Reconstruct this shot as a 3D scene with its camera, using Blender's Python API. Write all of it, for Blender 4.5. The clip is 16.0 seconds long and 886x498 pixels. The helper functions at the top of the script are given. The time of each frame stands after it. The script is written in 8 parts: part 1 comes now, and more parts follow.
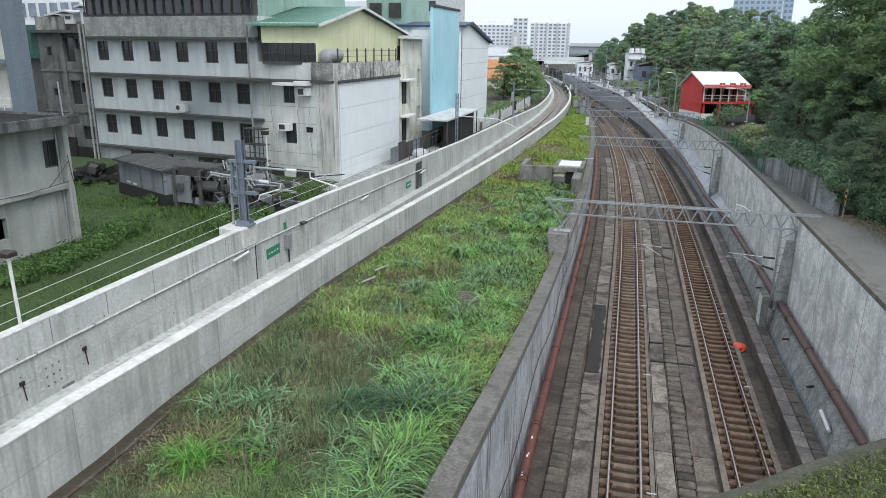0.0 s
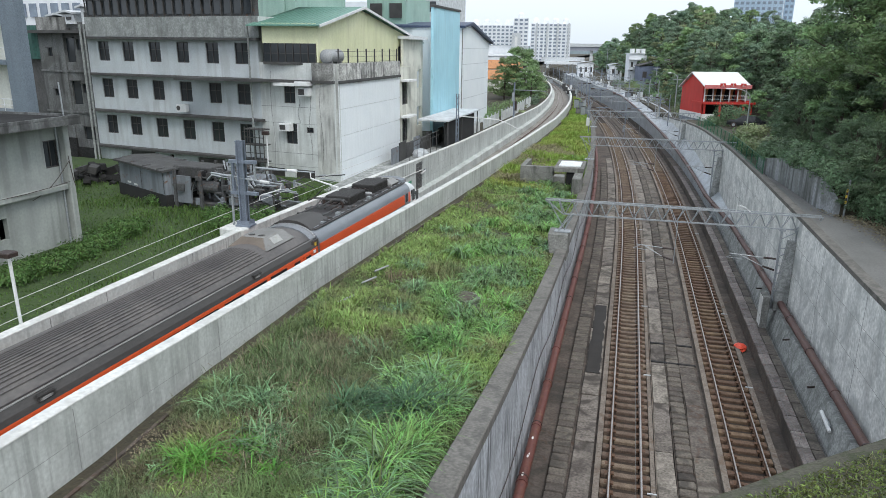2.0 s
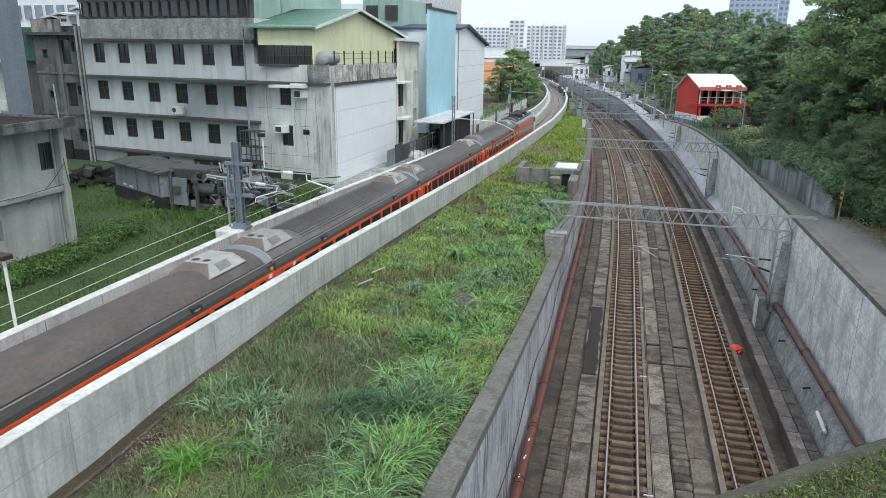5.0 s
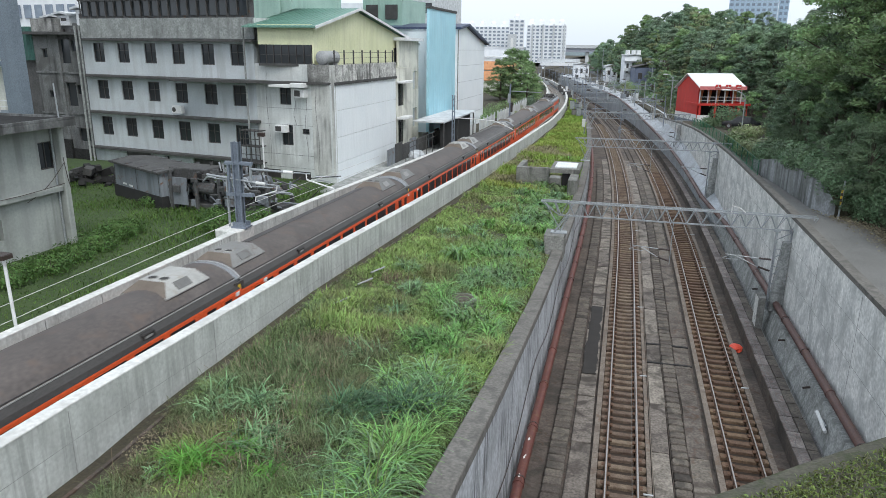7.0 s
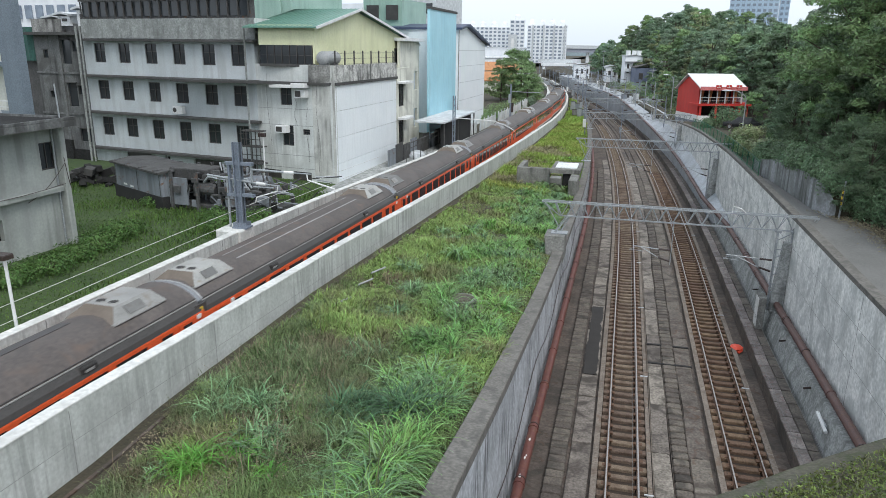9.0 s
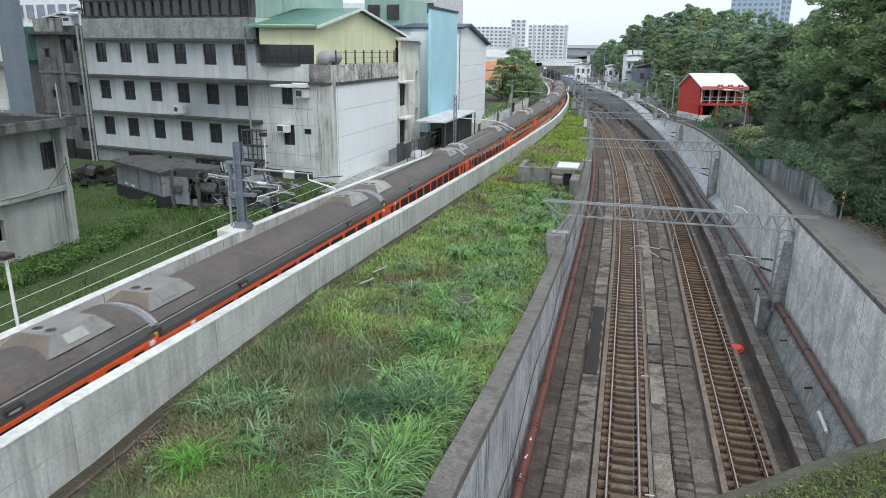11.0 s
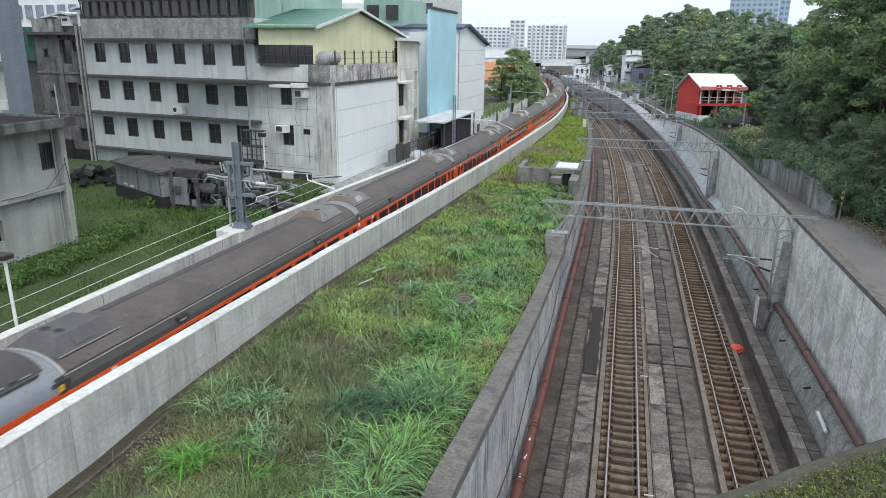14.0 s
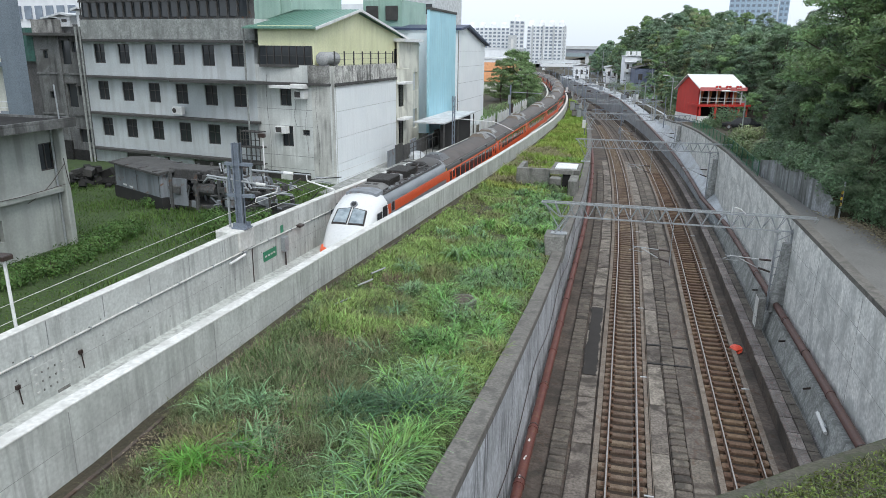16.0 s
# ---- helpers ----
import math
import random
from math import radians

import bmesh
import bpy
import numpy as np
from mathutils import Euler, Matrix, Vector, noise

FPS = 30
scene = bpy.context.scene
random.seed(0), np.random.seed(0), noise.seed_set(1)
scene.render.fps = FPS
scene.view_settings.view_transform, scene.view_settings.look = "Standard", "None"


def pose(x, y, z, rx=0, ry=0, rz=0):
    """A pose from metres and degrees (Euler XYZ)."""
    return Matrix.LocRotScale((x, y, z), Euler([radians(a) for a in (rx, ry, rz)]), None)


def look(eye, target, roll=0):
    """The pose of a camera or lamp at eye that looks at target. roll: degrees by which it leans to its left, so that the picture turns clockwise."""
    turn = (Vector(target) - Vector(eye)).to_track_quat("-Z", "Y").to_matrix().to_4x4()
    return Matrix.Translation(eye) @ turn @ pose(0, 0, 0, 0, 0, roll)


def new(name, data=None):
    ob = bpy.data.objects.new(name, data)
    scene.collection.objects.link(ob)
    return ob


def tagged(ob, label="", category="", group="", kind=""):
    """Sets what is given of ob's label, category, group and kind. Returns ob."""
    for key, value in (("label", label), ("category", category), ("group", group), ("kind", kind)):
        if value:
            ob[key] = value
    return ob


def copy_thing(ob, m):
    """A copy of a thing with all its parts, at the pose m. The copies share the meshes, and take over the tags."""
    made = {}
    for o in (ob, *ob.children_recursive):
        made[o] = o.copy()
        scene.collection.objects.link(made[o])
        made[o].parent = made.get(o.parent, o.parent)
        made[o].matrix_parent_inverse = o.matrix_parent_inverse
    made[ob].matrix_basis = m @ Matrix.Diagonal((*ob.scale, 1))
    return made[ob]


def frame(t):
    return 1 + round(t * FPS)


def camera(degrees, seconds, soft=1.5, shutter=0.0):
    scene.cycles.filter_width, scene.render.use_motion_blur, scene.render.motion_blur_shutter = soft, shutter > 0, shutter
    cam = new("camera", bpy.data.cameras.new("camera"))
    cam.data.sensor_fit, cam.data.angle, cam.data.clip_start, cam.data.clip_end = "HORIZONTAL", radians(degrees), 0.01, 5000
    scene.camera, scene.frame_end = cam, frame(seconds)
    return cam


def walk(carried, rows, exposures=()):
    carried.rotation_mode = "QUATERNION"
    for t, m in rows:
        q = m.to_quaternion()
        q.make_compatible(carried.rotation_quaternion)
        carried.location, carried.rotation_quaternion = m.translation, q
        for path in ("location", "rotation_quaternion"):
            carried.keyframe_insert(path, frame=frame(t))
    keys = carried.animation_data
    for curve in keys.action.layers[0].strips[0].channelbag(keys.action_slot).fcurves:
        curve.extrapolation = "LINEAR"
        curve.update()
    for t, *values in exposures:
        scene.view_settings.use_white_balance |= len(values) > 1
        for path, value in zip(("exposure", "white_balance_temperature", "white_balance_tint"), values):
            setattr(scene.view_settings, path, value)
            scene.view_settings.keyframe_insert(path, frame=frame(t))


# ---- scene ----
EYE = Vector((0.0, 0.0, 14.75))
YAW, PITCH, LEAN = -14.547, 16.262, 0.7


def aim(right, up):
    """The camera's pose, turned by small angles in degrees to the right and up."""
    h, p = radians(YAW + right), radians(PITCH - up)
    way = Vector((math.sin(h) * math.cos(p), math.cos(h) * math.cos(p), -math.sin(p)))
    return look(EYE, EYE + way, LEAN)


cam = camera(65, 16.0, soft=.8, shutter=0.18)
SWAY = [(0, 0, 0), (0.5, .065, .05), (1, .03, .06), (1.5, 0, 0), (2, -.045, .03), (2.5, .07, .09), (3, .22, .2),
        (3.5, .24, .2), (4, .245, .2), (5.2, .28, .18), (6.5, .3, .15), (7, .28, .14), (7.5, .215, .13), (8, .215, .15),
        (8.5, .245, .18), (9, .23, .17), (10.2, .17, .15), (11.5, .125, .13), (12, .1, .13), (12.5, .125, .13),
        (13, .215, .17), (13.5, .125, .14), (14, .22, .16), (14.5, .18, .15), (15, .17, .19), (15.5, .26, .23), (16, .26, .22)]
walk(cam, [(t, aim(r, u)) for t, r, u in SWAY])

# ---- light: an overcast day ----
world = bpy.data.worlds.new("overcast_sky")
scene.world = world
world.use_nodes = True
wn, wl = world.node_tree.nodes, world.node_tree.links
wn.clear()
sky = wn.new("ShaderNodeTexSky")
sky.sky_type = "NISHITA"
sky.sun_disc = False
sky.sun_elevation, sky.sun_rotation = radians(55), radians(140)
sky.dust_density = 3.0
pale = wn.new("ShaderNodeHueSaturation")
pale.inputs["Saturation"].default_value = 0.25
bg_sky, bg_cloud, both, wout = (wn.new(k) for k in ("ShaderNodeBackground", "ShaderNodeBackground", "ShaderNodeAddShader", "ShaderNodeOutputWorld"))
bg_sky.inputs["Strength"].default_value = 0.055
bg_cloud.inputs["Color"].default_value = (0.86, 0.965, 1.085, 1)
bg_cloud.inputs["Strength"].default_value = 0.86
wl.new(sky.outputs[0], pale.inputs["Color"])
wl.new(pale.outputs[0], bg_sky.inputs["Color"])
wl.new(bg_sky.outputs[0], both.inputs[0])
wl.new(bg_cloud.outputs[0], both.inputs[1])
wl.new(both.outputs[0], wout.inputs["Surface"])
sun = new("sun", bpy.data.lights.new("sun", "SUN"))
sun.data.energy, sun.data.angle, sun.data.color = 1.55, radians(22), (1.0, 0.98, 0.93)
sun.matrix_world = look((0, 0, 60), (-25, 30, 5))
scene.view_settings.exposure = 0.05

# ---- mesh helpers ----
class Mesh:
    """Gathers simple solids into one mesh."""

    def __init__(self):
        self.v, self.f = [], []

    def add(self, verts, faces):
        n = len(self.v)
        self.v += [tuple(p) for p in verts]
        self.f += [tuple(i + n for i in f) for f in faces]
        return self

    def box(self, x0, y0, z0, x1, y1, z1, m=None, bev=0.0):
        """A box between two corners, its long edges cut off by bev."""
        b = min(bev, (x1 - x0) / 3, (y1 - y0) / 3, (z1 - z0) / 3)
        if b <= 0:
            p = [(x, y, z) for z in (z0, z1) for x, y in ((x0, y0), (x1, y0), (x1, y1), (x0, y1))]
            f = [(3, 2, 1, 0), (4, 5, 6, 7), (0, 1, 5, 4), (1, 2, 6, 5), (2, 3, 7, 6), (3, 0, 4, 7)]
        else:
            ring = [(x0 + b, y0), (x1 - b, y0), (x1, y0 + b), (x1, y1 - b), (x1 - b, y1), (x0 + b, y1), (x0, y1 - b), (x0, y0 + b)]
            cx, cy = (x0 + x1) / 2, (y0 + y1) / 2
            inn = [(x + (b if x < cx else -b) * .7, y + (b if y < cy else -b) * .7) for x, y in ring]
            p = [(x, y, z0) for x, y in ring] + [(x, y, z1 - b) for x, y in ring] + [(x, y, z1) for x, y in inn]
            f = [tuple(range(7, -1, -1)), tuple(range(16, 24))]
            for k in (0, 8):
                f += [(k + i, k + (i + 1) % 8, k + 8 + (i + 1) % 8, k + 8 + i) for i in range(8)]
        if m is not None:
            p = [m @ Vector(q) for q in p]
        return self.add(p, f)

    def rod(self, a, b, r, n=8, r2=None):
        a, b = Vector(a), Vector(b)
        w = (b - a).normalized()
        u = w.orthogonal().normalized()
        s = w.cross(u)
        r2 = r if r2 is None else r2
        p = [a + (u * math.cos(2 * math.pi * i / n) + s * math.sin(2 * math.pi * i / n)) * r for i in range(n)]
        p += [b + (u * math.cos(2 * math.pi * i / n) + s * math.sin(2 * math.pi * i / n)) * r2 for i in range(n)]
        return self.add(p, [tuple(range(n - 1, -1, -1)), tuple(range(n, 2 * n))] + [(i, (i + 1) % n, n + (i + 1) % n, n + i) for i in range(n)])

    def bar(self, a, b, w, h=None):
        """A square bar from a to b."""
        h = w if h is None else h
        a, b = Vector(a), Vector(b)
        d = (b - a).normalized()
        s = d.cross(Vector((0, 0, 1)))
        s = s.normalized() if s.length > 1e-4 else Vector((1, 0, 0))
        u = s.cross(d).normalized()
        p = [q + s * (i * w / 2) + u * (j * h / 2) for q in (a, b) for i, j in ((-1, -1), (1, -1), (1, 1), (-1, 1))]
        return self.add(p, [(3, 2, 1, 0), (4, 5, 6, 7), (0, 1, 5, 4), (1, 2, 6, 5), (2, 3, 7, 6), (3, 0, 4, 7)])

    def path(self, pts, r, n=8):
        pts = [Vector(q) for q in pts]
        rings, u = [], None
        for i, q in enumerate(pts):
            d = (pts[min(i + 1, len(pts) - 1)] - pts[max(i - 1, 0)]).normalized()
            u = d.orthogonal().normalized() if u is None else (u - d * u.dot(d)).normalized()
            w = d.cross(u)
            rings.append([q + (u * math.cos(2 * math.pi * k / n) + w * math.sin(2 * math.pi * k / n)) * r for k in range(n)])
        return self.loft(rings)

    def loft(self, rings, closed=True, caps=True):
        """Skins rings of equal length."""
        k = len(rings[0])
        p = [q for ring in rings for q in ring]
        f = []
        for r in range(len(rings) - 1):
            for i in range(k if closed else k - 1):
                j = (i + 1) % k
                f.append((r * k + i, r * k + j, (r + 1) * k + j, (r + 1) * k + i))
        if caps:
            f += [tuple(range(k - 1, -1, -1)), tuple(range((len(rings) - 1) * k, len(rings) * k))]
        return self.add(p, f)

    def blob(self, c, rx, ry, rz, rings=6, n=8, rough=0.0, seed=0):
        rnd = random.Random(seed)
        out = []
        for i in range(rings + 1):
            a = math.pi * i / rings
            out.append([(c[0] + rx * math.sin(a) * math.cos(2 * math.pi * j / n) * (1 + rnd.uniform(-rough, rough)) + 1e-4 * j,
                         c[1] + ry * math.sin(a) * math.sin(2 * math.pi * j / n) * (1 + rnd.uniform(-rough, rough)),
                         c[2] - rz * math.cos(a)) for j in range(n)])
        return self.loft(out)

    weld = False

    def data(self, name, material, smooth=False):
        me = bpy.data.meshes.new(name)
        me.from_pydata(self.v, [], self.f)
        me.materials.append(material)
        bm = bmesh.new()
        bm.from_mesh(me)
        if self.weld:
            bmesh.ops.remove_doubles(bm, verts=bm.verts, dist=1e-4)
        bmesh.ops.recalc_face_normals(bm, faces=bm.faces)
        bm.to_mesh(me)
        bm.free()
        if smooth:
            me.shade_smooth()
            me.set_sharp_from_angle(angle=radians(38))
        return me


def thing(name, m, label, category, group="", kind=""):
    ob = new(name)
    ob.empty_display_size = 0.2
    ob.matrix_basis = m
    return tagged(ob, label, category, group, kind)


def part(name, mesh, material, parent, label="", smooth=False, at=None):
    ob = new(name, mesh.data(name, material, smooth) if isinstance(mesh, Mesh) else mesh)
    ob.parent = parent
    if at is not None:
        ob.matrix_basis = at
    return tagged(ob, label) if label else ob


def solid(name, mesh, material, label, category, group="", kind="", smooth=False):
    return tagged(new(name, mesh.data(name, material, smooth)), label, category, group, kind)


# ---- the lines of the place ----
def ramp(y, *knots):
    ys, zs = zip(*knots)
    return float(np.interp(y, ys, zs))


def cut_dx(y):
    """Sideways shift of the main line, straight at first and then curving to the left."""
    if y < 48:
        return 0.0
    if y < 210:
        return -(y - 48) ** 2 / 1760
    return -(162 ** 2) / 1760 - 0.184 * (y - 210)


def trough_x(y):
    """The centre line of the branch line in its trough."""
    x = -14.55 + 0.0133 * (min(y, 105) - 15.6)
    if y > 105:
        x += 0.0133 * (y - 105)
        x -= (min(y, 172) - 105) ** 2 / 1280
    if y > 172:
        x -= 0.1047 * (y - 172) + (min(y, 300) - 172) ** 2 / 1500
    return x


def trough_rail(y):
    return ramp(y, (-400, 3.47), (0, 3.47), (63, 2.81), (600, 2.7))


def near_top(y):
    return ramp(y, (0, 6.6), (12, 6.6), (16, 6.5), (23, 6.33), (28, 6.22), (37, 5.86), (46, 5.55), (54, 5.3), (66, 4.96), (82, 4.62), (110, 4.2), (400, 4.0))


def far_top(y):
    return ramp(y, (0, 6.6), (27, 6.6), (37, 6.4), (56, 5.82), (69, 5.5), (97, 5.2), (130, 4.6), (400, 4.3))


def cut_top(y):
    return ramp(y, (0, 6.5), (12, 6.2), (17, 5.5), (28, 4.4), (36, 4.0), (60, 3.6), (400, 3.2))


def verge_left(y):
    return ramp(y, (0, 4.7), (12.5, 4.74), (15.5, 4.95), (25, 5.0), (39, 4.5), (55, 3.9), (80, 3.2), (120, 2.8), (400, 2.6))


def wall_top(y):
    return ramp(y, (0, 6.4), (40, 6.5), (64, 6.5), (85, 6.1), (100, 5.4), (113, 4.6), (124, 4.05), (400, 3.6))


def hill_edge(y):
    return cut_dx(y) + ramp(y, (-60, 13.4), (37, 13.2), (41, 11.2), (56, 10.9), (70, 15), (84, 19.5), (108, 19.5), (126, 16), (180, 16), (205, 24), (300, 25), (400, 31))


def hill_z(x, y):
    e = x - hill_edge(y)
    base = ramp(y, (0, 6.4), (60, 6.3), (85, 5.95), (103, 5.3), (124, 4.0), (400, 3.6))
    if e <= 0:
        return base
    top = ramp(y, (-60, 10), (60, 10), (110, 7), (165, 6), (200, 8), (240, 14), (290, 28), (330, 38), (365, 34), (390, 14), (405, 3), (520, 0))
    fall = 1 - 0.8 * min(1, max(0, (e - 26) / 40)) * min(1, max(0, (y - 120) / 60))
    return base + top * (1 - math.exp(-e * 0.8 / max(top, 1))) * fall


def sweep(profile, centre, ys, top=None):
    """Carries a closed profile of (offset, z) along a line; z may be a function of y."""
    rings = []
    for y in ys:
        d = (centre(y + .5) - centre(y - .5))
        n = Vector((1, -d)).normalized()
        rings.append([(centre(y) + o * n.x, y + o * n.y, z(y) if callable(z) else z) for o, z in profile])
    return rings


def span(a, b, step):
    n = max(1, int(round((b - a) / step)))
    return [a + (b - a) * i / n for i in range(n + 1)]

# ---- materials ----
def mat(name, dark, light, rough=0.8, scale=1.5, fine=18.0, bump=0.15, metal=0.0, streak=0.0, streak_col=(0.05, 0.05, 0.045),
        rust=0.0, rust_col=(0.16, 0.08, 0.045), island=0.0, per_object=0.0, band=None, blend=None, translucent=0.0, spec=0.5, blotch=0.0, blotch_col=(0.06, 0.06, 0.055), blotch_size=0.45, grain=0.5, runs=1.7):
    """A surface of two tones mixed by broad and fine noise, with run-off streaks, stains and a fine relief."""
    m = bpy.data.materials.new(name)
    m.use_nodes = True
    nt = m.node_tree
    n, l = nt.nodes, nt.links
    bsdf = n["Principled BSDF"]
    co = n.new("ShaderNodeTexCoord").outputs["Object"]
    if per_object:
        far, shift = n.new("ShaderNodeVectorMath"), n.new("ShaderNodeVectorMath")
        far.operation, shift.operation = "SCALE", "ADD"
        far.inputs[0].default_value = (37.0, 53.0, 19.0)
        l.new(n.new("ShaderNodeObjectInfo").outputs["Random"], far.inputs["Scale"])
        l.new(co, shift.inputs[0])
        l.new(far.outputs[0], shift.inputs[1])
        co = shift.outputs[0]

    def noise_node(s, detail, vec=None, distort=0.0):
        t = n.new("ShaderNodeTexNoise")
        t.inputs["Scale"].default_value, t.inputs["Detail"].default_value, t.inputs["Distortion"].default_value = s, detail, distort
        l.new(co if vec is None else vec, t.inputs["Vector"])
        return t.outputs["Fac"]

    def mixed(fac, a, b, kind="MIX"):
        x = n.new("ShaderNodeMix")
        x.data_type, x.blend_type = "RGBA", kind
        for sock, val in ((x.inputs[0], fac), (x.inputs[6], a), (x.inputs[7], b)):
            if isinstance(val, (int, float)):
                sock.default_value = val
            elif isinstance(val, tuple):
                sock.default_value = (*val, 1)
            else:
                l.new(val, sock)
        return x.outputs[2]

    def remap(val, a, b, c=0.0, d=1.0):
        x = n.new("ShaderNodeMapRange")
        for i, q in enumerate((a, b, c, d)):
            x.inputs[i + 1].default_value = q
        l.new(val, x.inputs[0])
        return x.outputs[0]

    broad, small = noise_node(scale, 6, None, 0.4), noise_node(fine, 4)
    col = mixed(remap(broad, 0.3, 0.7), dark, light)
    col = mixed(grain, col, mixed(remap(small, 0.3, 0.7), tuple(c * 0.58 for c in dark), tuple(min(1, c * 1.22) for c in light)))
    if blend:
        where, other = blend
        col = mixed(remap(noise_node(where, 3, None, 0.6), 0.47, 0.6), col, other)
    if rust:
        col = mixed(remap(noise_node(scale * 2.3, 8, None, 1.0), 0.62 - rust * 0.25, 0.75), col, rust_col)
    if blotch:
        col = mixed(remap(noise_node(blotch_size, 9, None, 1.2), 0.47, 0.64, 0, blotch), col, blotch_col)
    if streak:
        mp = n.new("ShaderNodeMapping")
        mp.inputs["Scale"].default_value = (runs, runs, 0.13 + 0.07 * (runs - 1.7))
        l.new(co, mp.inputs["Vector"])
        s1 = noise_node(1.0, 9, mp.outputs[0], 0.3)
        patch = remap(noise_node(0.33, 4), 0.36, 0.56)
        k = n.new("ShaderNodeMath")
        k.operation = "MULTIPLY"
        l.new(remap(s1, 0.46, 0.62, 0, streak), k.inputs[0])
        l.new(patch, k.inputs[1])
        col = mixed(k.outputs[0], col, streak_col)
    for k, r in ((island, "Random Per Island"), (per_object, "Random")):
        if not k:
            continue
        r = n.new("ShaderNodeNewGeometry" if r != "Random" else "ShaderNodeObjectInfo").outputs[r]
        h = n.new("ShaderNodeHueSaturation")
        l.new(remap(r, 0, 1, 1 - k, 1 + k), h.inputs["Value"])
        l.new(remap(r, 0, 1, 0.5 - 0.06 * k, 0.5 + 0.03 * k), h.inputs["Hue"])
        l.new(col, h.inputs["Color"])
        col = h.outputs[0]
    l.new(col, bsdf.inputs["Base Color"])
    bsdf.inputs["Metallic"].default_value = metal
    bsdf.inputs["Specular IOR Level"].default_value = spec
    l.new(remap(small, 0.2, 0.8, max(0.05, rough - 0.12), min(1, rough + 0.1)), bsdf.inputs["Roughness"])
    if bump:
        b = n.new("ShaderNodeBump")
        b.inputs["Strength"].default_value, b.inputs["Distance"].default_value = bump, 0.05
        l.new(small, b.inputs["Height"])
        l.new(b.outputs[0], bsdf.inputs["Normal"])
    if translucent:
        tr, mx = n.new("ShaderNodeBsdfTranslucent"), n.new("ShaderNodeMixShader")
        l.new(col, tr.inputs["Color"])
        mx.inputs[0].default_value = translucent
        l.new(bsdf.outputs[0], mx.inputs[1])
        l.new(tr.outputs[0], mx.inputs[2])
        l.new(mx.outputs[0], n["Material Output"].inputs["Surface"])
    return m


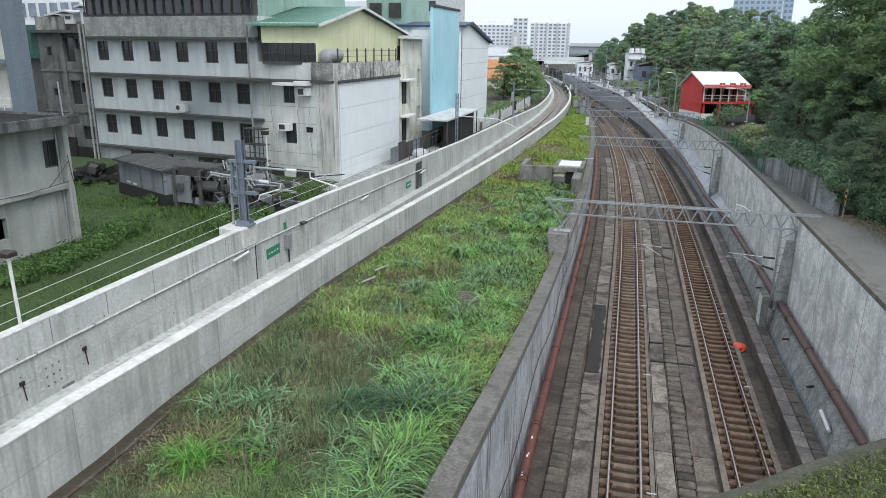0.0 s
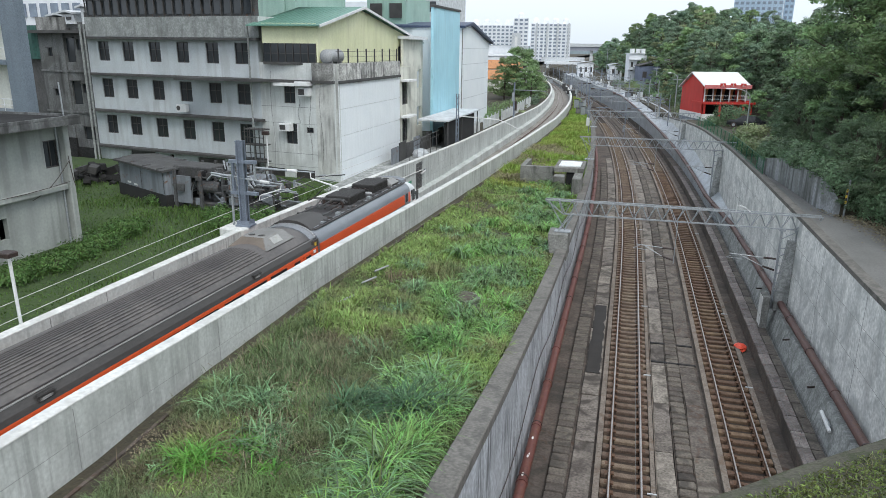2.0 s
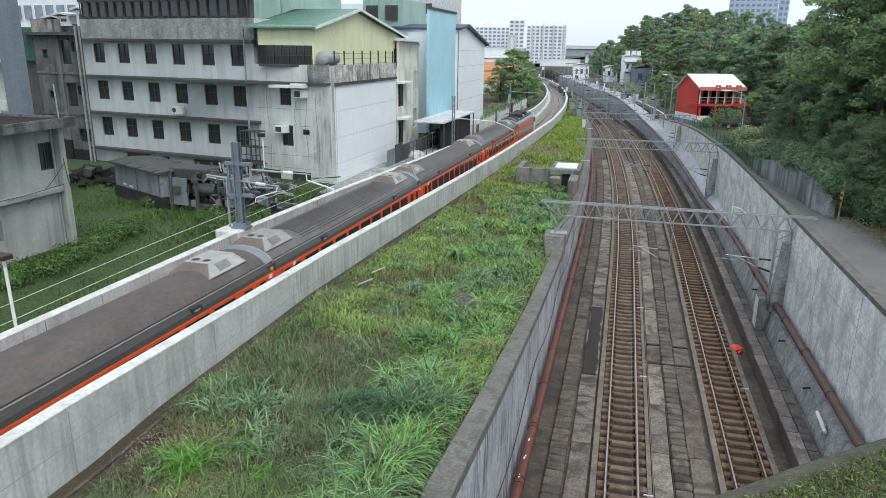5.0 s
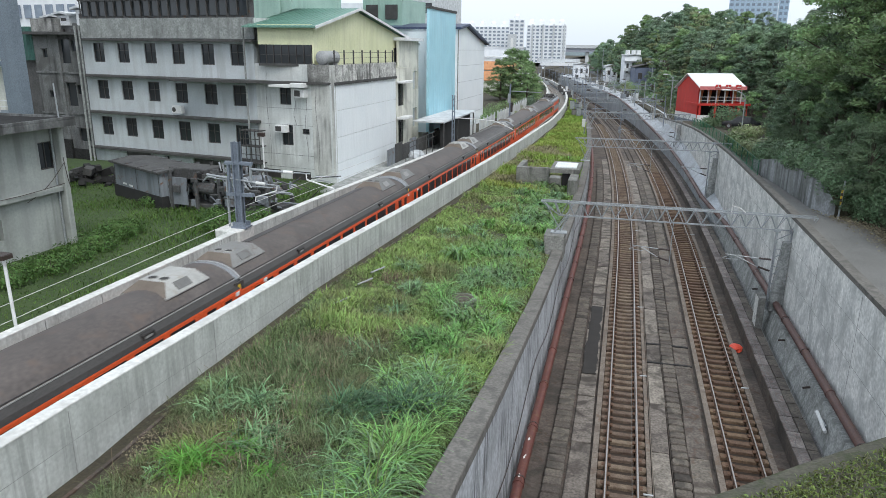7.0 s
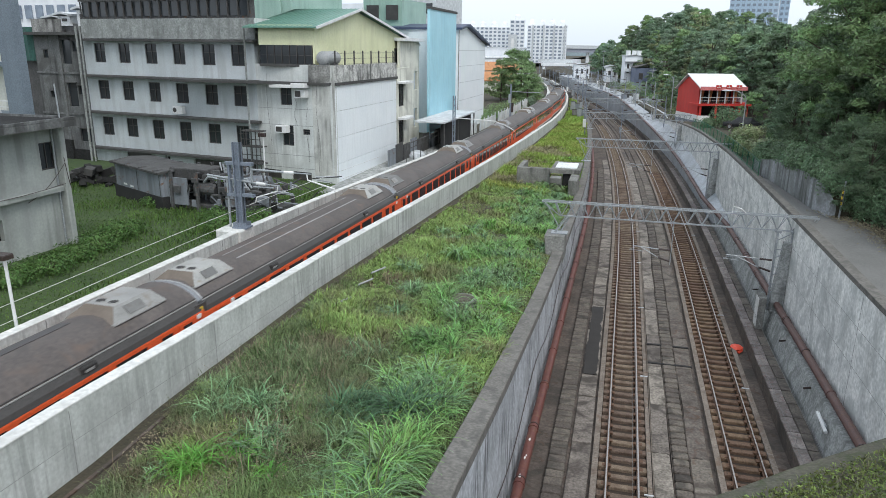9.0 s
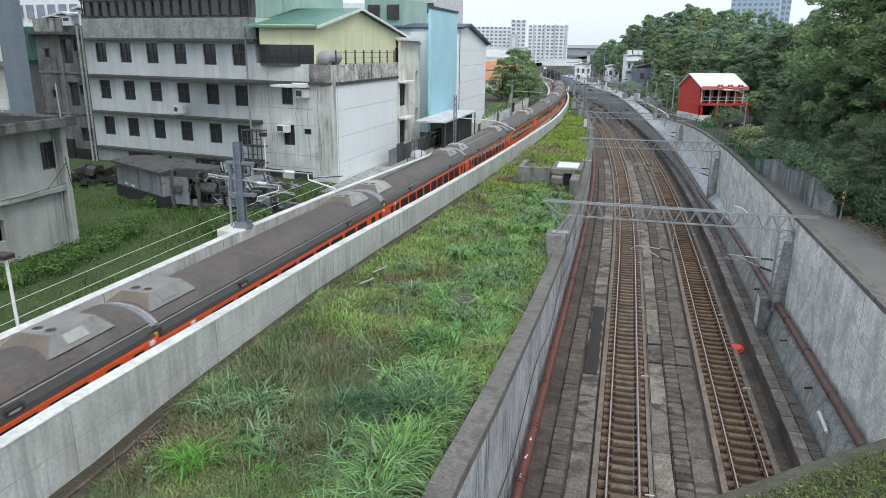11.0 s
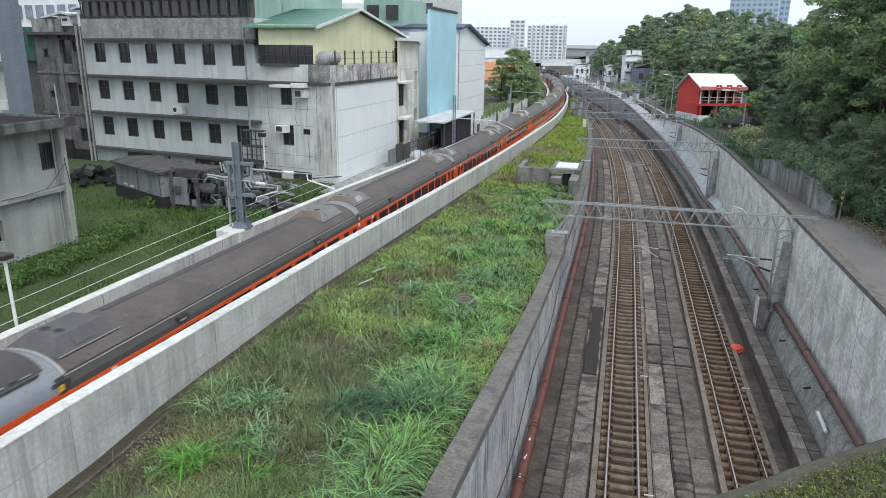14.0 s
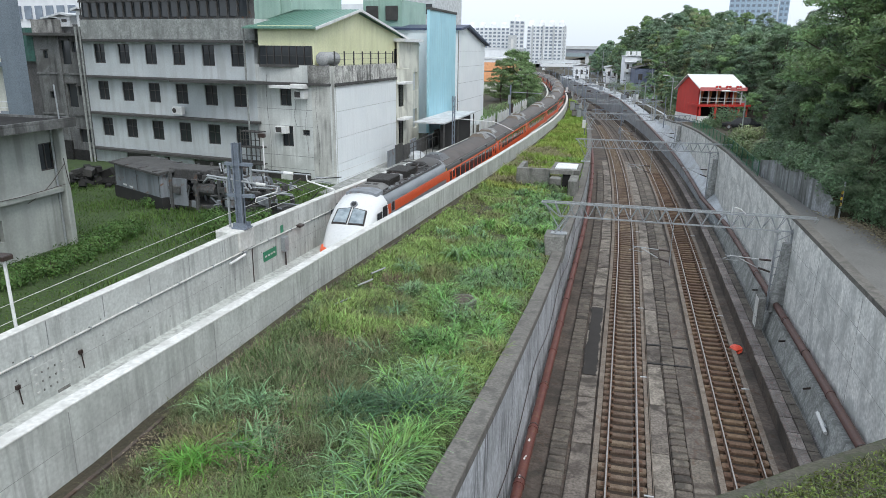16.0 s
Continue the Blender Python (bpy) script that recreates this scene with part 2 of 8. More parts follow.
M = dict(
    concrete=mat("pale_concrete", (.44, .465, .45), (.6, .625, .605), .85, .5, 9, .2, streak=.5, streak_col=(.2, .205, .195), blotch=.4, blotch_col=(.34, .35, .335), grain=.3, runs=4.2),
    coping=mat("white_coping", (.55, .555, .54), (.7, .705, .685), .8, .6, 7, .1, blotch=.6, blotch_col=(.42, .42, .4), blotch_size=.8, grain=.35),
    old_concrete=mat("weathered_concrete", (.13, .13, .12), (.3, .3, .285), .9, .6, 10, .3, streak=.8, streak_col=(.05, .05, .045), blotch=.5, blotch_col=(.07, .075, .06), blotch_size=.9),
    grey_wall=mat("stained_wall_concrete", (.38, .4, .43), (.58, .61, .65), .8, .35, 7, .2, streak=.85, streak_col=(.08, .085, .09), blotch=.45, blotch_col=(.24, .25, .265), runs=6.0),
    dark_concrete=mat("dark_bed_concrete", (.045, .035, .029), (.15, .122, .104), .9, 1.1, 8, .35, rust=.25, rust_col=(.08, .045, .03), blotch=.6, blotch_col=(.03, .028, .025)),
    slab=mat("track_slab", (.06, .05, .042), (.22, .195, .168), .9, 1.2, 10, .3, rust=.3, rust_col=(.12, .075, .05), per_object=.2, blotch=.8, blotch_col=(.04, .032, .026), blotch_size=.7),
    cover=mat("drain_cover_concrete", (.065, .055, .047), (.175, .152, .13), .9, .9, 12, .25, per_object=.24, blotch=.75, blotch_col=(.035, .032, .028), blotch_size=.9),
    brick_walk=mat("faded_walkway", (.12, .1, .093), (.28, .25, .235), .9, 2.2, 14, .25, rust=.25, rust_col=(.2, .11, .1), per_object=.25, blotch=.5, blotch_col=(.07, .06, .055), blotch_size=.9),
    sleeper=mat("rusty_sleeper", (.1, .07, .05), (.23, .175, .13), .9, 3, 20, .3, per_object=.22, blotch=.5, blotch_col=(.07, .04, .025), blotch_size=1.5),
    rail=mat("rail_steel", (.1, .055, .035), (.18, .1, .06), .6, 3, 30, .1, metal=.4),
    railhead=mat("polished_rail_head", (.34, .31, .3), (.5, .47, .45), .4, 3, 30, .02, metal=.7),
    pipe=mat("red_oxide_pipe", (.1, .034, .028), (.165, .058, .046), .55, 1.5, 20, .1, rust=.25),
    pipe_dark=mat("brown_pipe", (.09, .05, .045), (.15, .085, .075), .55, 1.5, 20, .1, rust=.2),
    steel=mat("galvanised_steel", (.27, .29, .31), (.42, .45, .47), .5, 3, 25, .08, metal=.35),
    steel_blue=mat("blue_grey_steel", (.16, .19, .24), (.26, .3, .36), .5, 2, 20, .08, metal=.3),
    insul=mat("dark_insulator", (.03, .02, .018), (.06, .04, .035), .35, 3, 20, .05),
    pale_wall=mat("blotched_pale_wall", (.5, .525, .51), (.95, .96, .925), .8, .9, 6, .3, streak=.3, streak_col=(.24, .25, .245), blotch=.7, blotch_col=(.37, .395, .39), blotch_size=.6, runs=2.3),
    drip=mat("drip_stained_render", (.46, .47, .45), (.64, .65, .62), .85, .5, 9, .2, streak=.6, streak_col=(.16, .16, .15), blotch=.5, blotch_col=(.25, .255, .245), grain=.2, runs=3.5),
    drip_dark=mat("sooty_drip_render", (.26, .26, .25), (.78, .78, .75), .9, 1.1, 9, .2, streak=1.0, streak_col=(.035, .035, .035), blotch=.6, blotch_col=(.06, .06, .055), blotch_size=.9),
    # distance haze is put into this cooler, paler leaf colour
    leaf_far=mat("haze_tinted_leaf", (.097, .17, .115), (.23, .33, .215), .6, .06, .8, 0, per_object=.28, island=.4, translucent=.15, spec=.35),
    grass_mid=mat("meadow_grass", (.12, .21, .06), (.33, .46, .15), .65, .35, 2.5, 0, island=.5, translucent=.2, spec=.25, blend=(.45, (.2, .22, .1))),
    parapet=mat("mottled_parapet", (.2, .22, .215), (.37, .39, .38), .9, .7, 8, .2, streak=.6, streak_col=(.1, .1, .1), blotch=.5, blotch_col=(.16, .17, .165), blotch_size=.9),
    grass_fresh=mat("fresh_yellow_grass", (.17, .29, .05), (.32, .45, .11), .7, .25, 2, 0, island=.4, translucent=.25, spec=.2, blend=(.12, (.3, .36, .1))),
    tuft=mat("dark_weed_tuft", (.01, .045, .02), (.085, .18, .08), .5, .8, 4, 0, island=.55, translucent=.1, spec=.35),
    lawnleaf=mat("lawn_bush_leaf", (.035, .09, .025), (.12, .22, .06), .55, .5, 3, 0, island=.4, translucent=.15, spec=.25),
    wisp=mat("wispy_weed", (.08, .135, .06), (.23, .3, .155), .75, .45, 3, 0, island=.5, translucent=.3, spec=.2, blend=(.2, (.22, .18, .12))),
    plume=mat("plume_grass", (.2, .19, .1), (.36, .34, .2), .8, .4, 3, 0, island=.4, translucent=.3, spec=.15),
    herb=mat("bright_herb_leaf", (.12, .22, .06), (.3, .43, .14), .55, .5, 4, 0, island=.4, translucent=.2, spec=.3),
    reed_blue=mat("blue_green_reed", (.035, .1, .042), (.24, .39, .19), .5, .6, 3, 0, island=.75, translucent=.14, spec=.35),
    reed_lime=mat("lime_reed", (.06, .2, .03), (.19, .42, .085), .55, .6, 3, 0, island=.45, translucent=.25, spec=.3),
    # also darkened for the shade under the eave; streaks and blotches are stains
    cream_cool=mat("cool_cream_render", (.3, .32, .305), (.41, .435, .415), .85, .5, 8, .15, streak=.5, streak_col=(.13, .14, .13), blotch=.4, blotch_col=(.26, .28, .27), grain=.2),
    kerb=mat("brown_grey_kerb", (.12, .097, .08), (.27, .232, .198), .9, .8, 12, .3, rust=.3, rust_col=(.13, .08, .05), blotch=.5, blotch_col=(.08, .06, .05), blotch_size=.8),
    ribroof=mat("grey_ribbed_roof", (.075, .068, .065), (.145, .134, .128), .5, .5, 8, .06, blotch=.4, blotch_col=(.05, .048, .05)),
    nosewhite=mat("cool_white_nose", (.62, .645, .66), (.7, .72, .735), .35, .5, 10, .01, grain=.12),
    white=mat("white_paint", (.66, .67, .67), (.8, .81, .81), .55, 1.5, 15, .08, streak=.15, grain=.2),
    wire=mat("wire_metal", (.1, .1, .1), (.16, .16, .16), .5, 3, 20, 0),
    soil=mat("soil", (.03, .027, .018), (.075, .066, .042), .95, .9, 9, .6, blotch=.6, blotch_col=(.05, .04, .028), blotch_size=2.0),
    lawn=mat("lawn_ground", (.025, .05, .014), (.055, .09, .026), .95, .4, 5, .5),
    asphalt=mat("worn_asphalt", (.12, .12, .115), (.2, .2, .192), .9, .5, 20, .3),
    facade=mat("cream_white_wall", (.42, .465, .485), (.57, .615, .635), .8, .35, 8, .12, streak=.45, streak_col=(.3, .31, .31), blotch=.3, blotch_col=(.46, .475, .48), grain=.2),
    facade_grey=mat("grey_render_wall", (.52, .55, .545), (.68, .705, .69), .85, .4, 8, .15, streak=.4, streak_col=(.28, .29, .275), blotch=.4, blotch_col=(.4, .415, .405), grain=.2, runs=3.5),
    dirty=mat("soot_stained_wall", (.14, .14, .135), (.4, .4, .385), .9, .9, 9, .2, streak=.95, streak_col=(.035, .035, .035), blotch=.5),
    ledge=mat("dark_ledge", (.03, .03, .032), (.1, .1, .1), .9, .8, 9, .2, streak=.5, blotch=.4),
    clad=mat("white_sheet_cladding", (.8, .855, .89), (.88, .925, .95), .5, .3, 6, .05, streak=.12, streak_col=(.5, .51, .52), grain=.1, runs=4.0),
    yellow=mat("pale_yellow_sheet", (.66, .68, .44), (.77, .78, .54), .55, .4, 8, .05, streak=.15, streak_col=(.3, .29, .18), grain=.2),
    greenroof=mat("green_metal_roof", (.09, .22, .17), (.16, .31, .25), .45, .5, 8, .06, streak=.1),
    greenwall=mat("sea_green_sheet", (.27, .43, .37), (.38, .54, .47), .55, .4, 8, .05, streak=.2, grain=.2),
    blue=mat("light_blue_sheet", (.36, .65, .77), (.45, .74, .85), .5, .4, 8, .05, streak=.15, streak_col=(.15, .25, .3), grain=.2),
    blue_roof=mat("navy_roof", (.03, .045, .09), (.06, .08, .14), .5, .5, 8, .05),
    cream=mat("cream_wall", (.58, .59, .53), (.75, .75, .67), .85, .4, 8, .1, streak=.6, streak_col=(.2, .2, .17), blotch=.35, blotch_col=(.3, .3, .27), grain=.2),
    bluegrey=mat("blue_grey_tile_wall", (.12, .155, .19), (.18, .22, .26), .6, .5, 14, .1, streak=.3, streak_col=(.07, .08, .1)),
    frame=mat("brown_window_frame", (.03, .028, .028), (.075, .07, .068), .5, 2, 20, .03),
    # black that stands for the shade inside rooms, openings and gaps
    void=mat("shade_black", (.012, .012, .013), (.03, .03, .03), .9, 1, 8, 0),
    redwall=mat("red_painted_wall", (.5, .03, .025), (.62, .05, .04), .6, .4, 8, .05, streak=.1, grain=.2),
    roofwhite=mat("white_sheet_roof", (.66, .68, .7), (.8, .82, .84), .5, .6, 8, .05),
    orange=mat("orange_paint", (.64, .085, .022), (.75, .12, .035), .4, 1, 20, .03),
    traingrey=mat("grey_train_paint", (.17, .18, .2), (.23, .245, .265), .35, .7, 18, .02),
    trainlight=mat("pale_grey_train_paint", (.17, .19, .215), (.225, .247, .275), .35, .6, 18, .01, grain=.15),
    trainroof=mat("sooty_train_roof", (.06, .05, .046), (.12, .102, .094), .6, .5, 8, .06, rust=.35, rust_col=(.12, .085, .068), blotch=.4, blotch_col=(.04, .036, .035), blotch_size=.7),
    trainblack=mat("dark_train_band", (.04, .037, .035), (.07, .065, .062), .5, .7, 16, .03),
    ac=mat("roof_unit_panel", (.2, .2, .19), (.3, .3, .29), .4, 1.2, 14, .05, rust=.25, rust_col=(.19, .165, .135), per_object=.5, grain=.25),
    acdark=mat("sooty_roof_unit", (.05, .05, .055), (.1, .1, .108), .4, 1.2, 14, .05, grain=.25),
    seam=mat("faded_seam_paint", (.2, .195, .19), (.36, .355, .35), .7, 4, 30, .05),
    marker=mat("yellow_marker", (.6, .42, .03), (.7, .5, .05), .5, 3, 20, 0),
    trackbed=mat("dark_gap_bed", (.02, .014, .01), (.055, .038, .028), .95, 2, 14, .4, blotch=.4, blotch_col=(.03, .02, .014)),
    plinth=mat("mottled_plinth", (.2, .21, .205), (.46, .475, .465), .9, 1.4, 10, .3, streak=.5, streak_col=(.1, .105, .1), blotch=.7, blotch_col=(.16, .17, .16), blotch_size=1.2, runs=4.0),
    joint=mat("grey_joint_line", (.24, .245, .24), (.36, .365, .355), .9, 2, 12, .1),
    ac_end=mat("roof_unit_end", (.11, .088, .07), (.17, .142, .118), .7, 1.2, 14, .05, grain=.2),
    blackbox=mat("black_grille", (.014, .013, .013), (.035, .032, .03), .7, 4, 40, .4),
    winglass=mat("dark_train_glass", (.015, .016, .018), (.03, .032, .035), .15, 1, 5, 0),
    # pale blue grey stands for the sky mirrored in the glass
    screen=mat("sky_tinted_glass", (.2, .26, .3), (.34, .4, .44), .12, 1.2, 4, 0),
    junk=mat("junk_metal", (.035, .036, .038), (.12, .122, .124), .8, 1.5, 10, .25, rust=.12),
    junkgrey=mat("grey_junk_box", (.17, .19, .215), (.26, .285, .315), .7, .8, 10, .1, rust=.04, streak=.4, grain=.2),
    trunk=mat("tree_bark", (.05, .04, .03), (.11, .09, .07), .95, 3, 20, .5),
    leaf_dark=mat("dark_leaf", (.058, .12, .062), (.175, .275, .145), .5, .12, 1.2, 0, per_object=.28, island=.4, translucent=.18, spec=.45),
    leaf_mid=mat("green_leaf", (.085, .165, .068), (.23, .35, .15), .5, .12, 1.2, 0, per_object=.28, island=.4, translucent=.2, spec=.4),
    leaf_olive=mat("olive_leaf", (.125, .17, .08), (.3, .345, .18), .5, .12, 1.2, 0, per_object=.28, island=.4, translucent=.2, spec=.4),
    grass=mat("verge_grass", (.08, .14, .05), (.22, .31, .125), .65, .5, 2.2, 0, island=.5, translucent=.22, blend=(.3, (.15, .145, .08)), spec=.3),
    reed=mat("silver_grass", (.025, .1, .022), (.22, .4, .125), .5, .5, 3, 0, island=.75, translucent=.14, spec=.3, blend=(.4, (.19, .36, .09))),
    lawnblade=mat("lawn_blades", (.045, .105, .022), (.125, .215, .05), .65, .8, 3, 0, island=.45, translucent=.3, spec=.3),
    dry=mat("dry_grass", (.19, .16, .11), (.36, .32, .22), .8, .4, 3, 0, island=.4, translucent=.25, spec=.2),
    green_sign=mat("green_sign", (.02, .2, .1), (.03, .26, .14), .5, 2, 20, 0),
    vest=mat("orange_red_plastic", (.7, .06, .03), (.8, .1, .05), .5, 3, 20, .1),
    greenmesh=mat("green_mesh_fence", (.02, .11, .06), (.04, .16, .09), .6, 2, 20, .05),
    # distance haze is put into the pale blues of these three
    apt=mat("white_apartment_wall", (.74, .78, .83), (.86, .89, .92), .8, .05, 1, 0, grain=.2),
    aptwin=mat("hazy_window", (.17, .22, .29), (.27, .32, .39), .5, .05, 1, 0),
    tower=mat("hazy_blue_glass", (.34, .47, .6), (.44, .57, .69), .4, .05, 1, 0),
    mossleaf=mat("moss_leaf", (.04, .07, .018), (.2, .26, .08), .8, 1.5, 6, 0, island=.6, translucent=.2, spec=.2),
    slab_pale=mat("pale_bed_slab", (.07, .059, .05), (.3, .268, .235), .9, 1.3, 10, .3, per_object=.25, blotch=.85, blotch_col=(.045, .038, .032), blotch_size=.8),
    ballast=mat("brown_track_bed", (.17, .155, .14), (.31, .29, .265), .95, 1.2, 14, .4, blotch=.4, blotch_col=(.07, .05, .04)),
    sleeper_rust=mat("deep_rust_sleeper", (.095, .06, .038), (.2, .132, .088), .9, 3, 20, .3, per_object=.22, blotch=.5, blotch_col=(.06, .035, .02), blotch_size=1.5),
    weed=mat("dark_weed", (.06, .105, .042), (.19, .265, .12), .7, .5, 3, 0, island=.6, translucent=.2, spec=.2, blend=(.35, (.2, .18, .12))),
    deck=mat("dark_roof_deck", (.04, .038, .04), (.085, .08, .082), .7, .9, 12, .1, blotch=.3),
    felt=mat("black_roof_felt", (.015, .015, .016), (.04, .04, .04), .95, .8, 9, .2, spec=.1),
    rim=mat("pale_rim_paint", (.27, .28, .29), (.38, .39, .4), .5, 1, 12, .05),
    bank=mat("stained_bank_wall", (.17, .18, .19), (.38, .4, .42), .85, .5, 8, .2, streak=.9, streak_col=(.06, .065, .06), blotch=.5, blotch_col=(.09, .1, .08)),
    moss=mat("mossy_concrete", (.04, .04, .03), (.11, .105, .08), .95, 1.2, 14, .4, blotch=.7, blotch_col=(.035, .05, .015), blotch_size=2.0),
    # shade between the close buildings is put into this grey; streaks are grime
    shade_grime=mat("grimy_shaded_render", (.08, .085, .088), (.19, .196, .196), .9, .6, 8, .15, streak=.8, streak_col=(.03, .03, .03), blotch=.6),
    coping_dark=mat("brown_grey_coping", (.1, .095, .085), (.2, .19, .175), .9, .8, 12, .25, blotch=.5, blotch_size=1.2),
    # both hold the haze of distance in their colour; haze_grey also serves near by
    far=mat("haze_tinted_hill", (.11, .15, .165), (.16, .2, .215), .95, .02, .3, 0),
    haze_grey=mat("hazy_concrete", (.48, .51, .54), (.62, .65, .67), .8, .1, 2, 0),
    rooftile=mat("orange_rusty_roof", (.4, .18, .08), (.55, .27, .12), .8, .6, 6, .1, rust=.3),
)


def glass(name, tint, rough=0.05):
    m = bpy.data.materials.new(name)
    m.use_nodes = True
    b = m.node_tree.nodes["Principled BSDF"]
    b.inputs["Base Color"].default_value = (*tint, 1)
    b.inputs["Roughness"].default_value = rough
    b.inputs["Specular IOR Level"].default_value = 0.6
    return m


M["pane"] = glass("window_glass", (.03, .035, .04), .08)

# ---- ground and the two railway cuttings ----
def ground_row(y):
    c, t = cut_dx(y), trough_x(y)
    b = trough_rail(y) - 0.42 if y < 336 else 3.2
    lot = ramp(y, (0, 4.9), (60, 4.6), (140, 4.2), (400, 3.5))
    lot = min(lot, far_top(y) - 0.5)
    vl, vr = verge_left(y), cut_top(y) - 0.35
    cols = [(-1500, 3), (-400, 3), (-160, lot), (-90, lot), (-60, lot), (t - 30, lot), (t - 20, lot), (t - 12, lot), (t - 6, lot), (t - 2.55, lot), (t - 2.45, b), (t, b), (t + 2.2, b), (t + 2.32, vl)]
    a0, a1 = t + 2.32, max(c - 3.3, t + 2.8)
    for i in range(1, 8):
        k = i / 8
        cols.append((a0 + (a1 - a0) * k, vl + (vr - vl) * k + 0.12 * math.sin(y * .7 + i * 2.1) * math.sin(k * math.pi)))
    cols += [(a1, vr), (a1 + 0.12, -.45), (c + 3, -.45), (c + 8.4, -.45), (c + 9.12, -.45), (c + 9.25, hill_z(c + 9.3, y) - .03)]
    e = hill_edge(y)
    for k in (.3, .7, 1.0):
        x = c + 9.3 + (e - c - 9.3) * k
        cols.append((x, hill_z(x, y) - .03))
    for d in (2, 4, 7, 11, 16, 24, 36, 55, 80):
        cols.append((e + d, hill_z(e + d, y)))
    cols += [(e + 300, 8), (1500, 3)]
    return [(x, y, z) for x, z in cols]


gy = [-1500, -300, -120, -60, -30] + span(-20, 60, 2.5) + span(64, 130, 6)[1:] + span(140, 420, 14) + [520, 700, 1000, 1600, 2500]
g = Mesh().loft([ground_row(y) if y < 450 else [(x, y, min(z, 3)) for x, _, z in ground_row(420)] for y in gy], closed=False, caps=False)
solid("ground", g, M["soil"], "bare earth and rough soil under the grass", "ground", kind="structure")

# trough walls
YT = [-340, -200, -90, -40] + span(-12, 130, 3) + span(137, 330, 8)


def trough_wall(name, offs, top, label, mat_, base):
    o0, o1 = offs
    g = Mesh().loft(sweep([(o0, base), (o1, base), (o1, lambda y: top(y) - .05), (o0, lambda y: top(y) - .05)], trough_x, YT))
    w = solid(name, g, mat_, label, "wall", kind="structure")
    cap = Mesh().loft(sweep([(o0 - .012, lambda y: top(y) - .048), (o1 + .012, lambda y: top(y) - .048), (o1 + .012, lambda y: top(y) - .02), (o1 - .01, top), (o0 + .01, top), (o0 - .012, lambda y: top(y) - .02)], trough_x, YT))
    part("coping", cap, M["coping"], w, "pale worn concrete coping")
    return w


wall_t1 = trough_wall("wall_trough_east", (2.12, 2.5), near_top, "pale concrete trough wall with dark run-off streaks", M["concrete"], lambda y: verge_left(y) - 1.2)
wall_t2 = trough_wall("wall_trough_west", (-2.6, -2.25), far_top, "tall pale concrete trough wall with joints and a cable pipe", M["concrete"], lambda y: trough_rail(y) - .8)


def joint_pieces():
    """Recess lines of the cast panels: thin dark strips let into both faces of the walls."""
    g = Mesh()
    for y in span(12, 120, 6):
        x = trough_x(y)
        g.box(x + 2.5, y - .012, verge_left(y) - .2, x + 2.504, y + .012, near_top(y) - .15)
    part("panel_joint", g, M["joint"], wall_t1, "thin vertical panel joints")
    # formwork marks: short drips from the coping, tie holes in two rows, lift lines
    rnd = random.Random(61)
    g, dots = Mesh(), Mesh()
    for y in span(9, 70, 2.4):
        x, a = trough_x(y) - 2.25, rnd.uniform(.5, 1.6)
        g.box(x - .004, y - .016, far_top(y) - a, x + .003, y + .016, far_top(y) - .06)
    for y in span(9, 70, 1.2):
        for z in (.85, 1.45, 2.1):
            if rnd.random() < .6:
                x = trough_x(y) - 2.25
                dots.rod((x - .01, y, far_top(y) - z), (x + .006, y, far_top(y) - z), .028, 6)
    part("drip_line", g, M["parapet"], wall_t2, "dark drip lines below the coping")
    part("tie_hole", dots, M["old_concrete"], wall_t2, "small dark formwork tie holes")["kind"] = "stuff"
    for drop in (.95,):
        g = Mesh().loft(sweep([(2.497, lambda y: near_top(y) - drop - .012), (2.504, lambda y: near_top(y) - drop - .012), (2.504, lambda y: near_top(y) - drop), (2.497, lambda y: near_top(y) - drop)], trough_x, span(9, 48, 3)))
        part("cast_line", g, M["joint"], wall_t1)
    for k, z in ((0, -1.05), (1, -1.75)):
        g = Mesh().loft(sweep([(-2.255, lambda y: far_top(y) + z), (-2.246, lambda y: far_top(y) + z), (-2.246, lambda y: far_top(y) + z + .012), (-2.255, lambda y: far_top(y) + z + .012)], trough_x, span(0, 70, 4)))
        part("cast_line", g, M["joint"], wall_t2)


joint_pieces()
# drain channel along the foot of the trough wall
g = Mesh().loft(sweep([(2.5, lambda y: verge_left(y) - .3), (3.05, lambda y: verge_left(y) - .3), (3.05, lambda y: verge_left(y) + .1), (2.95, lambda y: verge_left(y) + .1), (2.95, lambda y: verge_left(y) - .1), (2.5, lambda y: verge_left(y) - .1)], trough_x, span(-5, 46, 3)))
solid("drain_channel", g, M["dark_concrete"], "shallow mossy concrete gutter at the wall's foot", "drain", kind="structure")

def walk_up(y):
    """Height of the side walkway above the rails."""
    return ramp(y, (0, .85), (28, .68), (60, .52), (400, .5))


# trough floor with its track
g = Mesh().loft(sweep([(-2.24, lambda y: trough_rail(y) - .6), (2.11, lambda y: trough_rail(y) - .6), (2.11, lambda y: trough_rail(y) - .22), (-2.24, lambda y: trough_rail(y) - .22)], trough_x, YT))
solid("floor_trough", g, M["ballast"], "brown-stained concrete track floor of the trough", "floor", kind="structure")
g = Mesh().loft(sweep([(-2.24, lambda y: trough_rail(y) - .22), (-1.58, lambda y: trough_rail(y) - .22), (-1.58, lambda y: trough_rail(y) + walk_up(y)), (-2.24, lambda y: trough_rail(y) + walk_up(y))], trough_x, YT))
solid("walkway", g, M["concrete"], "raised concrete side walkway inside the trough", "walkway", kind="structure")


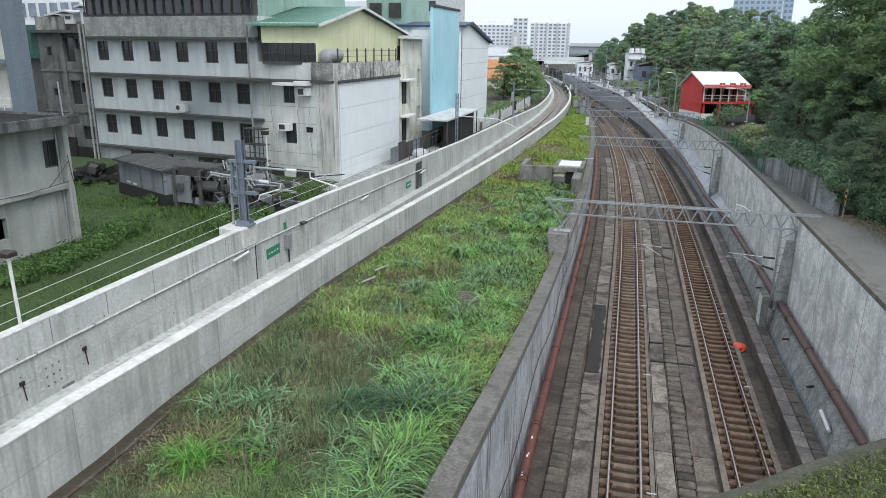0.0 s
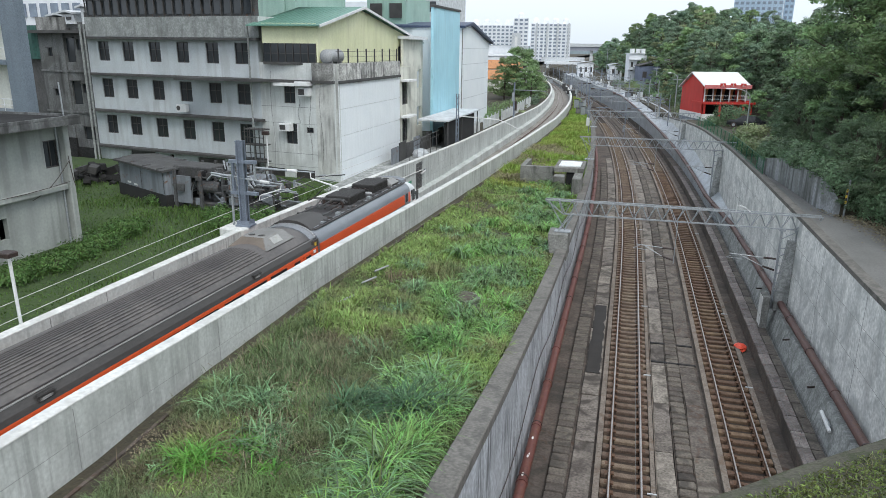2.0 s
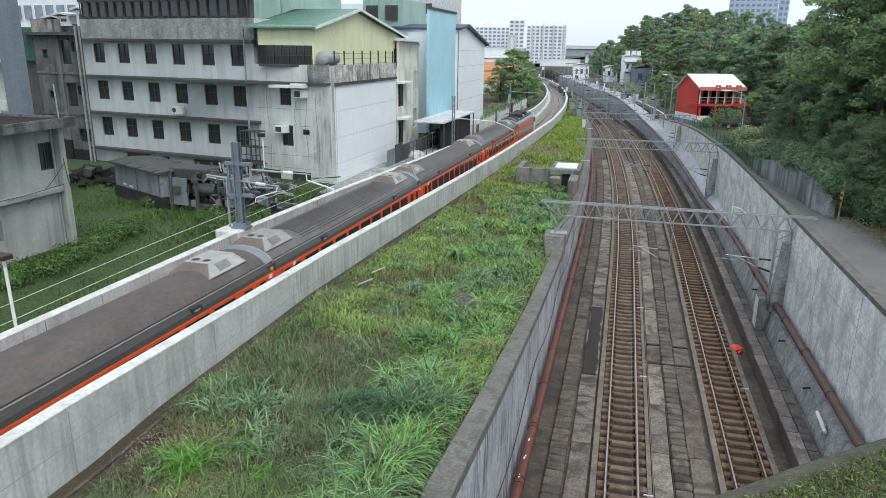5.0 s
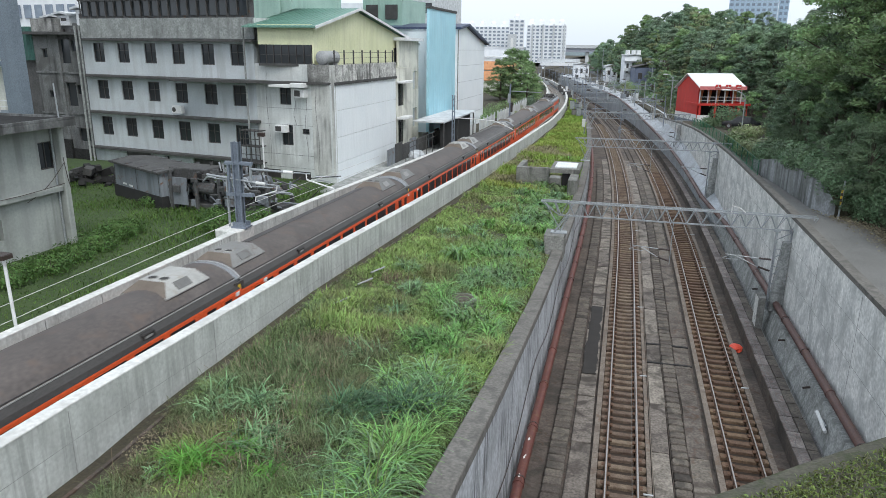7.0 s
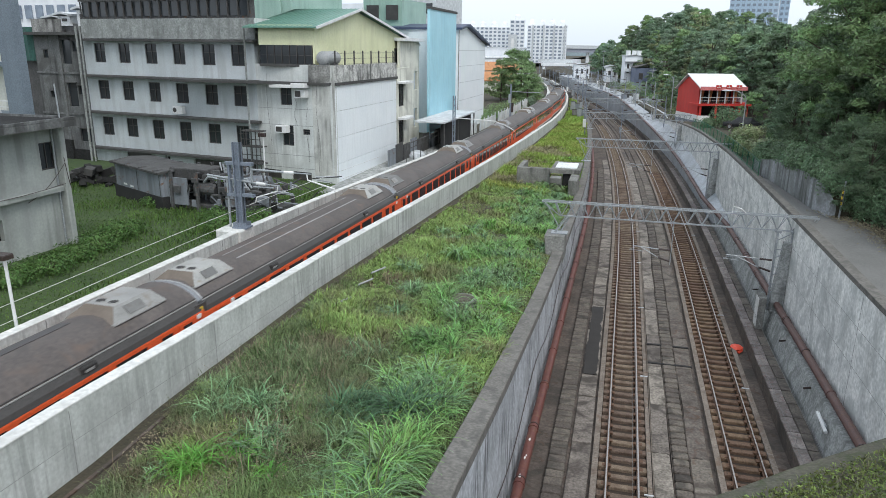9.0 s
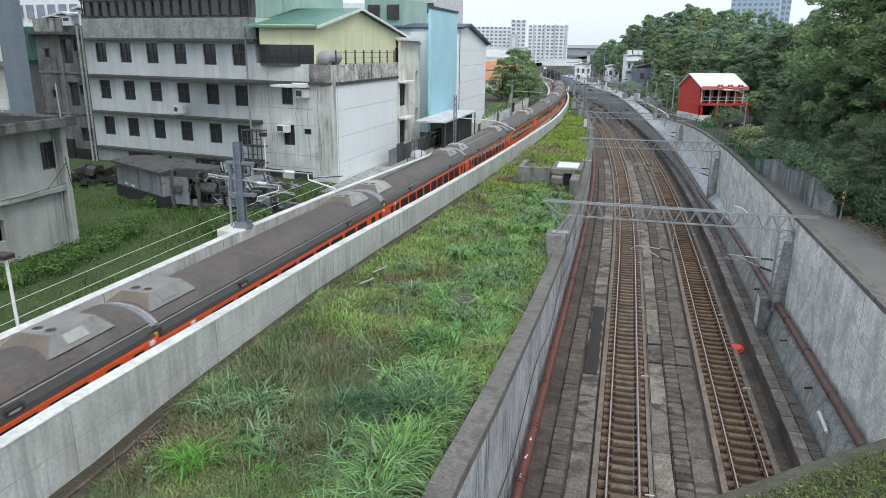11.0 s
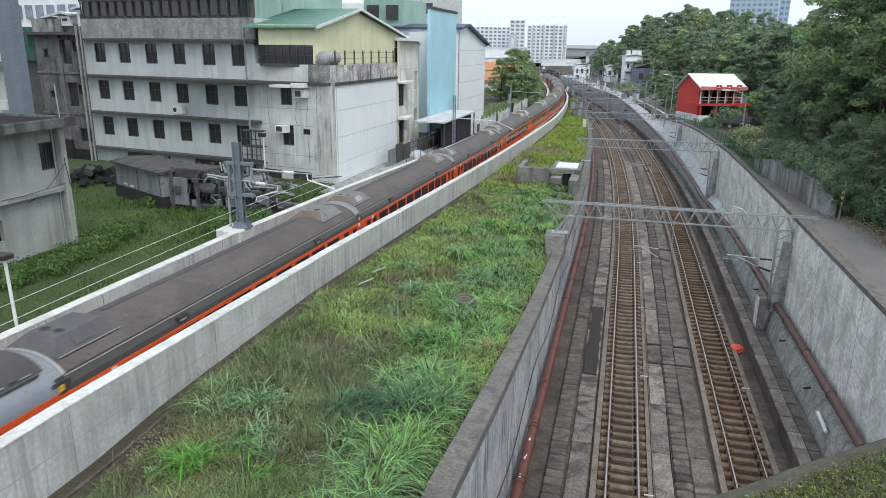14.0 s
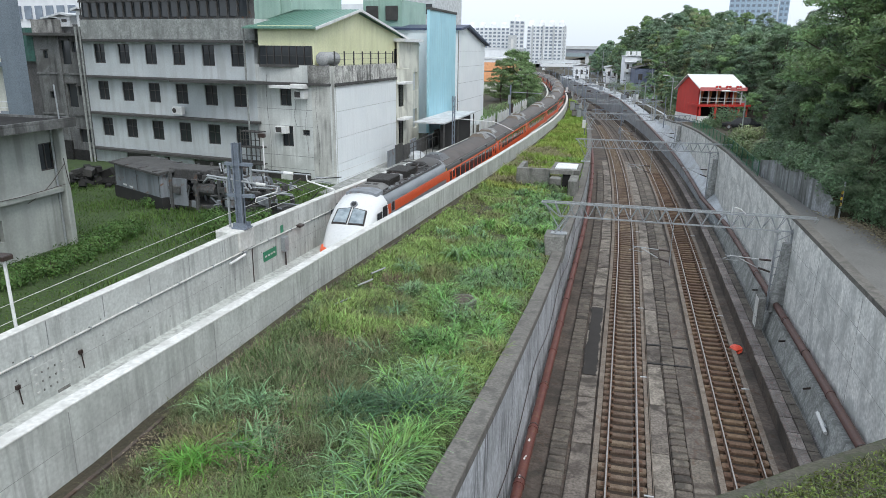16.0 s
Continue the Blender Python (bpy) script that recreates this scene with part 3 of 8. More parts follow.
def rail_rings(off, centre, zf, ys):
    p = [(-.063, -.15), (.063, -.15), (.063, -.13), (.012, -.115), (.012, -.04), (.033, -.03), (.033, -.002), (-.033, -.002), (-.033, -.03), (-.012, -.04), (-.012, -.115), (-.063, -.13)]
    return sweep([(off + o, (lambda y, z=z: zf(y) + z)) for o, z in p], centre, ys)


def lay_rails(name, centre, zf, ys, offs, label):
    tr = thing(name, Matrix(), label, "railway track")
    for o in offs:
        r = part("rail", Mesh().loft(rail_rings(o, centre, zf, ys)), M["rail"], tr, "brown rusty steel rail")
        part("rail_head", Mesh().loft(sweep([(o - .026, lambda y: zf(y) - .006), (o + .026, lambda y: zf(y) - .006), (o + .026, lambda y: zf(y) + .002), (o - .026, lambda y: zf(y) + .002)], centre, ys)), M["railhead"], r, "bright worn running surface")
    return tr


track_t = lay_rails("railway_track", trough_x, trough_rail, YT, (-.566, .566), "single railway track on concrete in a trough")

# main cutting: walls
YC = span(6, 60, 3) + span(64, 330, 6)
YR = span(4, 60, 3) + span(64, 330, 6)
YE = span(4, 60, 3) + span(64, 124, 6)
g = Mesh().loft(sweep([(-3.1, -.8), (-2.75, -.8), (-2.75, lambda y: cut_top(y)), (-3.12, lambda y: cut_top(y))], cut_dx, YC))
wall_c1 = solid("wall_cutting_west", g, M["grey_wall"], "grey streaked retaining wall beside the double track", "wall", kind="structure")
g = Mesh().loft(sweep([(-3.3, lambda y: cut_top(y) - .25), (-2.7, lambda y: cut_top(y) - .25), (-2.7, lambda y: cut_top(y) + .02), (-2.73, lambda y: cut_top(y) + .05), (-3.27, lambda y: cut_top(y) + .05), (-3.3, lambda y: cut_top(y) + .02)], cut_dx, YC))
part("coping", g, M["coping_dark"], wall_c1, "dark weathered coping")
g = Mesh().loft(sweep([(9.0, 1.4), (9.35, 1.4), (9.35, lambda y: wall_top(y)), (9.0, lambda y: wall_top(y))], cut_dx, YE))
wall_c2 = solid("wall_cutting_east", g, M["pale_wall"], "tall pale grey concrete wall with dark water stains", "wall", kind="structure")
g = Mesh().loft(sweep([(8.97, lambda y: wall_top(y) - .14), (9.42, lambda y: wall_top(y) - .14), (9.42, lambda y: wall_top(y) + .06), (8.97, lambda y: wall_top(y) + .06)], cut_dx, YE))
part("coping", g, M["coping_dark"], wall_c2, "weathered brownish coping")
g = Mesh().loft(sweep([(8.1, -.6), (9.4, -.6), (9.4, lambda y: ramp(y, (54, 1.55), (62, .6))), (8.52, lambda y: ramp(y, (54, 1.5), (62, .5)))], cut_dx, YR))
part("plinth", g, M["plinth"], wall_c2, "dark lower wall under the pipe")
g = Mesh()
for y in span(21, 100, 6):
    x = cut_dx(y)
    g.box(x + 8.994, y - .012, 1.5, x + 9.0, y + .012, wall_top(y) - .3)
for drop in (1.5, 3.0):
    g.loft(sweep([(8.995, lambda y: wall_top(y) - drop - .015), (9.002, lambda y: wall_top(y) - drop - .015), (9.002, lambda y: wall_top(y) - drop), (8.995, lambda y: wall_top(y) - drop)], cut_dx, span(18, 60, 3)))
part("panel_joint", g, M["joint"], wall_c2, "thin panel joints")

# bed of the main line
g = Mesh().loft(sweep([(-2.74, -.75), (8.1, -.75), (8.1, -.3), (-2.74, -.3)], cut_dx, YR))
solid("floor_cutting", g, M["dark_concrete"], "dark oil-stained concrete bed of the cutting", "floor", kind="structure")


def centre_off(o):
    return lambda y: cut_dx(y) + o


def flat(y):
    return 0.0


track_l = lay_rails("railway_track", centre_off(.96), flat, YR, (-.566, .566), "straight railway track on short sleepers and concrete slab")
track_r = lay_rails("railway_track", centre_off(5.46), flat, YR, (-.566, .566), "rustier railway track on short sleepers and concrete slab")

# ---- buildings west of the railway ----
FACE = Matrix(((.9861, .1657, 0, -27.9), (-.1657, .9861, 0, 50.04), (0, 0, 1, 0), (0, 0, 0, 1)))
SIDE = Matrix(((.0131, -.9999, 0, -20.87), (.9999, .0131, 0, 48.86), (0, 0, 1, 0), (0, 0, 0, 1)))


def holed_wall(x0, x1, z0, z1, thick, holes):
    """A wall in its own plane (x along it, y into the building) with real openings."""
    g = Mesh()
    g.weld = True
    xs = sorted({x0, x1, *[v for h in holes for v in (h[0], h[2]) if x0 < v < x1]})
    zs = sorted({z0, z1, *[v for h in holes for v in (h[1], h[3]) if z0 < v < z1]})
    for i in range(len(xs) - 1):
        for j in range(len(zs) - 1):
            cx, cz = (xs[i] + xs[i + 1]) / 2, (zs[j] + zs[j + 1]) / 2
            if not any(h[0] < cx < h[2] and h[1] < cz < h[3] for h in holes):
                g.box(xs[i], 0, zs[j], xs[i + 1], thick, zs[j + 1])
    return g


def window(parent, x, z, w, h, panes=2, bars=0, name="window", frame_mat="frame", pane_mat="pane", depth=.14):
    """A framed window with its glass set back in the opening."""
    t = .06
    holes = [(x + t + (w - t) * i / panes, z + t, x + (w - t) * (i + 1) / panes, z + h - t) for i in range(panes)]
    win = part(name, holed_wall(x, x + w, z, z + h, .08, holes), M[frame_mat], parent, "dark framed sliding window", at=Matrix.Translation((0, depth - .05, 0)))
    for i in range(1, bars + 1):
        c = z + h * (i + .35) / (bars + 1.2)
        part("glazing_bar", Mesh().box(x + t, -.012, c - .02, x + w - t, -.002, c + .02), M[frame_mat], win)
    for i in range(panes):
        a, b = x + t + (w - 2 * t) * i / panes + .01, x + t + (w - 2 * t) * (i + 1) / panes - .01
        part("pane", Mesh().box(a, .045, z + t, b, .057, z + h - t), M[pane_mat], win)
    return win


def ac_box(parent, x, z, w=.75, h=.5, d=.5):
    u = part("air_conditioner", Mesh().box(x, -d, z, x + w, .05, z + h, bev=.03), M["white"], parent, "dusty white window air conditioner")
    part("grille", Mesh().box(x + .08, -d - .012, z + .08, x + w * .62, -d, z + h - .08), M["frame"], u)
    return u


def house_row():
    a = thing("apartment_house", FACE, "four-storey white and grey factory building with dark ledges and small windows", "building")
    wx = [(-44.77 + 27.9) / .986, (-41.95 + 27.9) / .986, (-38.98 + 27.9) / .986, (-36.01 + 27.9) / .986, (-32.98 + 27.9) / .986, (-30.13 + 27.9) / .986]
    tops = (6.0, 9.12, 12.22, 15.22)
    L = -18.35
    holes, win = [], []
    for f, z in enumerate((6.0, 9.12, 12.22)):
        for x in wx:
            holes.append((x, z + 1.02, x + 1.27, z + 2.62))
            win.append((x, z + 1.02, 1.27, 1.6))
    low = [(-14.6, 4.75, -11.7, 5.75), (-10.1, 5.15, -9.6, 5.6), (-6.9, 4.3, -4.0, 5.6), (-2.1, 4.9, -.5, 5.7)]
    part("wall", holed_wall(L, 0, 2.5, 16.8, .25, holes + low), M["facade"], a, "off-white plastered wall with grey runs")
    part("side_wall", Mesh().box(L, .25, 2.5, L + .25, 12, 16.8).box(-.25, .25, 2.5, 0, 12, 16.8).box(L, 12, 2.5, 0, 12.25, 16.8), M["facade_grey"], a)
    # the rooms' dimness is put into black slabs and a black backing
    for z in (5.9, 9.0, 12.1, 15.1):
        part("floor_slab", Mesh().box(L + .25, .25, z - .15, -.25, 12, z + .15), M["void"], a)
    part("partition", Mesh().box(L + .25, 3.2, 2.5, -.25, 3.35, 16.6), M["void"], a, "black backing that stands for dim rooms behind the windows")
    for z in tops:
        part("ledge", Mesh().box(L - .15, -.62, z - .2, .35, -.004, z, bev=.03), M["ledge"], a, "dark projecting ledge")
    for i, (x, z, w, h) in enumerate(win):
        window(a, x, z, w, h, 2, 1)
    for i, h in enumerate(low):
        if h[2] - h[0] > 1:
            part("opening_grille", Mesh().box(h[0], .1, h[1], h[2], .13, h[3]), M["frame"], a)
    # parapet band and the top storey, a dark sheet standing for its dim inside
    part("parapet", Mesh().box(L, -.05, 15.25, 0.2, -.004, 16.8, bev=.02), M["parapet"], a, "stained grey parapet band")
    for i in range(19):
        x = L + .1 + i * .99
        part("top_post", Mesh().box(x, .02, 16.8, x + .06, .12, 19.4), M["ledge"], a)
        if i < 18:
            part("top_pane", Mesh().box(x + .1, .2, 17.0, x + .95, .215, 18.15).box(x + .1, .2, 18.4, x + .95, .215, 19.3), M["pane"], a)
    part("top_screen", Mesh().box(L, .3, 16.8, 0, .36, 19.4), M["junk"], a, "dark sheet for the dim inside of the top storey")
    part("top_roof", Mesh().box(L - .3, -.4, 19.4, .3, 12.4, 19.6), M["ledge"], a)
    part("fascia", Mesh().box(L, -.02, 18.2, 0, .018, 18.35), M["ledge"], a)
    for x, r in ((L + .2, .09), (L + .55, .07), (-.35, .07)):
        part("downpipe", Mesh().rod((x, -.75 if r > .08 else -.66, 3), (x, -.75 if r > .08 else -.66, 16.2), r), M["parapet"], a, "grey plastic downpipe")
    u = part("air_conditioner", Mesh().box(-8.1, -.75, 9.35, -7.1, -.3, 9.95, bev=.04), M["white"], a, "white outdoor air-conditioning unit")
    part("fan", Mesh().rod((-7.85, -.77, 9.65), (-7.85, -.75, 9.65), .2, 14), M["frame"], u)
    # the grey corner block
    b = thing("corner_building", FACE, "grey concrete corner building with white sheet cladding and rooftop parapet", "building")
    R = 7.13
    hb = [(2.23, 10.43, 3.27, 11.75), (2.27, 7.33, 3.3, 8.9), (4.17, 8.25, 4.82, 8.68), (.55, 4.6, 1.95, 5.35), (3.0, 4.6, 4.8, 5.35)]
    part("wall", holed_wall(.02, R, 2.5, 13.45, .25, hb), M["facade_grey"], b, "grey streaked concrete wall with pale bands")
    part("stained_corner", Mesh().box(5.15, -.03, 5.2, R, -.002, 13.45), M["drip"], b, "soot-dark stained corner facing")
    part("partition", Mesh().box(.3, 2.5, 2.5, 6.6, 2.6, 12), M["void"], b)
    for z in (5.6, 6.6, 8.9, 10.15):
        part("joint", Mesh().box(.02, -.008, z, R, -.002, z + .03), M["parapet"], b)
    for h in hb[:3]:
        window(b, h[0], h[1], h[2] - h[0], h[3] - h[1], 2 if h[2] - h[0] > .8 else 1, 1)
    for h in hb[3:]:
        part("opening_grille", Mesh().box(h[0], .1, h[1], h[2], .13, h[3]), M["frame"], b)
    part("awning", Mesh().box(1.75, -.75, 11.76, 3.7, -.01, 12.0, bev=.05).box(3.75, -.8, 11.8, 4.95, -.01, 12.12, bev=.05), M["white"], b, "white window awning")
    ac_box(b, 3.85, 11.05, .95, .6)
    ac_box(b, 1.95, 8.35, 1.0, .55)
    return a, b


house_a, house_b = house_row()


def side_block():
    """The long flank that runs along the railway: cladding, parapet, then the row of neighbours."""
    b = thing("clad_flank", SIDE, "flank wall clad in wide white metal sheets below a sooty parapet", "building")
    part("wall", Mesh().box(0, .06, 2.5, 13.95, .35, 12.1), M["facade_grey"], b)
    for i, (z0, z1) in enumerate(((3.0, 6.2), (6.2, 8.15), (8.15, 10.15), (10.15, 12.1))):
        part("sheet", Mesh().box(.05, -.02, z0, 13.9, .058, z1 - .035, bev=.01), M["clad"], b, "white corrugated sheet")
    part("parapet", Mesh().box(0, -.05, 12.1, 13.95, .25, 13.45), M["drip_dark"], b, "black-stained rooftop parapet")
    part("parapet_foot", Mesh().box(-.02, -.14, 12.0, 14.0, -.052, 12.22), M["ledge"], b)
    part("front_parapet", Mesh().box(.02, .25, 12.1, .27, 2.1, 13.45), M["dirty"], b)
    part("terrace", Mesh().box(0, .25, 12.0, 13.95, 14, 12.2), M["ledge"], b)
    for i in range(8):
        x = .4 + i * 1.85
        part("fence_post", Mesh().box(x, .05, 13.45, x + .09, .14, 14.5), M["ledge"], b)
    part("mesh_screen", Mesh().box(0, .1, 13.5, 13.9, .104, 13.52).box(0, .1, 14.3, 13.9, .104, 14.33).box(0, .1, 13.9, 13.9, .104, 13.92), M["ledge"], b)
    part("tank", Mesh().rod((.25, 1.0, 13.95), (2.5, 1.0, 13.95), .5, 18).rod((.1, 1.0, 13.95), (.25, 1.0, 13.95), .3, 14, .5).box(.5, .6, 13.3, .6, 1.4, 13.6).box(2.1, .6, 13.3, 2.2, 1.4, 13.6), M["rim"], b, "dull steel water tank", smooth=True)
    # yellow gabled top storey, set back
    y = thing("rooftop_house", SIDE, "pale yellow sheet-metal rooftop storey with a green gable roof", "building")
    o, f = 1.72, .5
    prof = [(f, 12.2), (f, 16.2), (8.8, 17.65), (25.0, 15.1), (25.0, 12.2)]
    part("gable_wall", Mesh().loft([[(x, o, z) for x, z in prof], [(x, o + .15, z) for x, z in prof]]), M["yellow"], y, "pale yellow gable wall")
    g = Mesh()
    for i in range(70):
        x = f + .2 + i * .35
        z = float(np.interp(x, (f, 8.8, 25), (16.2, 17.65, 15.1)))
        g.box(x, o - .012, 12.3, x + .03, o, z - .12)
    part("sheet_rib", g, M["yellow"], y)
    part("front_wall", Mesh().box(f, o + .15, 14.85, f + .15, 6.3, 16.3), M["yellow"], y, "pale yellow front band")
    part("front_sill", Mesh().box(f - .04, o, 13.3, f + .16, 6.3, 13.5), M["ledge"], y)
    for i in range(7):
        yy = o + .2 + i * .62
        w = part("window_frame", Mesh().box(f, yy, 13.5, f + .1, yy + .06, 14.85).box(f, yy + .06, 14.1, f + .09, yy + .6, 14.14), M["frame"], y)
        part("pane", Mesh().box(f + .05, yy + .06, 13.5, f + .06, yy + .6, 14.85), M["pane"], w)
    for s, (a, bb) in enumerate((((f - .55, 16.05), (8.8, 17.75)), ((8.8, 17.75), (25.6, 15.05)))):
        rr = [[(a[0], q, a[1]), (bb[0], q, bb[1]), (bb[0], q, bb[1] + .1), (a[0], q, a[1] + .1)] for q in (o - .45, 7.3)]
        r = part("roof_slope", Mesh().loft(rr), M["greenroof"], y, "faded green metal roof")
        gg = Mesh()
        for i in range(14):
            q = o - .4 + i * .42
            gg.bar((a[0], q, a[1] + .11), (bb[0], q, bb[1] + .11), .035, .03)
        part("roof_rib", gg, M["greenroof"], r)
        part("verge_trim", Mesh().bar((a[0], o - .46, a[1] + .03), (bb[0], o - .46, bb[1] + .03), .06, .2), M["white"], y, "weathered pale verge board")
    w = part("window_frame", Mesh().box(18.4, o - .06, 13.1, 24.2, o - .005, 14.7), M["frame"], y, "wide dark window band")
    for i in range(8):
        part("pane", Mesh().box(18.5 + i * .71, o - .075, 13.2, 19.1 + i * .71, o - .062, 14.6), M["pane"], w)
    # cream house
    c = thing("cream_house", SIDE, "narrow cream rendered house with white awnings", "house")
    part("wall", holed_wall(14.0, 18.5, 2.5, 12.9, .25, [(14.7, 9.4, 16.3, 11.5), (14.7, 5.9, 16.3, 8.1)]), M["cream"], c)
    part("wall_side", Mesh().box(18.25, .25, 2.5, 18.5, 9, 12.9).box(14.0, 8.8, 2.5, 18.25, 9, 12.9), M["cream"], c)
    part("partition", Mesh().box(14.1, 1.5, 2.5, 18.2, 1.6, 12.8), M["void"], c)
    part("awning", Mesh().box(14.2, -.8, 11.55, 16.8, -.01, 11.75, bev=.03), M["white"], c, "white metal awning")
    part("awning", Mesh().box(14.2, -.8, 8.25, 16.8, -.01, 8.45, bev=.03), M["white"], c, "white metal awning")
    window(c, 14.7, 9.4, 1.6, 2.1)
    window(c, 14.7, 5.9, 1.6, 2.2)
    # taller cream house beyond, set back
    d = thing("cream_house", SIDE, "taller stained cream house with a white roof edge", "house")
    part("wall", holed_wall(18.52, 25.0, 2.5, 15.4, .25, [(23.1, 10.5, 24.4, 12.4), (23.1, 6.6, 24.4, 8.6)]), M["cream"], d, at=Matrix.Translation((0, 1.2, 0)))
    part("partition", Mesh().box(18.6, 2.6, 2.5, 24.9, 2.7, 15.2), M["void"], d)
    part("roof_edge", Mesh().box(18.4, .6, 15.4, 25.1, 8, 15.7), M["roofwhite"], d, "white roof edge")
    # blue tower
    t = thing("blue_building", SIDE, "tall light blue sheet-metal building with a tiled roof edge", "building")
    part("wall", Mesh().loft([[(25.0, 0, z), (36.2, 0, z), (36.2, 2.8, z), (25.0, .3, z)] for z in (2.5, 18.7)]), M["blue"], t)
    g = Mesh()
    for i in range(14):
        g.box(25.2 + i * .8, -.01, 3, 25.22 + i * .8, 0, 18.6)
    part("sheet_rib", g, M["blue"], t)
    part("roof_edge", Mesh().loft([[(24.9, -.1, z), (36.3, -.1, z), (36.3, 2.9, z), (24.9, .4, z)] for z in (18.7, 18.95)]), M["ledge"], t)
    # white house with navy roof
    e = thing("white_house", SIDE, "white sheet-clad building with a navy blue pitched roof", "building")
    prof = [(37.4, 2.5), (37.4, 17.0), (41.5, 17.4), (53.2, 15.35), (53.2, 2.5)]
    part("wall", Mesh().loft([[(x, 0, z) for x, z in prof], [(x, 9, z) for x, z in prof]]), M["clad"], e)
    for z in (6.3, 8.4, 10.6, 12.6, 14.5):
        part("joint", Mesh().box(37.4, -.012, z, 53.2, -.002, z + .05), M["haze_grey"], e)
    rr = [[(37.0, q, 16.95), (41.5, q, 17.45), (54.2, q, 15.2), (54.2, q, 15.45), (41.5, q, 17.75), (37.0, q, 17.2)] for q in (-.5, 9.3)]
    part("roof", Mesh().loft(rr), M["blue_roof"], e, "navy metal roof")
    part("side_return", Mesh().box(36.3, .4, 2.5, 37.4, 6, 16.6), M["clad"], e, "pale sheet-clad return between the houses")
    # dark strip stands for the shaded gap between blue and white houses
    part("corner_flashing", Mesh().box(37.36, -.03, 2.5, 37.72, -.014, 16.9), M["dirty"], e, "dark strip for the shaded gap beside the house")
    # shed
    s = thing("lean_to_shed", SIDE, "open lean-to with a grimy flat sheet roof", "shed")
    part("roof", Mesh().box(18.9, -3.4, 7.55, 33.0, -.1, 7.7), M["haze_grey"], s, "dirty pale sheet roof")
    for x in (19.2, 25, 32.5):
        part("post", Mesh().box(x, -3.3, 4, x + .12, -3.18, 7.55), M["ledge"], s)
    # black sheet stands for the shade under the lean-to roof
    part("back_screen", Mesh().box(19.2, -2.9, 4, 32.4, -2.86, 7.4), M["void"], s, "black sheet for the shade under the roof")
    return b


side_block()


ANNEX_WINDOWS = ((-22.7, 13.0, -21.5, 15.1), (-25.1, 13.5, -24.5, 14.2), (-21.25, 14.1, -20.6, 15.0), (-22.5, 9.2, -21.3, 11.3), (-24.8, 9.9, -24.2, 10.5), (-21.1, 10.3, -20.4, 11.1), (-21.6, 6.0, -20.2, 7.2))


def left_house():
    m = Matrix(((0, -1, 0, -27.4), (1, 0, 0, 29.8), (0, 0, 1, 0), (0, 0, 0, 1)))
    h = thing("concrete_house", m, "low cream concrete house with a heavy flat roof slab", "house")
    part("wall", holed_wall(-14, -.9, 4.2, 10.95, .25, [(-2.0, 8.75, -1.1, 10.1), (-5.2, 5.9, -4.7, 6.9), (-8, 8.6, -6, 10.1)]), M["cream_cool"], h, "dirty cream plastered wall")
    part("end_wall", Mesh().box(-1.15, .25, 4.2, -.9, 8, 10.95), M["cream_cool"], h)
    part("partition", Mesh().box(-13.9, 2, 4.2, -1.2, 2.1, 10.9), M["void"], h)
    part("pilaster", Mesh().box(-1.05, -.4, 4.2, -.7, .2, 10.85, bev=.03), M["cream_cool"], h, "stained corner pier")
    part("string_course", Mesh().box(-14, -.3, 7.62, -1.07, -.004, 7.85, bev=.02), M["cream_cool"], h, "projecting concrete band")
    part("roof_slab", Mesh().box(-14.5, -1.05, 10.85, -.5, 8.4, 11.17, bev=.03), M["shade_grime"], h, "heavy flat roof slab")
    part("roof_felt", Mesh().box(-14.3, -.9, 11.17, -.62, 8.3, 11.19), M["felt"], h, "black roof felt")
    part("roof_kerb", Mesh().box(-14.5, -1.05, 11.18, -.5, -.92, 11.3).box(-.6, -.92, 11.18, -.5, 8.4, 11.3), M["shade_grime"], h, "raised roof rim")
    part("downpipe", Mesh().rod((-1.2, -.08, 4.3), (-1.2, -.08, 10.85), .05), M["steel"], h)
    for k, (a, b) in enumerate((((-9, -.12, 8.2), (-1.1, -.45, 8.0)), ((-3.2, -.1, 7.4), (-1.0, -.45, 9.0)), ((-1.0, -.45, 9.3), (-.75, -.45, 7.7)))):
        part("cable", Mesh().path([Vector(a).lerp(Vector(b), i / 6) + Vector((0, 0, -.25 * math.sin(math.pi * i / 6))) for i in range(7)], .018, 5), M["insul"], h, "slack black cable")
    window(h, -2.0, 8.75, .9, 1.35)
    window(h, -8, 8.6, 2, 1.5)
    part("roof_pole", Mesh().rod((-1.3, -.8, 11.2), (-1.35, -.8, 12.9), .035), M["steel"], h)
    # blue-grey tiled building behind
    b = thing("tiled_building", pose(-36.75, 35.2, 0, 0, 0, -9.5), "blue-grey tiled building with pink-lit balconies", "building")
    part("wall", Mesh().box(.6, -.2, 4, 1.95, .5, 22, bev=.03), M["bluegrey"], b)
    part("wall_back", Mesh().box(-8, 1.0, 4, -.6, 1.2, 16.6), M["cream"], b, "pinkish cream wall behind the balconies")
    part("upper_wall", Mesh().box(-8, -.15, 17.2, .6, .4, 22), M["bluegrey"], b)
    for z in (10.4, 13.4, 16.4):
        part("balcony_slab", Mesh().box(-8, -.2, z, .6, 1.0, z + .25), M["bluegrey"], b)
        r = part("balcony_rail", Mesh().box(-8, -.2, z + .95, .6, -.15, z + 1.0).box(-8, -.2, z + .6, .6, -.17, z + .63), M["white"], b)
        for i in range(12):
            part("baluster", Mesh().box(-7.9 + i * .7, -.19, z + .25, -7.87 + i * .7, -.16, z + .95), M["white"], r)
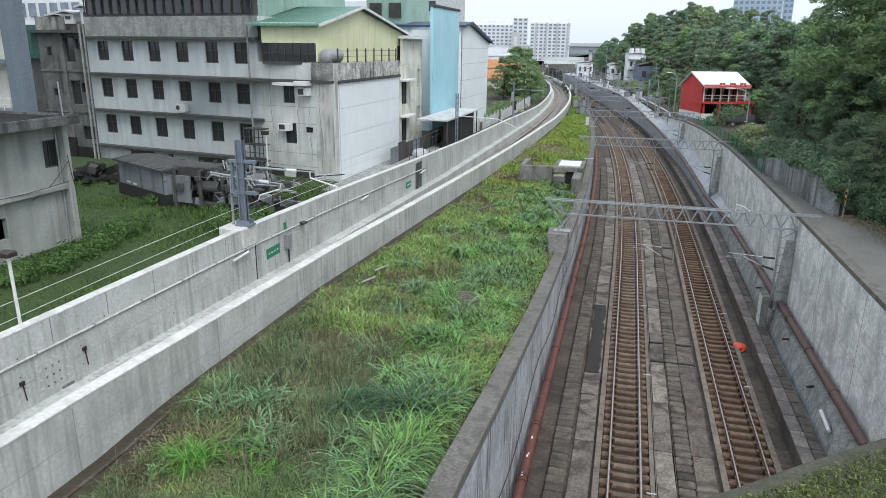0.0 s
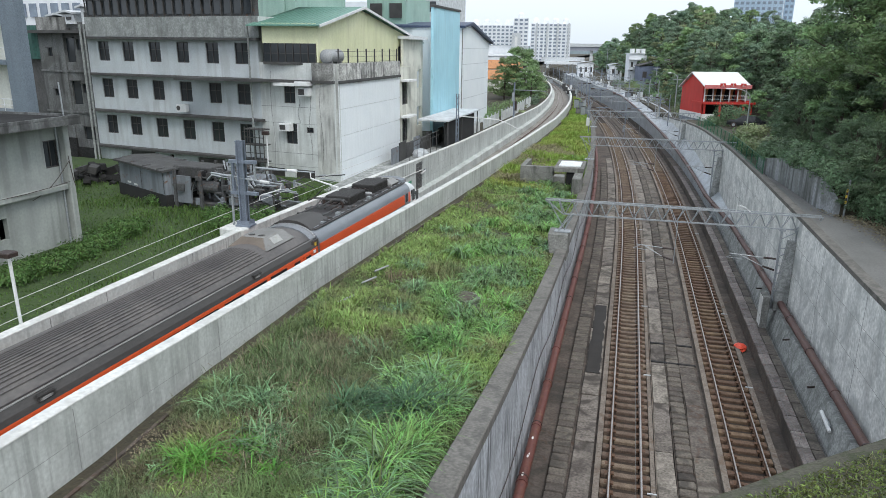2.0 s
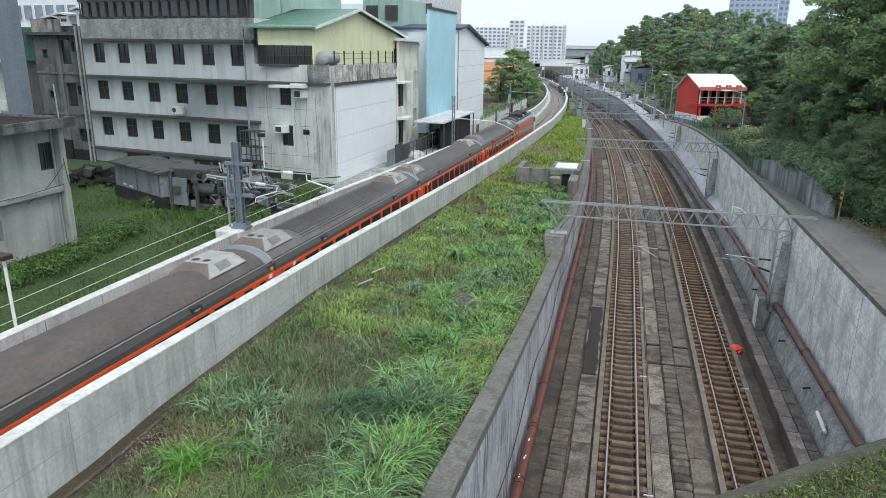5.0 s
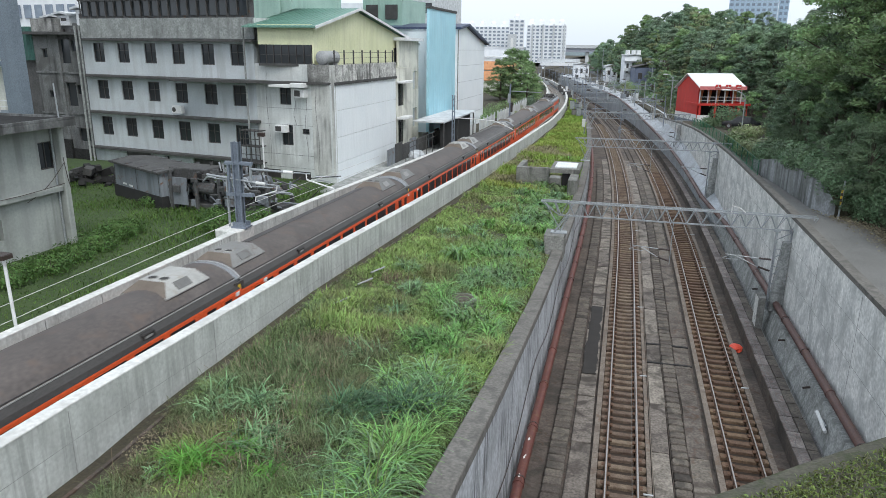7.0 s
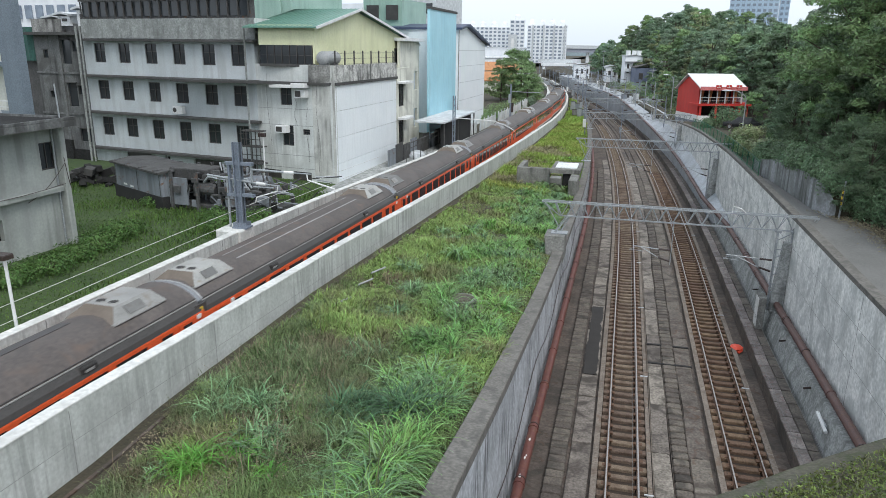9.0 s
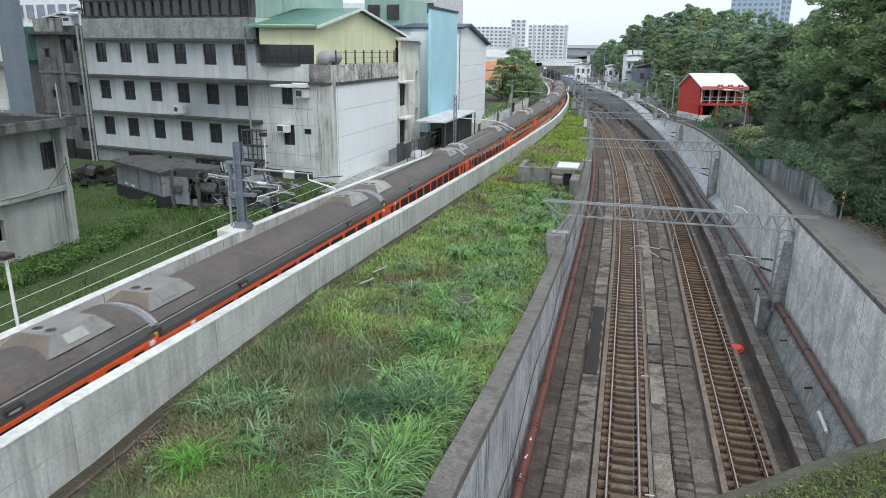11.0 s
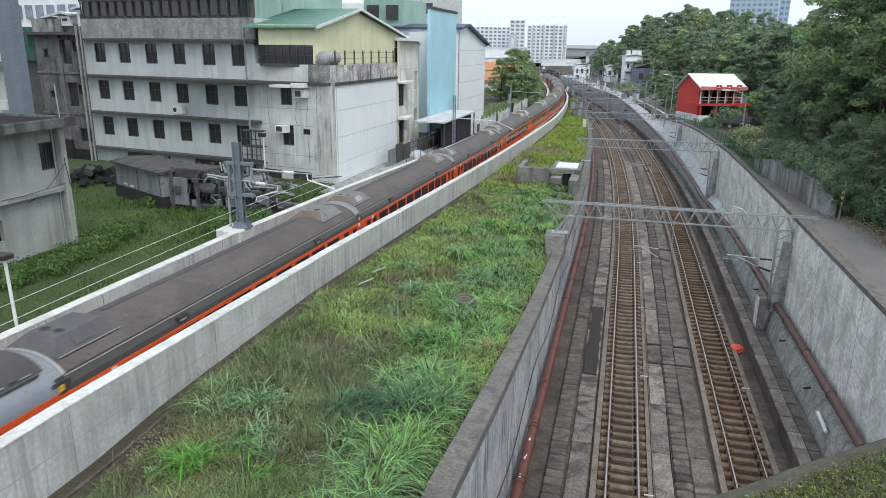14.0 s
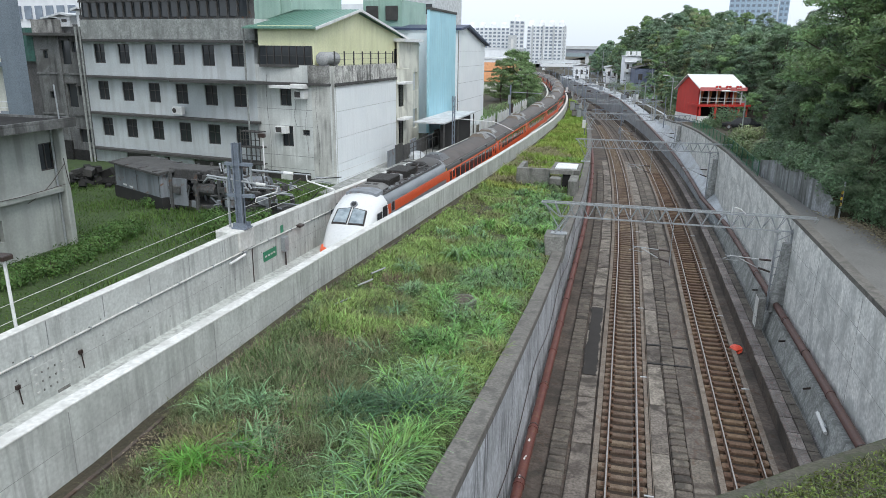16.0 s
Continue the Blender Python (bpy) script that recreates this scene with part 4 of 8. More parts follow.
    # grey stair annex left of the long facade
    c = thing("stair_annex", FACE, "grimy, shade-darkened narrow stair annex with small windows", "building")
    part("wall", holed_wall(-26.2, -18.4, 2.5, 15.5, .25, [(a, b, c_, d_) for a, b, c_, d_ in ANNEX_WINDOWS]), M["shade_grime"], c, at=Matrix.Translation((0, 1.2, 0)))
    part("partition", Mesh().box(-26.1, 3, 2.5, -18.5, 3.1, 15.4), M["void"], c)
    part("roof_sheet", Mesh().box(-26.6, .4, 15.5, -18.0, 6, 15.75), M["ledge"], c)
    part("parapet", Mesh().box(-26.2, 1.2, 15.75, -22.5, 1.4, 16.9), M["dirty"], c)
    for x0, z0, x1, z1 in ANNEX_WINDOWS:
        part("window", Mesh().box(x0, 1.36, z0, x1, 1.4, z1), M["pane"], c)
        part("window_hood", Mesh().box(x0 - .08, 1.02, z1 + .02, x1 + .08, 1.198, z1 + .1), M["ledge"], c)
    for x in (-22.9, -19.2):
        part("pilaster", Mesh().box(x - .16, 1.08, 2.5, x + .16, 1.198, 15.5), M["shade_grime"], c)
    for z in (8.4, 12.1):
        part("floor_band", Mesh().box(-26.2, 1.1, z, -18.45, 1.196, z + .16), M["shade_grime"], c)

    t = thing("green_tarpaulin", FACE, "dark green tarpaulin hung in the gap beside the annex", "tarpaulin")
    part("sheet", Mesh().loft([[(-28.6 + i * .3, 1.1 + .12 * math.sin(i * 1.9), z) for i in range(9)] + [(-28.6 + i * .3, 1.16 + .12 * math.sin(i * 1.9), z) for i in range(8, -1, -1)] for z in (13.2, 14.6, 16.2)]), mat("dark_green_sheet", (.02, .075, .065), (.04, .12, .1), .7, .8, 6, .1), t)
    # two added dark sheets stand for the shaded gap and annex foot
    part("low_boarding", Mesh().box(-27, -.5, 2.5, -18.6, -.42, 5.6).box(-22, -.7, 2.5, -20.5, -.5, 6.4), M["felt"], t, "added black sheets for the dark foot of the annex")
    part("dark_screen", Mesh().box(-29.4, 1.5, 3, -26.2, 1.6, 13.4), M["ledge"], t, "added dark sheet for the gap below the tarpaulin")


left_house()

# ---- east of the railway: road, bank, red house ----
YB = span(8, 60, 3) + span(64, 200, 6)
g = Mesh().loft(sweep([(9.43, lambda y: hill_z(cut_dx(y) + 9.4, y) - .1), (12.2, lambda y: hill_z(cut_dx(y) + 9.4, y) - .1), (12.2, lambda y: hill_z(cut_dx(y) + 9.4, y) + .04), (9.43, lambda y: hill_z(cut_dx(y) + 9.4, y) + .04)], cut_dx, span(8, 52, 3)))
solid("road", g, M["asphalt"], "narrow worn grey lane along the top of the cutting", "road", kind="structure")
BANK = ((39.8, 10.85, 7.0), (41.1, 10.55, 8.0), (45.0, 10.35, 8.05), (49.6, 10.05, 8.0), (53.3, 9.75, 7.45), (57.0, 9.75, 7.0))
g = Mesh().loft([[(x, y, z) for x, z in ((a, 5.8), (a + .3, 5.8), (a + .3, h), (a, h))] for y, a, h in BANK])
wall_r = solid("wall_bank", g, M["bank"], "low stained concrete retaining wall below the wooded bank", "wall", kind="structure")
g = Mesh().loft([[(a + .3, y, 5.8), (a + 1.9, y, 5.8), (a + 1.9, y, h - .15), (a + .3, y, h - .15)] for y, a, h in BANK])
part("backfill", g, M["soil"], wall_r, "dark earth behind the wall")


def apron_in(y):
    return ramp(y, (52, 9.0), (58, 8.75), (68, 8.1), (95, 8.0), (128, 7.5), (172, 7.0), (400, 7.0))


def apron_z(y):
    return ramp(y, (52, 1.3), (60, 1.6), (69, 2.1), (78, 2.55), (89, 3.1), (102, 3.6), (115, 4.1), (172, 3.95), (400, 3.6))


def apron_low(y):
    return ramp(y, (52, 1.2), (69, 1.3), (95, 1.8), (128, 2.5), (172, 3.9), (400, 3.55))


rings = []
for y in span(52, 124, 6) + span(130, 330, 8):
    d = cut_dx(y + .5) - cut_dx(y - .5)
    n = Vector((1, -d)).normalized()
    w = 9.02 if y < 112 else ramp(y, (112, 9.02), (130, 11.0), (400, 12))
    rings.append([(cut_dx(y) + o * n.x, y + o * n.y, z) for o, z in ((apron_in(y), -.4), (w, -.4), (w, apron_z(y)), (apron_in(y) + .05, apron_low(y)))])
solid("side_apron", Mesh().loft(rings), mat("wet_apron", (.3, .33, .37), (.5, .54, .58), .4, .3, 6, .1, streak=.3, blotch=.5, blotch_col=(.2, .21, .22)), "pale wet concrete service ramp rising beside the track", "walkway", kind="structure")
post = thing("marker_post", pose(11.3, 39.6, 6.4), "grey utility post with yellow and black bands", "post")
part("shaft", Mesh().rod((0, 0, -.2), (.05, .0, 2.0), .045, 10), M["steel"], post)
for i in range(6):
    part("band", Mesh().rod((0, 0, .75 + i * .15), (0, 0, .9 + i * .15), .055, 10), mat("yellow_band", (.6, .42, .03), (.7, .5, .05), .5, 3, 20, 0) if i == 0 else (bpy.data.materials["yellow_band"] if i % 2 == 0 else M["insul"]), post)


def fence_line():
    f = thing("mesh_fence", Matrix(), "dark green wire-mesh fence on the wall top", "fence")
    pts = [(cut_dx(y) + 9.25, y, wall_top(y)) for y in span(51.5, 92, 2.4)]
    for (x, y, z), (x2, y2, z2) in zip(pts, pts[1:]):
        part("post", Mesh().rod((x, y, z), (x, y, z + 1.1), .03, 6), M["greenmesh"], f)
        g = Mesh().bar((x, y, z + 1.08), (x2, y2, z2 + 1.08), .03).bar((x, y, z + .1), (x2, y2, z2 + .1), .03)
        for i in range(1, 9):
            k = i / 9
            a = Vector((x, y, z)).lerp(Vector((x2, y2, z2)), k)
            g.bar(a + Vector((0, 0, .1)), a + Vector((0, 0, 1.06)), .012)
        part("mesh_panel", g, M["greenmesh"], f)


fence_line()


def red_house():
    m = Matrix.Translation((9.9, 106.5, 5.3)) @ Matrix.Rotation(radians(20), 4, "Z")
    h = thing("red_house", m, "bright red two-storey pavilion with a white pitched roof and open balcony", "house")
    W, D = 6.3, 7.0
    part("gable_wall", Mesh().loft([[(x, y, z) for y, z in ((0, 0), (D, 0), (D, 4.2), (D * .5, 6.1), (0, 4.7))] for x in (0, .2)]), M["redwall"], h, "red gable wall")
    part("white_base", Mesh().box(-.06, -.2, -1.4, -.004, D, .75).box(-.06, -.5, -1.4, 1.8, -.45, .7), M["white"], h, "white painted wall base")
    part("blue_line", Mesh().box(-.07, -.2, -1.4, -.062, D, -.1), M["steel_blue"], h)
    part("far_wall", Mesh().box(W - .2, 1.2, 0, W, D, 4.6).box(.2, D - .2, 0, W - .2, D, 4.2), M["redwall"], h)
    part("balcony_floor", Mesh().box(-.2, -.6, 2.05, W + 1.4, 3.0, 2.35), M["redwall"], h, "red balcony beam")
    # black sheets here and on the ground floor stand for shade
    part("inner_wall", Mesh().box(.2, 2.6, 2.35, W - .2, 2.75, 4.6), M["void"], h)
    for i in range(5):
        x = .75 + i * 1.25
        part("drape", Mesh().loft([[(x, .9, 2.4), (x + .3, .9, 2.4), (x + .3, 1.0, 2.4), (x, 1.0, 2.4)], [(x - .2, .9, 4.4), (x + .5, .9, 4.4), (x + .5, 1.0, 4.4), (x - .2, 1.0, 4.4)]]), M["rooftile"], h, "ochre tied drape")
    for i in range(6):
        x = .05 + i * 1.22
        part("post", Mesh().box(x, -.45, 2.35, x + .12, -.33, 4.6), M["white"], h)
    g = Mesh().box(0, -.45, 3.2, W, -.4, 3.27).box(0, -.45, 2.75, W, -.41, 2.79)
    part("handrail", g, M["white"], h, "pale balcony rail")
    for i in range(21):
        part("baluster", Mesh().box(.15 + i * .3, -.44, 2.35, .18 + i * .3, -.41, 3.2), M["frame"], h)
    for x in (.2, 2.5, W - .3):
        part("lower_post", Mesh().box(x, -.4, -1.0, x + .25, -.15, 2.05), M["redwall"], h)
    part("lower_screen", Mesh().box(.2, 2.6, 0, W - .2, 2.7, 2.05), M["void"], h, "black sheet for the shade of the open ground floor")
    a = Mesh().loft([[(x, -1.0, 4.5), (x, D * .5, 6.25), (x, D * .5, 6.37), (x, -1.0, 4.62)] for x in (-.35, W + .3)])
    part("roof_slope", a, M["roofwhite"], h, "white sheet roof")
    a = Mesh().loft([[(x, D + .5, 4.0), (x, D * .5, 6.25), (x, D * .5, 6.37), (x, D + .5, 4.12)] for x in (-.35, W + .3)])
    part("roof_slope", a, M["roofwhite"], h, "white sheet roof")
    part("fascia", Mesh().box(-.3, -1.06, 4.25, W + .3, -1.01, 4.75), mat("pink_red_board", (.6, .16, .16), (.72, .24, .24), .6, 1, 10, 0), h, "pinkish red fascia board")
    for i in range(3):
        part("sign_board", Mesh().box(1.9 + i * 1.5, -1.12, 4.5, 2.7 + i * 1.5, -1.07, 4.98), M["redwall"], h)
        part("sign_bar", Mesh().box(2.0 + i * 1.5, -1.135, 4.58, 2.6 + i * 1.5, -1.122, 4.66).box(2.26 + i * 1.5, -1.135, 4.68, 2.34 + i * 1.5, -1.122, 4.94), M["roofwhite"], h)
    part("annex_roof", Mesh().box(W + .2, -.2, 2.3, W + 1.3, 3, 2.5), M["redwall"], h)
    part("annex_post", Mesh().box(W + 1.05, -.1, -.1, W + 1.25, .1, 2.3), M["redwall"], h)
    part("tank", Mesh().box(W + .2, .6, 2.5, W + 1.2, 1.8, 3.1, bev=.08), M["steel"], h)


red_house()


def street_lamp(x, y, z, h, reach, label):
    s = thing("street_lamp", pose(x, y, z), label, "street lamp", "street lamps")
    part("pole", Mesh().rod((0, 0, 0), (0, 0, h * .8), .08, 10, .06), M["steel"], s)
    pts = [(0, 0, h * .8)] + [(reach * (1 - math.cos(a)) , 0, h * .8 + h * .2 * math.sin(a)) for a in (.4, .8, 1.2, 1.57)]
    part("arm", Mesh().path(pts, .045), M["steel"], s)
    part("head", Mesh().blob((reach * 1.25, 0, h - .02), abs(reach) * .3 + .1, .14, .09, 6, 10), M["white"], s, "pale lamp head", smooth=True)


street_lamp(12.4, 81.4, 5.9, 4.9, -1.6, "grey street lamp with a bent arm beside a red pavilion")
street_lamp(16.9, 68.0, 7.5, 4.4, -.9, "street lamp half hidden in the trees")
street_lamp(cut_dx(118) + 9.8, 118, 6, 5.2, -1.0, "grey lamp post at the red house's corner")


def car(x, y, z, turn, paint, label):
    c = thing("car", pose(x, y, z, 0, 0, turn), label, "car")
    low = [(-.82, .28), (.82, .28), (.85, .6), (.8, .88), (-.8, .88), (-.85, .6)]
    part("body", Mesh().loft([[(a * k, yy, .28 + (b - .28) * q) for a, b in low] for yy, k, q in ((-2.15, .86, .75), (-1.9, 1, .95), (0, 1, 1), (1.6, 1, .95), (2.1, .85, .7))]), paint, c, smooth=True)
    cab = lambda yy, w, zt: [(-w, yy, .86), (w, yy, .86), (w * .84, yy, zt), (-w * .84, yy, zt)]
    part("cabin", Mesh().loft([cab(-1.7, .74, .9), cab(-1.0, .78, 1.4), cab(.4, .78, 1.42), cab(1.1, .74, .9)]), M["winglass"], c, "dark glazed cabin")
    for sx in (-.82, .82):
        for yy in (-1.35, 1.3):
            w = part("wheel", Mesh().rod((sx - .1, yy, .3), (sx + .1, yy, .3), .31, 16), M["insul"], c)
            part("rim", Mesh().rod((sx - .11, yy, .3), (sx + .11, yy, .3), .18, 12), M["steel"], w)


car(13.6, 90, 5.95, 78, M["winglass"], "dark car parked below the pavilion")

# mossy portal ledge in front of the camera
LEDGE = [(-1.6, 9.15), (1.85, 12.2), (2.6, 12.8), (4.1, 14.1), (6.15, 15.75), (9.3, 18.2)]
front = [(x, y) for x, y in LEDGE]
back = [(x + 2.6, y - 3.3) for x, y in LEDGE]
g = Mesh()
ring = [[(fx, fy, 5.6), (bx, by, 5.6), (bx, by, 6.6), (fx + .25, fy - .3, 6.62), (fx, fy, 6.52)] for (fx, fy), (bx, by) in zip(front, back)]
portal = solid("portal_ledge", g.loft(ring), M["moss"], "weathered concrete edge above the tunnel portal", "ledge", kind="structure")

# ---- scrap on the lawn ----
def scrap():
    m = pose(-33.4, 40.0, 4.6, 0, 0, -27)
    c = thing("scrapped_van_body", m, "grey box body with a sagging roof, dumped on the grass", "container")
    part("box", Mesh().box(0, 0, .96, 6.4, 2.6, 2.45, bev=.04), M["junkgrey"], c, "dull grey panelled box")
    part("roof", Mesh().loft([[(-.15, y, z), (6.6, y, z - .05), (6.6, y, z + .1), (-.15, y, z + .12)] for y, z in ((-.25, 2.45), (1.2, 2.62), (2.8, 2.5))]), M["ledge"], c, "warped dark sheet roof")
    for i in range(4):
        part("roof_rib", Mesh().bar((.3 + i * 1.9, -.25, 2.6), (.3 + i * 1.9, 2.8, 2.66), .08), M["junk"], c)
    # the skirt's black also carries the shading under the box
    part("skirt", Mesh().box(-.1, -.05, .1, 6.5, 2.6, .95), M["void"], c, "dark chassis skirt that also holds the shade below the box")
    for x in (.1, 3.2, 6.2):
        part("seam", Mesh().box(x, -.02, 1.0, x + .06, -.003, 2.4), M["junk"], c)
    part("label_bar", Mesh().box(1.2, -.015, 1.1, 1.7, -.003, 1.22).box(2.1, -.015, 1.06, 2.6, -.003, 1.18), M["white"], c)
    for x in (1.0, 5.2):
        part("wheel", Mesh().rod((x, .05, .35), (x, .3, .35), .36, 14), M["insul"], c)
    rnd = random.Random(12)
    s = thing("scrap_machine", pose(-27.6, 37.6, 4.55, 0, 0, -6) @ Matrix.Scale(1.22, 4), "rusty dismantled machine with pipes, drums and bent panels", "scrap")
    mats = ("junk", "junkgrey", "ledge", "junk", "steel")
    part("chassis", Mesh().box(-.1, .2, .2, 6.0, 2.2, .5, bev=.03), M["junk"], s)
    part("panel", Mesh().box(.1, -.1, .45, 1.3, .0, 1.85), M["junkgrey"], s, "pale grey leaning panel")
    part("top_box", Mesh().box(0.0, .2, 1.75, 2.3, 1.7, 2.3, bev=.05), M["ledge"], s)
    part("pale_box", Mesh().box(3.6, -.1, .6, 4.1, .8, 1.8, bev=.03), M["junkgrey"], s)
    part("drum", Mesh().rod((1.6, .3, 1.35), (2.9, .3, 1.3), .3, 14), M["junk"], s)
    part("drum", Mesh().rod((2.2, .9, .7), (3.4, .9, .75), .42, 14), M["junk"], s)
    for x in (.3, 1.9, 3.3, 4.6):
        part("frame_post", Mesh().box(x, -.2, .2, x + .14, -.06, 2.2).box(x, 2.0, .2, x + .14, 2.14, 2.3).box(x + .02, -.2, 2.1, x + .1, 2.1, 2.2), M["junk"], s, "rusty frame post")
    part("tank", Mesh().rod((3.0, 1.4, 1.5), (5.2, 1.4, 1.55), .48, 16), M["junkgrey"], s, "dented grey tank")
    for i in range(230):
        x, y = rnd.uniform(.1, 6.4), rnd.uniform(-.35, 2.3)
        z = rnd.uniform(.3, 2.35 - abs(x - 2.6) * .22)
        q = rnd.random()
        if q < .55:
            a = Vector((x, y, z))
            b = a + Vector(rnd.choice(((rnd.uniform(.4, 1.6), 0, rnd.uniform(-.1, .1)), (0, rnd.uniform(.3, 1.0), 0), (rnd.uniform(-.15, .15), 0, rnd.uniform(.3, .9)), (rnd.uniform(-.6, .6), .1, rnd.uniform(-.5, .5)))))
            part("scrap_pipe", Mesh().rod(a, b, rnd.uniform(.025, .06), 7), M[rnd.choice(("junk", "steel", "junkgrey", "ledge", "steel"))], s)
        else:
            w, d, h = rnd.uniform(.1, .5), rnd.uniform(.1, .4), rnd.uniform(.08, .42)
            mm = Matrix.Translation((x, y, z)) @ Euler((rnd.uniform(-.08, .08), rnd.uniform(-.1, .1), rnd.uniform(-.2, .2))).to_matrix().to_4x4()
            part("scrap_block", Mesh().box(-w / 2, -d / 2, -h / 2, w / 2, d / 2, h / 2, mm, bev=.02), M[rnd.choice(("junk", "ledge", "felt", "junk", "junkgrey"))], s)
    for i in range(5):
        a = Vector((rnd.uniform(1, 5), -.1, rnd.uniform(1.2, 1.9)))
        part("bent_tube", Mesh().path([a, a + Vector((.3, 0, .3)), a + Vector((.8, .05, .25)), a + Vector((1.0, .1, -.2))], .05, 7), M["steel"], s)
    # frames and poles lying against the house
    f = thing("scrap_heap", pose(-22.4, 42.5, 4.6), "heap of bent poles and frames by the wall", "scrap")
    for i in range(18):
        a = Vector((rnd.uniform(-2, 4), rnd.uniform(-3, 2), rnd.uniform(.1, 1.6)))
        b = a + Vector((rnd.uniform(-2.5, 2.5), rnd.uniform(-.6, .6), rnd.uniform(-.4, .8)))
        part("pole", Mesh().rod(a, b, rnd.uniform(.03, .06), 6), M[rnd.choice(("junk", "steel", "rooftile" if i == 3 else "ledge"))], f)
    # added heap; its boards carry the black of a shaded gap
    d = thing("scrap_heap", pose(-38.6, 43.5, 4.6, 0, 0, -20), "made-up heap of black boards filling a dark gap beside the box body", "scrap")
    for i in range(46):
        x, y = rnd.uniform(-2.6, 2.6), rnd.uniform(-1.6, 1.6)
        w, dd, hh = rnd.uniform(.3, 1.4), rnd.uniform(.2, .8), rnd.uniform(.1, .6)
        z = rnd.uniform(.1, max(.15, 1.5 - .4 * abs(x)))
        mm = Matrix.Translation((x, y, z)) @ Euler((rnd.uniform(-.4, .4), rnd.uniform(-.4, .4), rnd.uniform(-1, 1))).to_matrix().to_4x4()
        part("board", Mesh().box(-w / 2, -dd / 2, -hh / 2, w / 2, dd / 2, hh / 2, mm), M[rnd.choice(("ledge", "felt", "void"))], d)
    # external steel stair cage at the end of the long facade
    g = thing("stair_cage", FACE, "rusty balcony cage at the end of the facade", "balcony")
    for z in (5.9, 7.2, 8.4):
        part("platform", Mesh().box(-.6, -1.5, z, 1.2, -.65, z + .08), M["ledge"], g)
    for x in (-.6, -.1, .4, .8, 1.2):
        part("bar", Mesh().box(x - .03, -1.5, 3.8, x + .03, -1.44, 8.6), M["ledge"], g)
    for z in (6.6, 7.8):
        part("rail", Mesh().box(-.6, -1.5, z, 1.2, -1.45, z + .05), M["ledge"], g)
    # clutter along the railway behind the trough wall
    k = thing("corrugated_fence", Matrix(), "grimy sheet fence along the back of the trough wall", "fence")
    for i in range(9):
        y = 57 + i * 2.1
        part("sheet", Mesh().box(-19.6 + i * .03, y, 4.2, -19.52 + i * .03, y + 2.0, 6.2 + .25 * (i % 2)), M["ledge" if i % 3 else "junkgrey"], k)
    w = thing("tarpaulin_heap", pose(-18.9, 63.5, 4.6), "pale tarpaulin over stored goods", "tarpaulin")
    part("sheet", Mesh().blob((0, 0, .3), .7, 1.2, .5, 9, 18, .16, 4), M["haze_grey"], w, smooth=True)
    pf = thing("panel_fence", Matrix(), "pale concrete panel fence behind the trough wall", "fence")
    for i in range(22):
        y = 80 + i * 2.5
        x = trough_x(y) - 4.6
        part("fence_post", Mesh().box(x - .07, y - .07, 3.6, x + .07, y + .07, 6.0), M["haze_grey"], pf)
        if i % 5 != 3:
            part("fence_panel", Mesh().box(x - .03, y + .08, 3.9, x + .03, y + 2.4, 5.7), M["facade_grey"], pf)
    sg = thing("signal", pose(trough_x(106) - 3.3, 106, 4.0), "black railway signal head on a slim post", "signal")
    part("post", Mesh().rod((0, 0, -.3), (0, 0, 2.6), .07, 8), M["steel"], sg)
    part("head", Mesh().box(-.28, -.15, 1.6, .28, .1, 3.0, bev=.06), M["insul"], sg)
    cw = thing("hanging_cable", FACE, "black cables hanging on the grey corner wall", "cable")
    for k, (x, z0, z1) in enumerate(((3.6, 11.0, 8.9), (4.6, 11.1, 6.2), (5.6, 12.9, 5.5), (1.1, 12.8, 4.2))):
        part("wire", Mesh().path([(x + .12 * math.sin(i * 1.3 + k), -.05, z0 + (z1 - z0) * i / 6) for i in range(7)], .009, 5), M["junk"], cw)
    h = thing("handrail", Matrix(), "dark handrail beside the shed", "railing")
    for i in range(9):
        y = 58 + i * 2.2
        part("post", Mesh().rod((-18.2, y, 4.6), (-18.2, y, 6.7), .035, 6), M["ledge"], h)
    part("rail", Mesh().bar((-18.2, 58, 6.65), (-18.2, 76, 6.75), .06).bar((-18.2, 58, 6.2), (-18.2, 76, 6.3), .05), M["ledge"], h)


scrap()

# ---- the train ----
HALF = [(0, 3.76), (.4, 3.73), (.75, 3.62), (1.02, 3.47), (1.24, 3.26), (1.37, 3.06), (1.43, 2.9), (1.45, 2.0), (1.45, 1.05), (1.36, .78)]
TRAIN, TAIL_SEAM = [], 13.1


def mirror(p):
    return p + [(-x, z) for x, z in reversed(p) if x > 1e-6]


def skin(y0, y1, pts, lift=0.0, thick=.03):
    """A shell strip along the car between the points of the section, on both flanks."""
    g = Mesh()
    for s in (1, -1):
        ring = [(s * (x + lift), z) for x, z in pts] + [(s * (x - thick), z - .004) for x, z in reversed(pts)]
        g.loft([[(x, y, z) for x, z in ring] for y in (y0, y1)])
    return g


def bogie(parent, y):
    b = part("bogie", Mesh().box(-1.0, y - 1.4, .35, 1.0, y + 1.4, .8, bev=.05), M["junk"], parent)
    for k in (-1.05, 1.05):
        for s in (-.53, .53):
            part("wheel", Mesh().rod((s - .06, y + k, .43), (s + .06, y + k, .43), .43, 20), M["rail"], b)


def roof_z(x):
    return float(np.interp(abs(x), [q[0] for q in HALF[:5]], [q[1] for q in HALF[:5]]))


